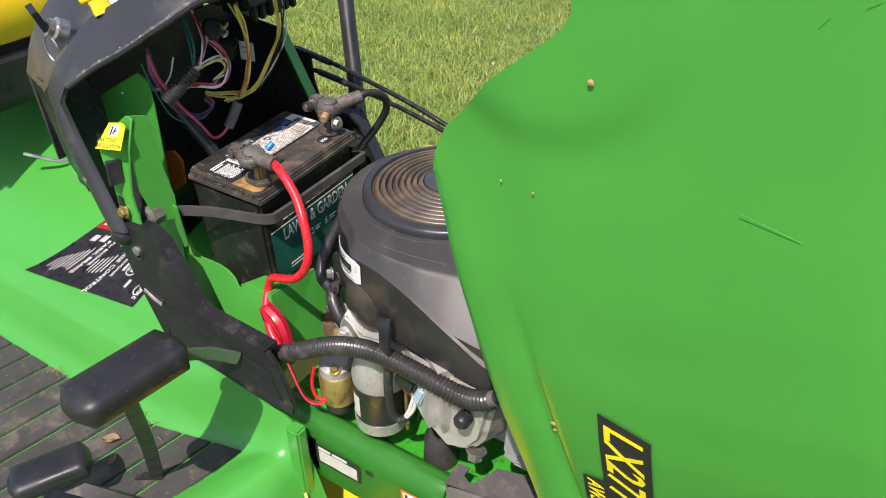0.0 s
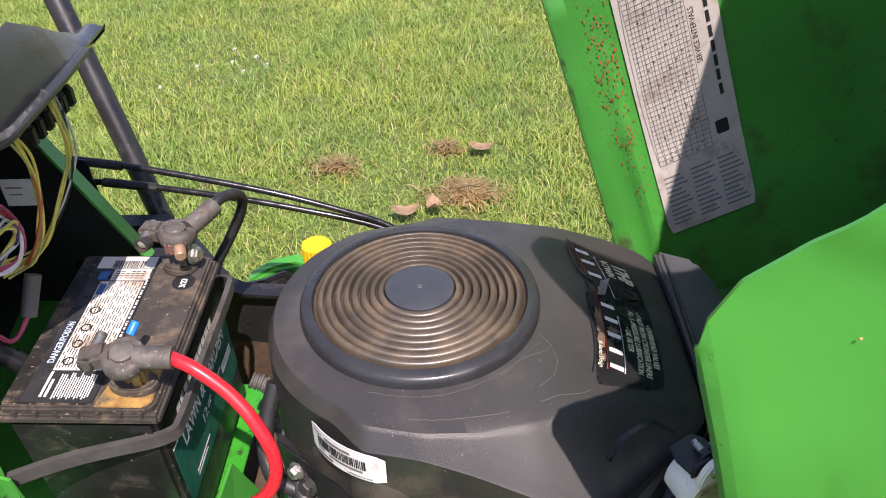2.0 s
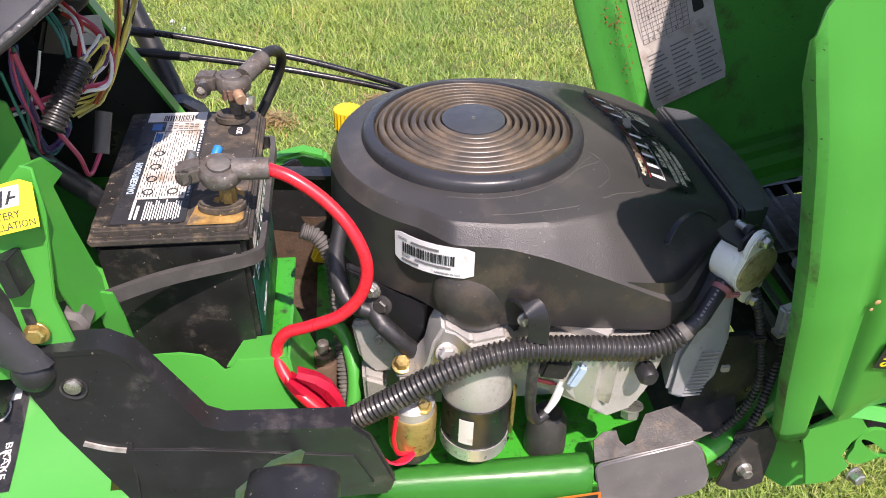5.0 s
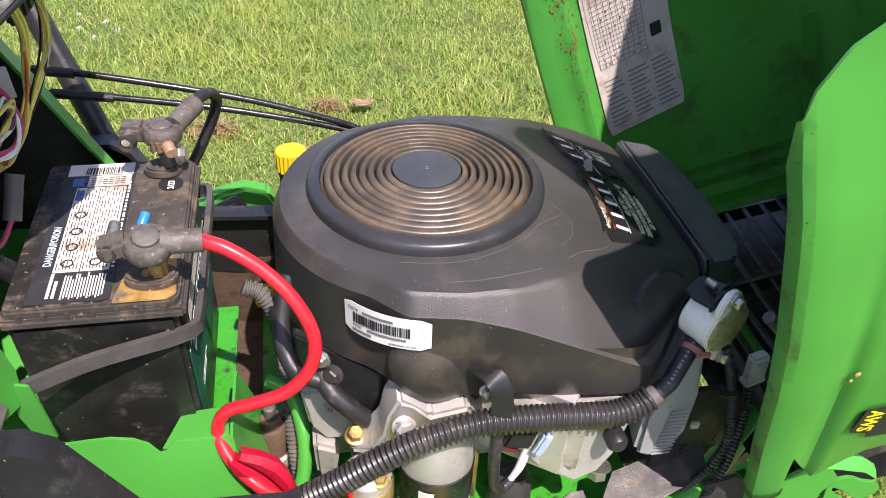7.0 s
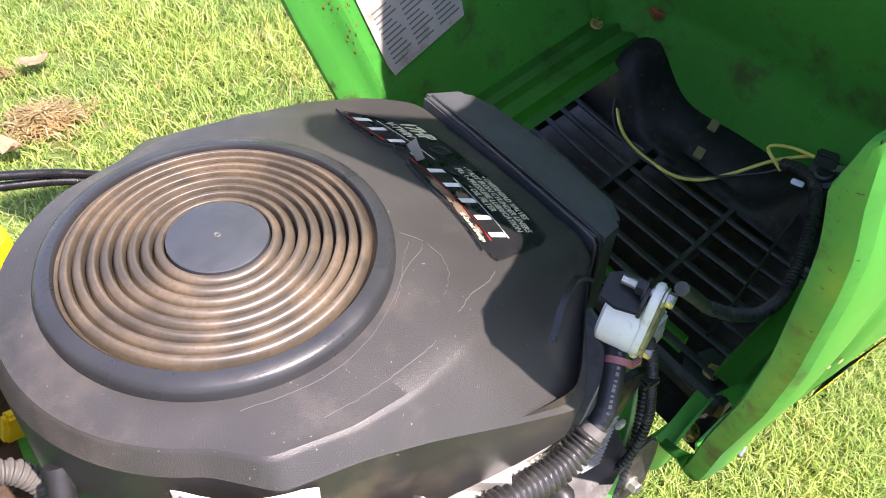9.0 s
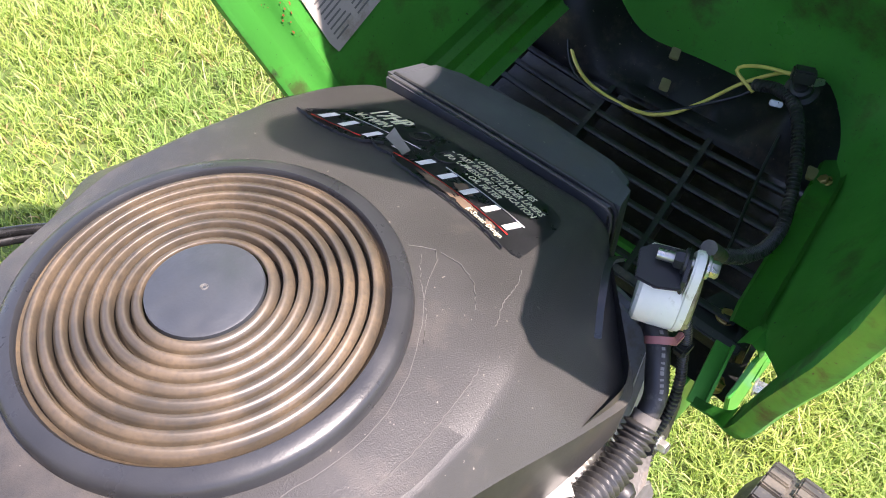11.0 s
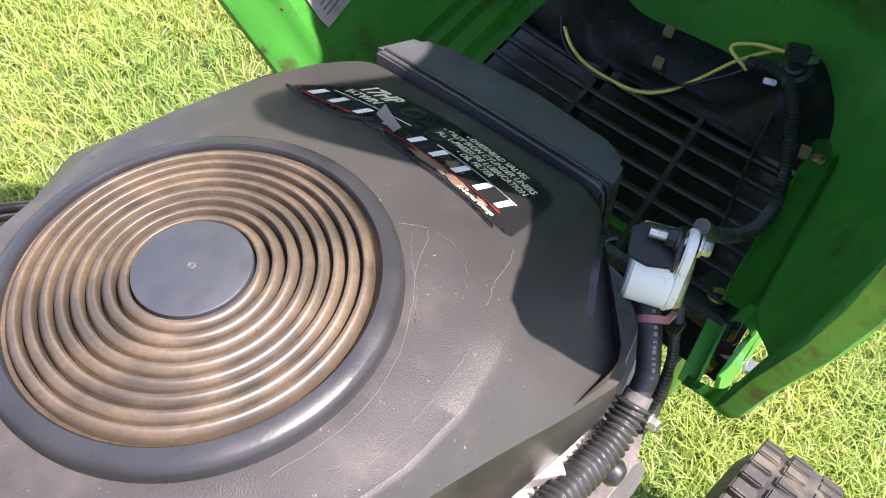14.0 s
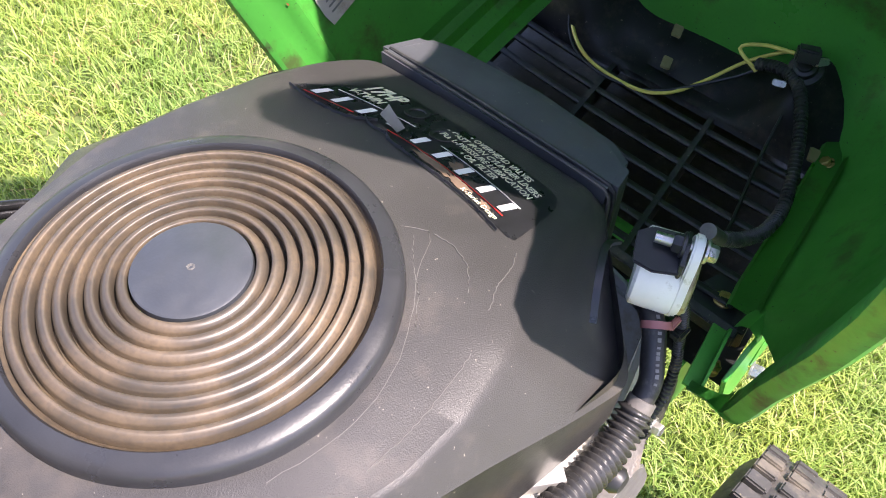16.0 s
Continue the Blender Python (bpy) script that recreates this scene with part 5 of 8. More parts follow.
part("shroud_plate", prism([(0.205, 0.030, 0.660), (0.210, 0.028, 0.590), (0.245, 0.010, 0.575), (0.275, -0.005, 0.590), (0.275, -0.015, 0.650)], (0.0, 0.012, 0), 0.002), BLACK_CLEAN, engine)
part("rear_block", box((0.225, 0.190, 0.520), (0.060, 0.15, 0.10), 0.012), GRIME, engine, "soil-caked rear of the engine block")
part("dipstick_cap", loft([[Vector((0.212 + (0.0145 + (0.0014 if k % 2 else 0)) * math.cos(2 * math.pi * k / 40), 0.243 + (0.0145 + (0.0014 if k % 2 else 0)) * math.sin(2 * math.pi * k / 40), z)) for k in range(40)] for z in (0.690, 0.708, 0.711)], True, (True, True)), YELLOW, engine, "ribbed yellow oil dipstick cap")
solo("dipstick_tube", tube([(0.207, 0.243, 0.691), (0.208, 0.240, 0.62), (0.215, 0.23, 0.55)], 0.009, 12), DARKMETAL, "dark oil filler tube beside the engine", "oil filler")

# spark plug standing behind the solenoid
plug = thing("oil_sender", (0.150, 0.075, 0.46), "brown oil-stained sender with a hexagon collar", "sender")
PX, PY = 0.176, 0.048
part("body", revolve([(0.017, 0.0), (0.017, 0.012), (0.015, 0.014)], (PX, PY, 0.478), seg=20), CAST, plug)
part("body", revolve([(0.0135, 0.0), (0.0135, 0.034), (0.0125, 0.036)], (PX, PY, 0.492), seg=24), BROWN, plug)
part("collar", revolve([(0.0105, 0.0), (0.0105, 0.010), (0.008, 0.012)], (PX, PY, 0.528), seg=8), BROWN, plug)
part("tip", revolve([(0.006, 0.0), (0.006, 0.012), (0.004, 0.014)], (PX, PY, 0.540), seg=12), LEAD, plug)

# fuel pump with its bracket and hoses
pump = thing("fuel_pump", (0.548, -0.035, 0.68), "cream nylon fuel pump with a stained cover", "fuel pump")
AX = Vector((0.41, -0.91, -0.035)).normalized()
PC = Vector((0.5535, -0.0420, 0.6915))
upward = Vector((-0.012, -0.008, 0.071))
upward = (upward - AX * upward.dot(AX)).normalized()
sideways = AX.cross(upward).normalized()
part("body", revolve([(0.0220, -0.032), (0.0245, -0.030), (0.0250, -0.010), (0.0240, -0.006)], PC, AX, 36), NYLON, pump)
ear = []
for k in range(48):
    a = 2 * math.pi * k / 48
    r = 0.0240 + 0.0185 * abs(math.sin(a)) ** 9
    ear.append(PC - AX * 0.007 + sideways * (r * math.cos(a)) + upward * (r * math.sin(a)))
part("flange", prism(ear, AX * 0.006, 0.0012), NYLON, pump)
part("cover", revolve([(0.0225, -0.001), (0.0225, 0.001), (0.019, 0.0025)], PC, AX, 36), AMBER, pump, "yellow-brown stained pump cover")
for s in (1, -1):
    part("bolt", hexbolt(PC + upward * 0.0355 * s, AX, 0.0052, 0.006), STEEL, pump)
part("nipple", tube([PC - AX * 0.019 + upward * -0.022, PC - AX * 0.019 + upward * -0.031 - sideways * 0.004], 0.0062, 12), NYLON, pump)
part("stud", tube([PC + upward * 0.0355 - AX * 0.004, PC + upward * 0.0355 - AX * 0.028], 0.0034, 10), STEEL, pump, "threaded steel stud")
part("nut", hexbolt(PC + upward * 0.0355 - AX * 0.011, -AX, 0.0058, 0.006), BLACK_CLEAN, pump)
pb = bmesh.new()
prism([PC + upward * 0.0300 - AX * a + sideways * b for a, b in ((0.009, -0.011), (0.009, 0.016), (0.024, 0.019), (0.036, 0.016), (0.038, -0.004), (0.030, -0.010))], upward * -0.0025, 0.0008, bm=pb)
prism([PC + AX * -0.0085 + upward * a + sideways * b for a, b in ((0.024, -0.013), (0.036, -0.010), (0.041, 0.002), (0.036, 0.014), (0.024, 0.016))], AX * -0.0025, 0.0006, bm=pb)
part("bracket", pb, BLACK_CLEAN, pump, "black steel pump bracket")
part("bracket_arm", strip([PC - AX * 0.046 + upward * 0.028 + sideways * 0.006, PC - AX * 0.052 + upward * 0.042 + sideways * 0.020, PC - AX * 0.050 + upward * 0.046 + sideways * 0.045, PC - AX * 0.046 + upward * 0.034 + sideways * 0.062], AX, 0.004, 0.0022, 14), BLACK_CLEAN, pump)

HOSE = [(0.490, -0.063, 0.644), (0.503, -0.060, 0.654), (0.512, -0.053, 0.662), (0.524, -0.043, 0.672), (0.538, -0.027, 0.672)]
hose = thing("fuel_hose", (0.50, -0.06, 0.60), "black rubber fuel hose with printed line and pink clamp", "hose")
part("tube", tube(HOSE, 0.0074, 14, 20), RUBBER, hose)
hq = spline(HOSE, 40)
for k in range(9, 33, 2):
    d = (hq[k + 1] - hq[k]).normalized()
    out = Vector((-0.35, -0.55, 0.75))
    out = (out - d * out.dot(d)).normalized()
    part("print", prism([hq[k] + out * 0.0073 + d * a + d.cross(out) * b for a, b in ((0, -0.0011), (0.0013 + 0.0006 * (k % 3), -0.0011), (0.0013 + 0.0006 * (k % 3), 0.0011), (0, 0.0011))], out * 0.0004), INKGREY, hose, "faint pale print on the hose")
part("clamp", tube([(0.5245, -0.0445, 0.6712), (0.5275, -0.0420, 0.6738)], 0.0095, 16), surface("pink_clamp", (0.34, 0.13, 0.12), 0.5), hose, "faded pink hose clamp")
part("clamp_ear", box((0.535, -0.050, 0.672), (0.010, 0.004, 0.005), 0.001), surface("pink_clamp_ear", (0.34, 0.13, 0.12), 0.5), hose)
part("sleeve", tube([(0.486, -0.064, 0.641), (0.4945, -0.0625, 0.648)], 0.0088, 14), STRAP, hose, "grey bare hose end")
wc_ = thing("wire_conduit", (0.33, -0.067, 0.55), "glossy black corrugated split conduit along the engine", "conduit")
part("conduit", ribbed([(0.190, -0.066, 0.560), (0.205, -0.067, 0.569), (0.235, -0.069, 0.589), (0.275, -0.069, 0.615), (0.310, -0.068, 0.631), (0.350, -0.067, 0.639), (0.410, -0.067, 0.636), (0.455, -0.067, 0.632), (0.478, -0.065, 0.637), (0.490, -0.063, 0.644)], 0.0114, 0.0046, 0.0027, 18), CONDUIT, wc_, sharp=80)
part("end_fitting", revolve([(0.011, 0), (0.011, 0.012), (0.013, 0.014), (0.013, 0.018)], (0.187, -0.064, 0.552), (-0.6, 0.1, -0.6), 16), RUSTY, wc_, "rusty orange end fitting")

lower = thing("pump_wire_loom", (0.60, -0.05, 0.47), "black corrugated loom hanging from a grey connector", "wire loom")
part("conduit", ribbed([(0.633, 0.000, 0.572), (0.630, -0.012, 0.530), (0.618, -0.028, 0.492), (0.600, -0.040, 0.460), (0.575, -0.052, 0.440)], 0.0052), CONDUIT, lower)
plug = part("connector", box((0.634, 0.002, 0.590), (0.020, 0.013, 0.034), 0.003, (0, -6, 12)), GREYPLUG, lower, "grey plastic plug connector")
part("latch", box((0.633, -0.0055, 0.588), (0.009, 0.004, 0.016), 0.001, (0, -6, 12)), GREYPLUG, plug)
part("collar", box((0.634, 0.001, 0.5745), (0.022, 0.012, 0.006), 0.001, (0, -6, 12)), GREYPLUG, plug)
loom2 = thing("fuel_line_loom", (0.57, -0.05, 0.50), "black ribbed hose hanging behind the fuel pump", "hose")
part("conduit", ribbed([(0.560, -0.040, 0.668), (0.574, -0.042, 0.630), (0.588, -0.042, 0.585), (0.592, -0.046, 0.550), (0.582, -0.050, 0.515), (0.562, -0.048, 0.480)], 0.0044), CONDUIT, loom2)
part("tie", box((0.576, -0.043, 0.612), (0.015, 0.010, 0.008), 0.002), RUBBER, loom2)

coilw = thing("coil_leads", (0.385, -0.06, 0.55), "two white wires and a blue connector under the conduit", "wire")
part("sheath", tube([(0.362, -0.066, 0.632), (0.361, -0.068, 0.595), (0.364, -0.068, 0.560), (0.372, -0.066, 0.548), (0.380, -0.062, 0.552)], 0.0052, 10, 20), RUBBER, coilw)
part("strand", tube([(0.378, -0.063, 0.552), (0.384, -0.062, 0.566), (0.390, -0.060, 0.590)], 0.0022, 8, 10), WIRE["white"], coilw)
part("strand", tube([(0.381, -0.062, 0.553), (0.389, -0.061, 0.568), (0.394, -0.059, 0.590)], 0.0022, 8, 10), WIRE["white"], coilw)
part("block", box((0.382, -0.060, 0.610), (0.026, 0.014, 0.022), 0.003, (0, 15, 0)), BLACK_CLEAN, coilw)
part("terminal", box((0.402, -0.066, 0.602), (0.010, 0.006, 0.026), 0.002, (0, 20, 0)), surface("pale_blue_plastic", (0.35, 0.46, 0.55), 0.3), coilw, "pale blue spade connector")
part("strand", tube([(0.368, -0.055, 0.590), (0.385, -0.055, 0.583), (0.400, -0.055, 0.586)], 0.002, 6, 8), WIRE["red"], coilw)

# ---- battery ----
BT = Matrix.Rotation(radians(2.85), 3, "X")
battery = thing("battery", (0.066, 0.095, 0.563), "black mower battery with a worn label and corroded terminals", "battery", turn=BT)
BM = battery.matrix_basis


def bbox(c, s, bev=0.002, turn=None):
    return box(c, s, bev, turn)


part("case", bbox((0, 0, 0.0735), (0.118, 0.180, 0.177), 0.004), CASE, battery, local=True)
part("lid_flange", bbox((0.0020, 0.001, 0.1670), (0.128, 0.188, 0.0090), 0.0025), LID, battery, local=True)
top = prism([(-0.0585, -0.0895, 0.1700), (0.0575, -0.0895, 0.1700), (0.0625, -0.083, 0.1700), (0.0625, 0.089, 0.1700), (0.0560, 0.0930, 0.1700), (-0.0585, 0.0930, 0.1700)], (0, 0, 0.0085), 0.002)
part("lid", top, LID, battery, local=True)
part("vent_cover", bbox((-0.0235, 0.001, 0.1785), (0.0685, 0.174, 0.0025), 0.001), VENT, battery, "black vent cover", local=True)
for k in range(7):
    part("rib", bbox((-0.047 + 0.0165 * k, -0.0905, 0.1715), (0.004, 0.0026, 0.0085), 0.0007), LID, battery, local=True)
part("label_sheet", card(Matrix.Translation((0, 0, 0.1797)), -0.043, -0.085, 0.0145, 0.088, 0.003, 0.0004), DECALBLACK, battery, "black and white battery label", local=True)
lm = Matrix.Translation((0, 0, 0.1801))
part("label_panel", bars(lm, [(-0.0405, 0.0715, 0.0535, 0.0165), (-0.0225, 0.0550, 0.0345, 0.0155), (-0.0300, -0.0525, 0.0185, 0.1060), (-0.0108, -0.0525, 0.0205, 0.1060)]), PAPER_WORN, battery, "white label panels", local=True)
part("label_panel", bars(lm, [(-0.0345, 0.056, 0.009, 0.011), (-0.0290, 0.036, 0.006, 0.014)], lift=0.0003), BLUEINK, battery, "blue label panel", local=True)
codes, xx = [], -0.026
while xx < 0.004:
    w = rng.choice((0.0005, 0.0009, 0.0014))
    codes.append((xx, 0.072, w, 0.010))
    xx += w + rng.choice((0.0006, 0.001))
txt = []
for x0, x1 in ((-0.0285, -0.0135), (-0.0095, 0.0080)):
    x = x0
    while x < x1:
        y = -0.050
        while y < 0.050:
            w = rng.uniform(0.003, 0.011)
            txt.append((x, y, 0.0006, min(w, 0.053 - y)))
            y += w + rng.uniform(0.0014, 0.006)
        x += 0.0024
for k in range(26):
    txt.append((-0.020 + 0.0048 * (k % 6), 0.0575 + 0.0030 * (k // 7), 0.0036, 0.0007))
tagged(part("label_print", bars(lm, codes + txt, lift=0.0004), INK, battery, local=True), kind="stuff")
wt = []
for k in range(26):
    wt += [(0.0112, -0.050 + 0.0043 * k, 0.0018, 0.0016 + 0.0008 * (k % 3))]
for k in range(15):
    wt += [(-0.020 + 0.0020 * k, -0.082 + 0.0012 * (k % 3), 0.0010, 0.0255 - 0.0016 * (k % 4))]
wt += [(-0.0300, -0.080, 0.0022, 0.026), (-0.0262, -0.080, 0.0022, 0.018)]
tagged(part("label_print", bars(lm, wt, lift=0.0002), WHITEINK, battery, local=True), kind="stuff")
part("label_print", lettering("DANGER/POISON", 0.0082, lm @ Matrix.Translation((-0.0325, -0.045, 0.0004)) @ Matrix.Rotation(radians(90), 4, "Z"), 0, 0.72, 0.015), surface("pale_blue_print", (0.45, 0.56, 0.66), 0.5), battery, local=True)
for cx, cy in ((-0.021, -0.043), (-0.021, -0.024), (-0.021, -0.005), (-0.001, -0.043), (-0.021, 0.016)):
    part("pictogram", revolve([(0.0045, 0), (0.0045, 0.0003), (0.0033, 0.0003), (0.0033, 0.0001)], (cx, cy, 0.1804), seg=18, caps=(False, False)), INK, battery, local=True)
part("date_disc", revolve([(0.0105, 0), (0.0105, 0.0004)], (0.0450, 0.0550, 0.1785), seg=24), INK, battery, local=True)
part("date_print", lettering("3/23", 0.0075, Matrix.Translation((0.0480, 0.0470, 0.1791)) @ Matrix.Rotation(radians(90), 4, "Z"), 0, 0.9, 0.02), WHITEINK, battery, local=True)
# corroded corner and terminals
pad = prism([(0.016, -0.0885, 0.1782), (0.0545, -0.0885, 0.1782), (0.0590, -0.0830, 0.1782), (0.0590, -0.047, 0.1782), (0.052, -0.040, 0.1782), (0.040, -0.052, 0.1782), (0.022, -0.060, 0.1782)], (0, 0, 0.0016), 0.0006)
for vert in pad.verts:
    vert.co.x += 0.0014 * noise.noise(vert.co * 140)
part("corrosion", pad, RUST_DUST, battery, "crusty ochre corrosion round the terminal", local=True)


def terminal(x, y, stub, tail, sgn):
    """Lead post with a clamp: base boss, post, clamp ring, pinch bolt and cable ferrule."""
    z = 0.1785
    part("cap_disc", revolve([(0.0092, 0), (0.0092, 0.0022), (0.0080, 0.0030), (0.0002, 0.0033)], (x + 0.002, y + (0.003 if sgn > 0 else -0.006), z - 0.0045 + stub + 0.0125), (0.06, 0.10 * sgn, 1), 22), STRAP if sgn < 0 else LEAD, battery, "dusty round post top", local=True)
    part("bolt_end", revolve([(0.0066, -0.006), (0.0066, 0.003), (0.0046, 0.003), (0.0044, -0.002), (0.0002, -0.002)], (x - 0.024, y - 0.012, z - 0.0045 + stub + 0.007), (-0.25, -1, 0.25), 18, caps=(True, False)), DARKMETAL, battery, "hollow dark bolt end", local=True)
    part("boss", prism([(x + (0.017 if sgn < 0 else 0.014) * math.cos(a) * (1.3 if math.cos(a) < 0 else 1), y + 0.012 * math.sin(a), z) for a in (2 * math.pi * k / 20 for k in range(20))], (0, 0, 0.009), 0.002), LID, battery, local=True)
    part("post", bbox((x + 0.004, y, z + 0.018), (0.013, 0.013, 0.024), 0.003), LEAD if sgn > 0 else RUST_DUST, battery, local=True)
    if sgn > 0:
        part("post_bolt", hexbolt((x + 0.013, y, z + 0.018), (1, -0.2, 0.1), 0.007, 0.006), STEEL, battery, local=True)
    else:
        lump = revolve([(0.013, 0), (0.012, 0.004), (0.007, 0.008), (0.0002, 0.010)], (x - 0.004, y + 0.002, z), seg=20)
        for v in lump.verts:
            v.co += Vector(noise.noise_vector(v.co * 120)) * 0.003
        part("corrosion", lump, RUST_DUST, battery, "crusty ochre lump under the clamp", local=True)
    cl = revolve([(0.015, 0), (0.0165, 0.002), (0.0170, 0.011), (0.0150, 0.014), (0.0105, 0.014), (0.0100, 0.0125), (0.0002, 0.0125)], (x + 0.002, y + (0.003 if sgn > 0 else -0.006), z - 0.0045 + stub), (0.06, 0.10 * sgn, 1), 24)
    for v in cl.verts:
        v.co += Vector(noise.noise_vector(v.co * 160)) * 0.0011
    part("clamp", cl, LEAD, battery, local=True, sharp=50)
    part("clamp_jaw", box((x - 0.020, y + 0.006 * sgn, z - 0.0045 + stub + 0.008), (0.022, 0.018, 0.015), 0.003, (0, -6, -12 * sgn)), LEAD, battery, local=True)
    part("pinch_bolt", tube([(x - 0.024, y - 0.013, z - 0.0045 + stub + 0.008), (x - 0.022, y + 0.016, z - 0.0045 + stub + 0.010)], 0.0042, 10), STEEL, battery, "rusty pinch bolt", local=True)
    part("ferrule", tube([(x + 0.012, y + 0.008 * sgn, z - 0.0045 + stub + 0.010), tail], 0.0088, 14), LEAD, battery, "grey cable ferrule", local=True)


binv = BM.inverted()
red0 = binv @ Vector((0.151, 0.009, 0.780))
terminal(0.045, -0.068, 0.038, tuple(red0), -1)
neg0 = binv @ Vector((0.1345, 0.1935, 0.792))
terminal(0.040, 0.073, 0.036, tuple(neg0), 1)
part("clamp_bolt", revolve([(0.0052, 0), (0.0052, 0.011), (0.0044, 0.012), (0.0002, 0.012)], (0.0475, 0.0620, 0.2130), (0.35, -0.9, -0.1), 14), surface("copper_bolt", (0.42, 0.27, 0.17), 0.5, 0.4, 0.3, 80), battery, "coppery clamp bolt end", local=True)
rustpad = box((0.0440, 0.0650, 0.2125), (0.020, 0.012, 0.017), 0.004, (0, 0, 20))
for v in rustpad.verts:
    v.co += Vector(noise.noise_vector(v.co * 150)) * 0.002
part("rusty_jaw", rustpad, surface("rusty_clamp", (0.13, 0.075, 0.052), 0.8, 0, 0.4, 90, 400, 0.5, (0.22, 0.13, 0.09), 0.4, 120), battery, "rusty brown clamp jaw", local=True)
part("vent_plug", revolve([(0.0038, 0), (0.0038, 0.010), (0.0030, 0.0112)], (0.037, -0.040, 0.209), (0.3, 0.6, 0.5), 14), BLUE, battery, "bright blue plastic cap", local=True)
# front label
FM = frame_of((0.0593, -0.086, 0.030), (0, 1, 0), (0, 0, 1))
part("front_label", card(FM, 0.006, 0.004, 0.172, 0.082, 0.002, 0.0004), TEAL, battery, "dark green front label", local=True)
part("front_label", card(FM, 0.006, 0.084, 0.172, 0.118, 0.002, 0.0004), CASE, battery, local=True)
fm2 = FM @ Matrix.Translation((0, 0, 0.0006))
part("front_print", lettering("LAWN & GARDEN", 0.0250, fm2 @ Matrix.Translation((0.026, 0.0605, 0)), 0.0, 0.64, 0.012), WHITEINK, battery, local=True)
part("front_print", lettering("12", 0.016, fm2 @ Matrix.Translation((0.066, 0.038, 0))), WHITEINK, battery, local=True)
part("front_print", lettering("6", 0.016, fm2 @ Matrix.Translation((0.103, 0.038, 0))), WHITEINK, battery, local=True)
part("front_print", bars(fm2, [(0.084, 0.045, 0.011, 0.0018), (0.084, 0.041, 0.009, 0.0018), (0.113, 0.045, 0.016, 0.0018), (0.113, 0.041, 0.012, 0.0018), (0.132, 0.034, 0.032, 0.010), (0.03, 0.018, 0.04, 0.002), (0.03, 0.013, 0.03, 0.002), (0.006, 0.0818, 0.166, 0.0014)]), WHITEINK, battery, local=True)
part("mark", bars(fm2, [(0.030 + 0.0110 * k, 0.090, 0.0085, 0.016, 0.002) for k in range(10)]), WHITEINK, battery, "row of pale slanted shapes", local=True)

bs = thing("battery_strap", (0.0, -0.05, 0.69), "grey rubber battery hold-down strap with a hooked end", "strap")
part("band", strip([(0.004, -0.050, 0.698), (0.060, -0.024, 0.701), (0.118, -0.004, 0.700), (0.131, 0.003, 0.700), (0.1365, 0.014, 0.700), (0.1365, 0.10, 0.702), (0.1365, 0.175, 0.704), (0.130, 0.196, 0.700), (0.105, 0.205, 0.690)], (0, 0, 1), 0.0125, 0.005, 60), BAND, bs)
part("knob", loft([[Vector((0.002 + 0.0145 * math.cos(a) * s, -0.062 + d, 0.700 + 0.0145 * math.sin(a) * s)) for a in (2 * math.pi * k / 8 for k in range(8))] for d, s in ((-0.014, 0.7), (-0.010, 1.0), (0.004, 1.0), (0.008, 0.7))], True, (True, True)), STRAP, bs)

rc = thing("battery_cable", (0.17, -0.03, 0.56), "thick bright red battery cable looping down to the starter", "cable")
part("jacket", tube([(0.147, 0.010, 0.780), (0.168, 0.003, 0.774), (0.193, -0.006, 0.757), (0.213, -0.018, 0.735), (0.223, -0.026, 0.707), (0.218, -0.030, 0.680), (0.199, -0.030, 0.657), (0.172, -0.026, 0.643), (0.150, -0.022, 0.632), (0.141, -0.024, 0.612), (0.150, -0.040, 0.594), (0.170, -0.056, 0.578), (0.195, -0.064, 0.560)], 0.0054, 14, 90), RED, rc)
ax_, nx_ = Vector((0.62, -0.14, -0.77)), Vector((0.78, 0.0, 0.62))
rings = []
for k, w in enumerate((0.010, 0.020, 0.024, 0.021, 0.014, 0.007)):
    c = Vector((0.152, -0.046, 0.604)) + ax_ * (0.0145 * k)
    rings.append([c + nx_ * (w * a) + Vector((0, b, 0)) for a, b in ((-0.55, 0.006), (-0.45, -0.004), (-0.05, -0.006), (0.22, 0.006), (0.40, -0.004), (0.80, -0.007), (1.0, -0.001), (0.9, 0.007))])
bt = loft(rings, closed=False)
bmesh.ops.solidify(bt, geom=bt.faces[:], thickness=0.0014)
part("boot", bt, REDBOOT, rc, "bright red folded terminal boot", sharp=30)
part("boot", strip([(0.206, -0.068, 0.553), (0.216, -0.071, 0.540), (0.226, -0.073, 0.522), (0.236, -0.072, 0.509), (0.248, -0.068, 0.506), (0.258, -0.062, 0.512)], (0.5, -0.6, 0.5), 0.013, 0.0018, 22), REDBOOT, rc, "torn red vinyl strip")
part("jacket", tube([(0.243, -0.062, 0.560), (0.240, -0.066, 0.535), (0.244, -0.066, 0.515), (0.256, -0.060, 0.508)], 0.0022, 8, 16), RED, rc)
nc = thing("negative_cable", (0.14, 0.22, 0.70), "black battery cable curling down behind the battery", "cable")
part("jacket", tube([(0.132, 0.190, 0.791), (0.139, 0.204, 0.794), (0.147, 0.222, 0.787), (0.148, 0.233, 0.772), (0.141, 0.236, 0.752), (0.128, 0.230, 0.728), (0.112, 0.218, 0.700), (0.104, 0.212, 0.660)], 0.0052, 12, 50), RUBBER, nc)

# ---- chassis ----
chassis = thing("tractor_chassis", (0.25, 0.12, 0.38), "grimy green steel tractor frame and engine deck", "tractor frame")
db = box((0.345, 0.13, 0.447), (0.37, 0.40, 0.006), 0.001)
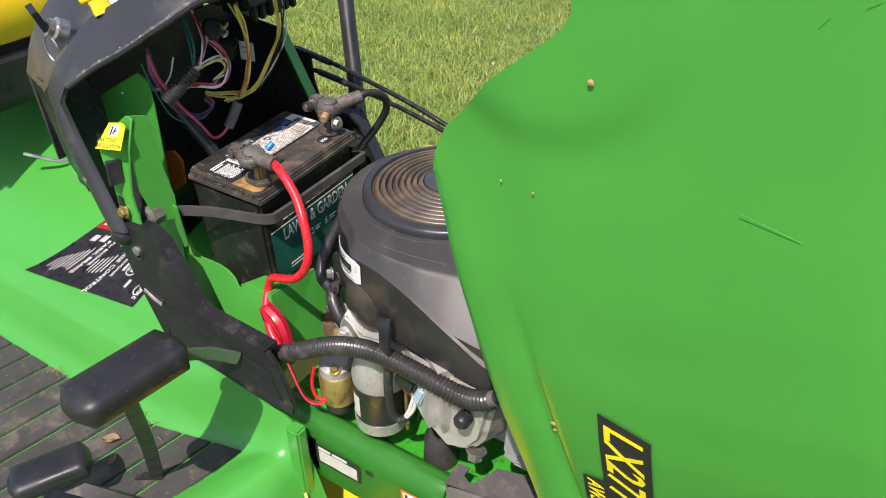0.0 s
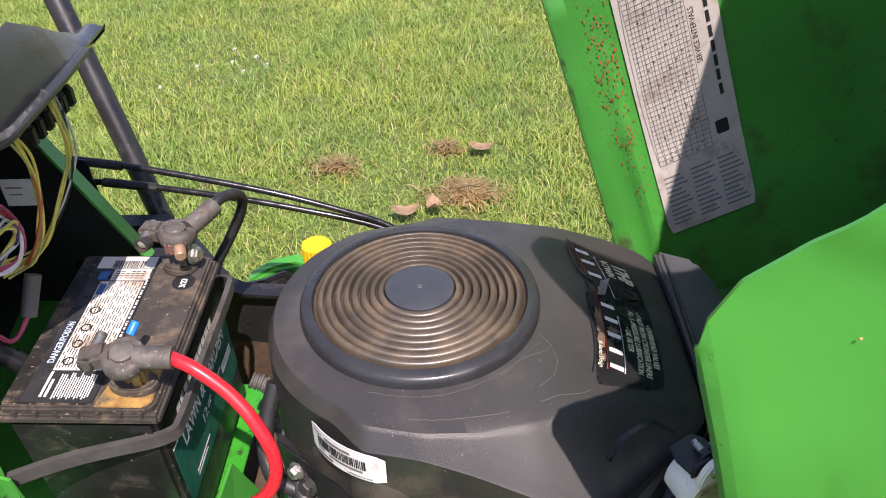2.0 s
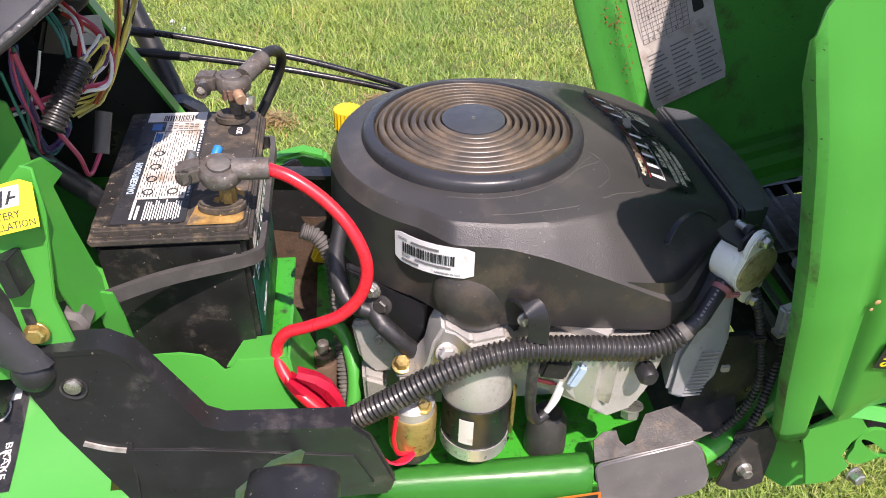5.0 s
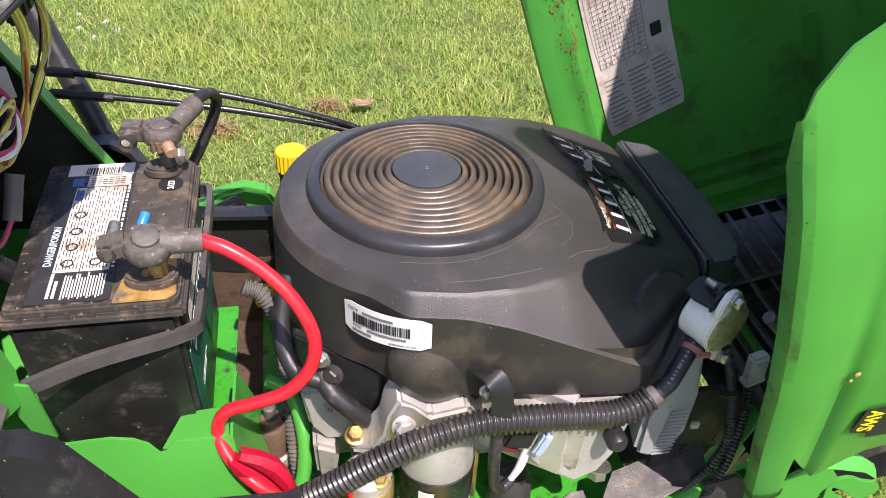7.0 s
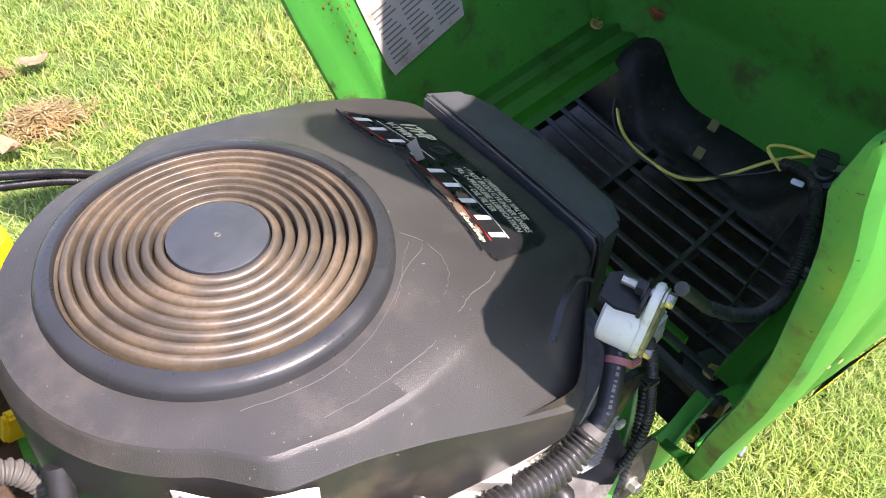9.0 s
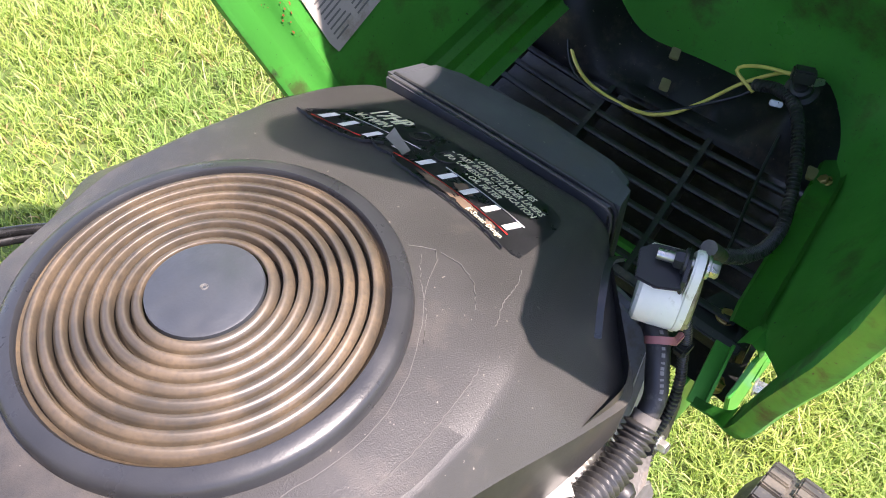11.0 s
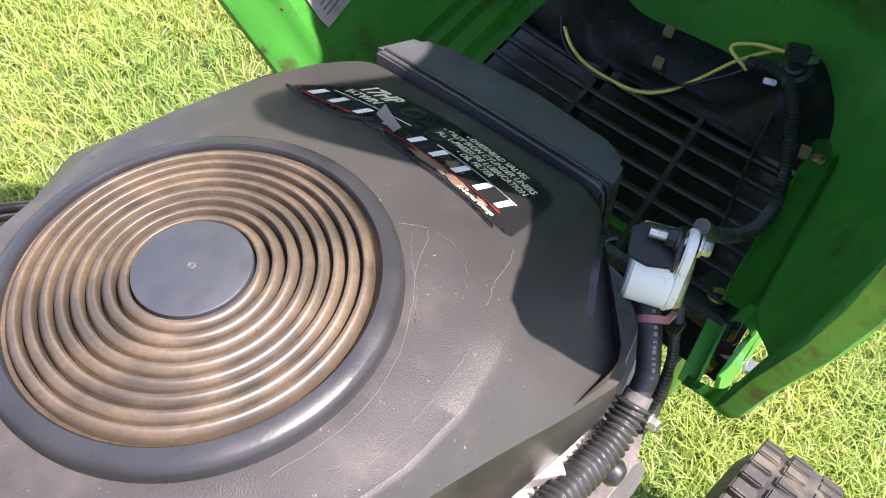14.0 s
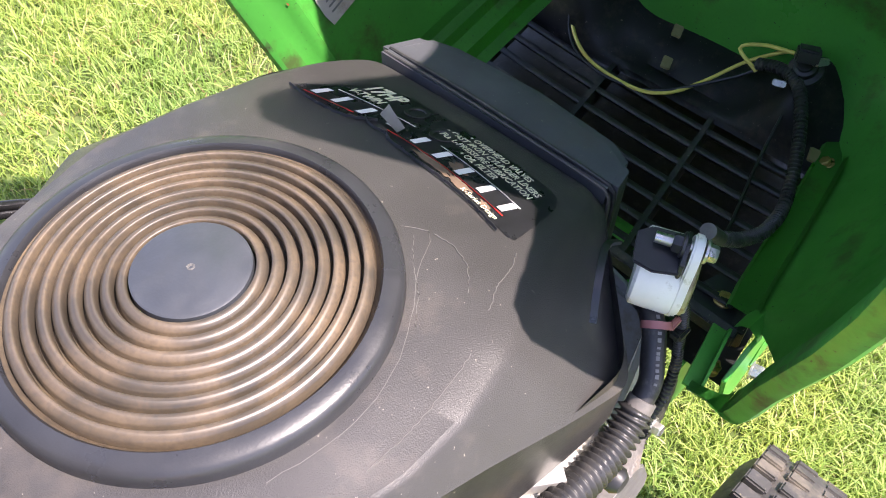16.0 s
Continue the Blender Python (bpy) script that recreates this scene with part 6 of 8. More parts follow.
part("deck_plate", db, GREEN_DIRTY, chassis, "green engine deck spattered with oil and dirt")
# Added panel: closes the gap under the engine, dark like its shade.
part("underside_panel", box((0.575, 0.175, 0.438), (0.10, 0.31, 0.006), 0.001), DARKMETAL, chassis, "dark panel added for the shade under the engine front")


def rail(y, sgn):
    """Pressed side rail: a rounded top shoulder and a drop face that steps out in the middle."""
    rings = []
    for x, drop in ((0.16, 0.0), (0.24, 0.0), (0.30, 0.004), (0.34, 0.008), (0.422, 0.012), (0.430, 0.010), (0.436, 0.0)):
        o = y - sgn * 0.0
        top = 0.470 + 0.002
        rings.append([Vector((x, o - sgn * a, z)) for a, z in ((-0.030, 0.450), (-0.024, 0.452), (-0.016, 0.468), (-0.008, top), (0.004, top - 0.002), (0.010 + drop * 0.4, top - 0.012), (0.012 + drop * 0.4, 0.440), (0.012 + drop * 0.3, 0.380), (0.008, 0.360))])
    bm = loft(rings, closed=False)
    bmesh.ops.solidify(bm, geom=bm.faces[:], thickness=0.004)
    return bm


part("side_rail", rail(-0.061, 1), GREEN, chassis, "glossy green side rail", sharp=55)
part("side_rail", rail(0.340, -1), GREEN, chassis, sharp=55)
part("front_rail", prism([(0.44, -0.018, 0.425), (0.66, -0.018, 0.425), (0.66, -0.018, 0.370), (0.44, -0.018, 0.360)], (0, 0.004, 0), 0.001), GREEN, chassis)
part("front_rail", prism([(0.46, 0.320, 0.470), (0.60, 0.320, 0.470), (0.60, 0.320, 0.380), (0.46, 0.320, 0.375)], (0, 0.004, 0), 0.001), GREEN, chassis)
def scaled_from_camera(bm, k):
    """Scales parts about a camera position: set further back, they look unchanged from there."""
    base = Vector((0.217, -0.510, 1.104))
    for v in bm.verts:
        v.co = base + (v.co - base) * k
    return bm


hk = bmesh.new()
prism([(0.600, -0.074, 0.512), (0.640, -0.074, 0.514), (0.656, -0.074, 0.486), (0.664, -0.074, 0.425), (0.640, -0.074, 0.425), (0.605, -0.074, 0.455)], (0, 0.004, 0), 0.001, bm=hk)
scaled_from_camera(hk, 1.09)
hole = [(0.722 + 0.018 * math.cos(a) - 0.008 * math.sin(a), 0.478 + 0.012 * math.sin(a) - 0.012 * math.cos(a)) for a in (2 * math.pi * k / 24 for k in range(24))]
rim = [(0.722 + q * math.cos(a), 0.482 + 0.8 * q * math.sin(a)) for a, q in ((2 * math.pi * k / 24, 0.030 + 0.006 * math.cos(3 * 2 * math.pi * k / 24)) for k in range(24))]
loft([[Vector((x, y, z)) for x, z in ring] for ring, y in ((hole, -0.077), (rim, -0.077), (rim, -0.073), (hole, -0.073), (hole, -0.077))], bm=hk)
prism([(0.633, -0.0765, 0.512), (0.662, -0.0765, 0.532), (0.690, -0.0765, 0.528), (0.706, -0.0765, 0.506), (0.694, -0.0765, 0.492), (0.690, -0.0765, 0.470), (0.704, -0.0765, 0.452), (0.692, -0.0765, 0.428), (0.664, -0.0765, 0.426), (0.650, -0.0765, 0.470)], (0, 0.004, 0), 0.001, bm=hk)
loft([[Vector((x, -0.077 + 0.022 * t, z + 0.010 * math.sin(3.14 * t))) for x, z in ((0.668, 0.533), (0.700, 0.524), (0.730, 0.514), (0.748, 0.500))] for t in (0, 0.25, 0.5, 0.75, 1)], closed=False, bm=hk)
part("front_hook", hk, GREEN, chassis, "green hinge hook plate with an oval hole")
hk2 = prism([(0.60, 0.315, 0.462), (0.70, 0.315, 0.496), (0.745, 0.315, 0.500), (0.705, 0.315, 0.440), (0.72, 0.315, 0.398), (0.60, 0.315, 0.400)], (0, -0.006, 0), 0.0015)
part("front_hook", hk2, GREEN, chassis)
part("cross_tube", tube([(0.55, -0.05, 0.455), (0.62, -0.01, 0.452), (0.70, 0.05, 0.455)], 0.014, 14, 10), GREEN, chassis)
part("bumper_bar", strip([(0.735, 0.02, 0.455), (0.735, 0.32, 0.455)], (0, 0, 1), 0.06, 0.006), GREEN, chassis)
part("bolt", hexbolt((0.712, -0.077, 0.440), (0.2, -1, 0.1), 0.007, 0.010), STEEL, chassis)
part("bolt", hexbolt((0.655, -0.056, 0.488), (0, -0.6, 0.8), 0.007, 0.006), BRASS, chassis)
for bx, by in ((0.372, -0.044), (0.330, -0.060), (0.300, -0.050), (0.398, -0.030)):
    part("oil_blot", revolve([(0.0045, 0), (0.003, 0.0018), (0.001, 0.0024)], (bx, by, 0.450), seg=12), RUBBER, chassis, "black greasy blot")
part("slot", box((0.330, -0.0775, 0.436), (0.012, 0.0012, 0.006)), RUBBER, chassis)
# maker's plate, worded only by bars
PM = frame_of((0.242, -0.0765, 0.404), (1, 0, 0.0), (0, 0.0, 1))
plate = thing("maker_plate", (0.30, -0.093, 0.40), "black and white maker's plate on the green rail", "plate")
part("sheet", card(PM, 0, 0, 0.072, 0.034, 0.002, 0.0006), INK, plate)
part("print", bars(PM, [(0.004, 0.026, 0.020, 0.005, 0.001), (0.027, 0.026, 0.024, 0.005, 0.001)] + [(0.005, 0.004 + 0.0042 * k, 0.062, 0.0032) for k in range(5)], lift=0.0006), PAPER_WORN, plate)
WM = frame_of((0.382, -0.0812, 0.424), (1, 0.02, 0.06), (0, 0.0, 1))
warn = thing("warning_sticker", WM.translation, "orange-edged warning sticker on the green rail", "sticker")
part("sheet", card(WM, 0, 0, 0.062, 0.022, 0.002, 0.0005), ORANGE, warn)
part("picture", bars(WM, [(0.003, 0.003, 0.024, 0.016)], lift=0.0005), PAPER, warn)
part("picture", bars(WM, [(0.006, 0.005, 0.004, 0.012), (0.012, 0.007, 0.008, 0.003, 0.004), (0.016, 0.010, 0.008, 0.002, 0.003)], lift=0.0008), INK, warn)
part("panel", bars(WM, [(0.029, 0.003, 0.030, 0.016)], lift=0.0005), INK, warn)
part("print", lettering("LOCK", 0.0055, WM @ Matrix.Translation((0.031, 0.0125, 0.0009))), WHITEINK, warn)
part("print", lettering("FORWARD", 0.0055, WM @ Matrix.Translation((0.031, 0.0080, 0.0009)), 0, 0.9), WHITEINK, warn)
part("print", lettering("CHANGE", 0.0055, WM @ Matrix.Translation((0.031, 0.0035, 0.0009)), 0, 0.9), WHITEINK, warn)

# grey shield plates at the front of the engine
sh = thing("heat_shield", (0.49, -0.09, 0.42), "grey satin steel heat shield with a notched top edge", "shield")
fp_ = prism([(0.424, -0.094, 0.505), (0.428, -0.094, 0.511), (0.470, -0.094, 0.523), (0.513, -0.094, 0.534), (0.523, -0.095, 0.524), (0.538, -0.097, 0.486), (0.538, -0.098, 0.472), (0.528, -0.099, 0.463), (0.480, -0.100, 0.452), (0.446, -0.100, 0.444), (0.436, -0.099, 0.450)], (0.0, 0.003, 0.002), 0.0012)
part("face", scaled_from_camera(fp_, 1.06), GREYPLATE, sh)
tp = prism([(0.435, -0.068, 0.48), (0.437, -0.05, 0.491), (0.445, -0.05, 0.503), (0.458, -0.05, 0.504), (0.458, -0.062, 0.503), (0.465, -0.062, 0.495), (0.473, -0.062, 0.501), (0.481, -0.05, 0.506), (0.489, -0.04, 0.513), (0.592, -0.012, 0.513), (0.586, -0.045, 0.497), (0.529, -0.07, 0.505)], (0, 0.0016, -0.0022))
part("top_flange", tp, DARKMETAL, sh, "dark upper flange with a semicircular notch")
part("panel", prism([(0.540, -0.028, 0.600), (0.577, -0.032, 0.606), (0.606, -0.028, 0.584), (0.634, -0.010, 0.545), (0.640, 0.000, 0.490), (0.520, -0.040, 0.480)], (0.003, 0.006, 0), 0.001), BLACK_CLEAN, sh, "matt black inner shield")
bk2 = prism([(0.559, -0.084, 0.530), (0.590, -0.083, 0.536), (0.604, -0.083, 0.520), (0.606, -0.084, 0.500), (0.606, -0.085, 0.452), (0.590, -0.086, 0.444), (0.574, -0.086, 0.444), (0.556, -0.086, 0.456), (0.560, -0.085, 0.480)], (0.0, 0.004, 0), 0.0012)
solo("hinge_bracket", scaled_from_camera(bk2, 1.10), DARKMETAL, "worn dark steel hinge bracket below the hood", "bracket")
solo("hinge_bolt", scaled_from_camera(hexbolt((0.579, -0.086, 0.478), (0, -1, 0.2), 0.006, 0.008), 1.10), STEEL, "dirty hinge bolt on the bracket", "bolt")
mp = thing("grille_mount", (0.70, -0.03, 0.50), "black mounting plate with a brass bolt", "mounting plate")
part("plate", prism([(0.684, -0.052, 0.504), (0.722, -0.048, 0.508), (0.728, -0.012, 0.508), (0.700, -0.002, 0.504), (0.682, -0.014, 0.502)], (0, 0, 0.003), 0.001), BLACK_CLEAN, mp)
part("bolt", hexbolt((0.706, -0.030, 0.508), (0, 0, 1), 0.007, 0.005), BRASS, mp)
solo("steering_arm", box((0.70, 0.09, 0.35), (0.16, 0.07, 0.05), 0.012, (0, -10, 25)), DARKMETAL, "dark cast axle arm below the frame", "axle")

# front wheel
wheel = thing("front_wheel", (0.615, -0.185, 0.0), "worn black front tyre with block tread", "wheel")
WC = Vector((0.615, -0.185, 0.184))
prof = []
for a in range(0, 181, 12):
    q = radians(a)
    prof.append((0.120 + 0.062 * math.sin(q) ** 0.75, -0.070 * math.cos(q)))
tyre = part("tyre", revolve([(r, h) for r, h in prof], WC, (0, -1, 0), 64, caps=(False, False)), RUBBERGREY, wheel, sharp=60)
for i in range(44):
    for j, yy in enumerate((-0.046, -0.016, 0.016, 0.046)):
        a = 2 * math.pi * (i + 0.5 * (j % 2)) / 44
        rr = 0.178 - 0.22 * yy * yy * 9
        c = WC + Vector((math.cos(a) * rr, yy, math.sin(a) * rr))
        if c.z < 0.14:
            continue
        part("tread_block", box(c, (0.012, 0.024, 0.019), 0.002, (0, -math.degrees(a), 0)), RUBBERGREY, tyre)
part("rim", revolve([(0.118, -0.05), (0.105, -0.03), (0.04, -0.01), (0.03, 0.01), (0.002, 0.012)], WC, (0, -1, 0), 40, caps=(False, False)), YELLOW, wheel, "yellow wheel rim")

# ---- battery tray and bracket ----
tray = thing("battery_tray", (0.08, 0.06, 0.52), "green pressed steel battery tray, dusty and chipped", "battery tray")
part("floor", box((0.068, 0.10, 0.541), (0.15, 0.21, 0.004), 0.001), GREEN_DIRTY, tray)
lip = [(0.012, 0.648), (0.020, 0.630), (0.030, 0.623), (0.046, 0.624), (0.062, 0.624), (0.078, 0.620), (0.088, 0.613), (0.096, 0.603), (0.101, 0.604), (0.108, 0.612), (0.150, 0.612), (0.166, 0.560), (0.166, 0.505), (0.010, 0.505)]
side = prism([(x, -0.030 - (0.612 - z) * 0.28 if z < 0.612 else -0.030, z) for x, z in lip], (0, 0.0025, 0), 0.0006)
part("side_plate", side, GREEN, tray, "bright green side plate with a wavy edge")
part("hole", revolve([(0.0032, 0), (0.0032, 0.001), (0.0002, 0.001)], (0.121, -0.0545, 0.548), (0, -1, 0.28), 12), RUBBER, tray)
part("hole", revolve([(0.004, 0), (0.004, 0.001), (0.0002, 0.001)], (0.152, -0.051, 0.556), (0, -1, 0.28), 12), RUBBER, tray)
part("front_plate", prism([(0.150, -0.030, 0.612), (0.150, 0.050, 0.604), (0.172, 0.075, 0.500), (0.166, -0.058, 0.500)], (0.0025, 0, 0), 0.0006), GREEN, tray)
part("fold", prism([(0.098, -0.030, 0.604), (0.150, -0.030, 0.611), (0.148, 0.006, 0.606), (0.110, 0.006, 0.602)], (0, 0, 0.002)), GREEN, tray)
part("loop", tube([(0.176, 0.075, 0.56), (0.196, 0.060, 0.555), (0.206, 0.030, 0.525), (0.200, 0.005, 0.490), (0.180, 0.0, 0.47)], 0.007, 10, 24), GREEN, tray, "green bent rod loop")
part("drain_hose", ribbed([(0.160, 0.120, 0.640), (0.176, 0.118, 0.632), (0.188, 0.108, 0.610), (0.192, 0.085, 0.575), (0.196, 0.045, 0.520), (0.200, 0.02, 0.48)], 0.0085), STRAP, tray, "grey dusty corrugated hose")

brk = thing("battery_bracket", (0.0, -0.08, 0.64), "green folded steel bracket with a yellow battery sticker", "bracket")
face = prism([(-0.030, -0.092, 0.800), (-0.027, -0.094, 0.806), (0.004, -0.070, 0.836), (0.010, -0.068, 0.832), (0.016, -0.084, 0.806), (0.012, -0.088, 0.775), (0.006, -0.090, 0.740), (0.010, -0.090, 0.690), (-0.022, -0.092, 0.690), (-0.022, -0.092, 0.745), (-0.030, -0.092, 0.775)], (0.001, 0.0025, 0), 0.0006)
part("face_plate", face, GREEN, brk)
part("side_flange", prism([(0.006, -0.066, 0.834), (0.012, -0.050, 0.830), (0.020, -0.046, 0.815), (0.012, -0.048, 0.806), (0.016, -0.046, 0.770), (0.024, -0.044, 0.722), (0.022, -0.044, 0.690), (0.010, -0.066, 0.690), (0.006, -0.080, 0.745), (0.014, -0.084, 0.800)], (-0.0022, 0.0012, 0), 0.0004), GREEN, brk)
part("hook", prism([(0.016, -0.048, 0.712), (0.030, -0.050, 0.710), (0.034, -0.052, 0.690), (0.036, -0.050, 0.655), (0.022, -0.046, 0.645), (0.014, -0.046, 0.676)], (0, 0.0025, 0), 0.0006), GREEN, brk)
part("back_plate", prism([(-0.140, -0.024, 0.700), (-0.140, -0.024, 0.800), (-0.030, -0.018, 0.862), (-0.014, -0.018, 0.855), (-0.010, -0.020, 0.826), (-0.012, -0.024, 0.700), (-0.012, -0.024, 0.600), (-0.14, -0.024, 0.600)], (0, 0.0025, 0), 0.0006), GREEN, brk, "green inner side plate")
STM = frame_of((-0.026, -0.0962, 0.7965), (0.98, 0.10, 0.16), (0.25, 0.55, 0.80))
part("sticker", prism([STM @ Vector(p) for p in ((0.0, 0.0, 0.003), (0.043, 0.000, 0.003), (0.045, 0.028, 0.003), (0.038, 0.032, 0.003), (0.017, 0.031, 0.003))], STM.to_3x3() @ Vector((0, 0, 0.0005))), YELINK, brk, "yellow battery installation sticker")
part("sticker_print", lettering("BATTERY", 0.0068, STM @ Matrix.Translation((0.0065, 0.0085, 0.0037)), 0, 0.95), INK, brk)
part("sticker_print", lettering("INSTALLATION", 0.0068, STM @ Matrix.Translation((0.0015, 0.0018, 0.0037)), 0, 0.86), INK, brk)
part("sticker_panel", bars(STM, [(0.019, 0.0160, 0.015, 0.013, 0.003)], lift=0.0036), WHITEINK, brk)
part("sticker_print", bars(STM, [(0.0215, 0.017, 0.0022, 0.010, 0.003), (0.026, 0.018, 0.0018, 0.008, 0.004), (0.028, 0.021, 0.005, 0.0015, 0.001)], lift=0.0040), INK, brk)
part("switch", prism([(-0.024, -0.094, 0.780), (-0.010, -0.100, 0.782), (-0.006, -0.104, 0.756), (-0.018, -0.100, 0.750)], (0.004, 0.016, 0), 0.001), BLACK_CLEAN, brk, "black safety switch")
part("bolt", hexbolt((-0.011, -0.0935, 0.714), (0, -1, 0.15), 0.0065, 0.006), BRASS, brk)
part("slot", prism([(-0.016, -0.0945, 0.722), (-0.009, -0.0945, 0.722), (-0.009, -0.0945, 0.736), (-0.016, -0.0945, 0.736)], (0, 0.0012, 0)), RUBBER, brk)
solo("latch_tag", prism([(-0.080, 0.030, 0.722), (-0.100, 0.030, 0.665), (-0.078, 0.030, 0.660), (-0.052, 0.030, 0.680), (-0.048, 0.030, 0.716), (-0.062, 0.030, 0.728)], (0.001, 0.003, 0), 0.001), ORANGE, "orange plastic brake release tag behind the bracket", "tag")
# Green plate given black to carry the deep shade under the dash.
part("far_plate", prism([(-0.020, 0.224, 0.845), (0.046, 0.224, 0.712), (0.060, 0.224, 0.690), (0.060, 0.224, 0.560), (-0.16, 0.224, 0.560), (-0.16, 0.224, 0.86)], (0, 0.003, 0), 0.0008), BLACK_CLEAN, brk, "inner side plate coloured black for deep shade")
part("far_flange", strip([(-0.022, 0.218, 0.848), (0.048, 0.218, 0.714)], (0, 1, 0), 0.016, 0.003), GREEN, brk, "bright green flange edge")

# ---- dash tower ----
dash = thing("dash_cover", (-0.05, 0.13, 0.68), "scuffed black plastic dash cover arching over the wiring", "dash cover")
near = [(-0.004, -0.100, 0.690), (-0.030, -0.097, 0.745), (-0.056, -0.094, 0.800), (-0.074, -0.091, 0.842), (-0.066, -0.086, 0.860), (-0.030, -0.070, 0.885), (0.012, -0.050, 0.910), (0.052, -0.025, 0.938), (0.080, 0.000, 0.958), (0.087, 0.018, 0.960)]
leg = [(0, 0, 0), (-0.002, -0.006, 0.001), (-0.010, -0.010, 0.002), (-0.018, -0.011, 0.002), (-0.026, -0.009, 0.003), (-0.036, -0.002, 0.0), (-0.038, 0.03, -0.005), (-0.038, 0.06, -0.01)]
crown = [(0, 0, 0), (0.002, -0.003, 0.004), (-0.001, 0.002, 0.014), (-0.004, 0.006, 0.026), (-0.008, 0.012, 0.040), (-0.013, 0.018, 0.050), (-0.045, 0.062, 0.026), (-0.088, 0.118, -0.022)]


def front_ring(x, y, recessed):
    """A slice of the front: the ridge sinks to the lip at the far end; the middle is a deep recess."""
    h = max(0.004, 0.050 - 0.054 * max(0.0, (y - 0.095) / 0.115))
    base = Vector((x, y, 0.9585 - 0.045 * max(0.0, y - 0.03)))
    if recessed:
        offs = [(0, 0), (0.002, 0.004), (-0.001, 0.28 * h), (-0.004, 0.52 * h), (-0.008, 0.80 * h), (-0.013, h), (-0.050, h - 0.040), (-0.120, h - 0.085)]
    else:
        offs = [(0, 0), (0.002, 0.004), (-0.001, 0.28 * h), (-0.004, 0.52 * h), (-0.008, 0.80 * h), (-0.013, h), (-0.055, h - 0.026), (-0.120, h - 0.075)]
    turn = max(0.0, 1 - (y - 0.010) / 0.08)
    return [base + Vector((a * (1 - 0.2 * turn), (0.018 * min(1.0, b / 0.05) if a > -0.05 else -0.9 * a) * turn, b)) for a, b in offs]


rings = []
for i, p in enumerate(near[:-1]):
    w = min(1.0, max(0.0, (i - 2.5) / 2.5))
    rings.append([Vector(p) + Vector(leg[k]) * (1 - w) + Vector(crown[k]) * w for k in range(8)])
for x, y, low in [(0.086, 0.010, 0), (0.0855, 0.024, 0), (0.0842, 0.045, 0), (0.0840, 0.0465, 1), (0.0800, 0.090, 1), (0.0760, 0.130, 1), (0.0758, 0.1315, 0), (0.072, 0.160, 0), (0.067, 0.200, 0), (0.064, 0.226, 0)]:
    rings.append(front_ring(x, y, low))
dc = loft(rings, closed=False)
bmesh.ops.recalc_face_normals(dc, faces=dc.faces)
bmesh.ops.solidify(dc, geom=dc.faces[:], thickness=0.0035)
cover = part("cover", dc, DASH, dash, sharp=50)
edge_line = [(-0.064, -0.088, 0.862), (-0.028, -0.073, 0.887), (0.014, -0.053, 0.912), (0.054, -0.028, 0.940), (0.081, -0.002, 0.9605), (0.0885, 0.014, 0.9615), (0.0875, 0.045, 0.9610), (0.0825, 0.100, 0.9585), (0.0755, 0.160, 0.9560)]
part("edge_bead", tube(edge_line, 0.0042, 10, 60), DASH, cover, "rounded bead along the cover's open edge")
worn = random.Random(31)
ew = spline(edge_line, 160)
top_, low_ = [], []
for j in range(8, 126):
    near_mid = math.exp(-((j - 88) / 26) ** 2) + 0.8 * math.exp(-((j - 119) / 5) ** 2)
    f = max(0.0, 0.35 + 0.65 * near_mid + 0.9 * noise.noise(Vector((j * 0.31, 3.1, 0))) + worn.uniform(-0.15, 0.15))
    top_.append(ew[j] + Vector((0.0018, -0.0026, 0.0030 + 0.0036 * f)))
    low_.append(ew[j] + Vector((0.0034, -0.0032, 0.0024)))
part("scuff", loft([low_, [(a + b) / 2 + Vector((0.0004, -0.0004, 0)) for a, b in zip(low_, top_)], top_], closed=False), PALE_SCUFF, cover, "pale worn edge")
part("leg_bolt", hexbolt((-0.053, -0.104, 0.752), (0, -1, 0.1), 0.004, 0.003), STEEL, dash)
# Added black panel behind the wiring, standing in for the interior's shade.
part("shade_panel", prism([(-0.120, -0.030, 0.875), (-0.120, 0.255, 0.875), (-0.105, 0.255, 0.56), (-0.105, -0.030, 0.56)], (0.004, 0, 0)), BLACK_CLEAN, dash, "black panel added to darken the dash interior")
# top of the dash behind the arched front: a sloping panel, then the raised column housing
deck = [[(-0.118, -0.088, 0.842), (-0.100, -0.060, 0.880), (-0.060, -0.035, 0.915), (-0.010, 0.020, 0.935), (-0.012, 0.110, 0.935), (-0.020, 0.226, 0.900)],
        [(-0.145, -0.075, 0.838), (-0.135, -0.050, 0.876), (-0.105, -0.020, 0.908), (-0.070, 0.030, 0.926), (-0.070, 0.110, 0.930), (-0.075, 0.226, 0.885)],
        [(-0.160, -0.070, 0.836), (-0.150, -0.045, 0.880), (-0.125, -0.010, 0.930), (-0.100, 0.035, 0.960), (-0.100, 0.110, 0.960), (-0.105, 0.226, 0.885)],
        [(-0.215, -0.050, 0.834), (-0.210, -0.030, 0.880), (-0.195, 0.005, 0.925), (-0.180, 0.045, 0.945), (-0.180, 0.110, 0.945), (-0.180, 0.226, 0.870)],
        [(-0.225, -0.040, 0.700), (-0.225, -0.020, 0.700), (-0.225, 0.010, 0.700), (-0.225, 0.050, 0.700), (-0.225, 0.110, 0.700), (-0.225, 0.226, 0.700)]]
pan = loft([spline([Vector(p) for p in row], 24) for row in deck], closed=False)
bmesh.ops.recalc_face_normals(pan, faces=pan.faces)
bmesh.ops.solidify(pan, geom=pan.faces[:], thickness=0.003)
part("console", pan, DASH, dash, "black sloping control console", sharp=35)
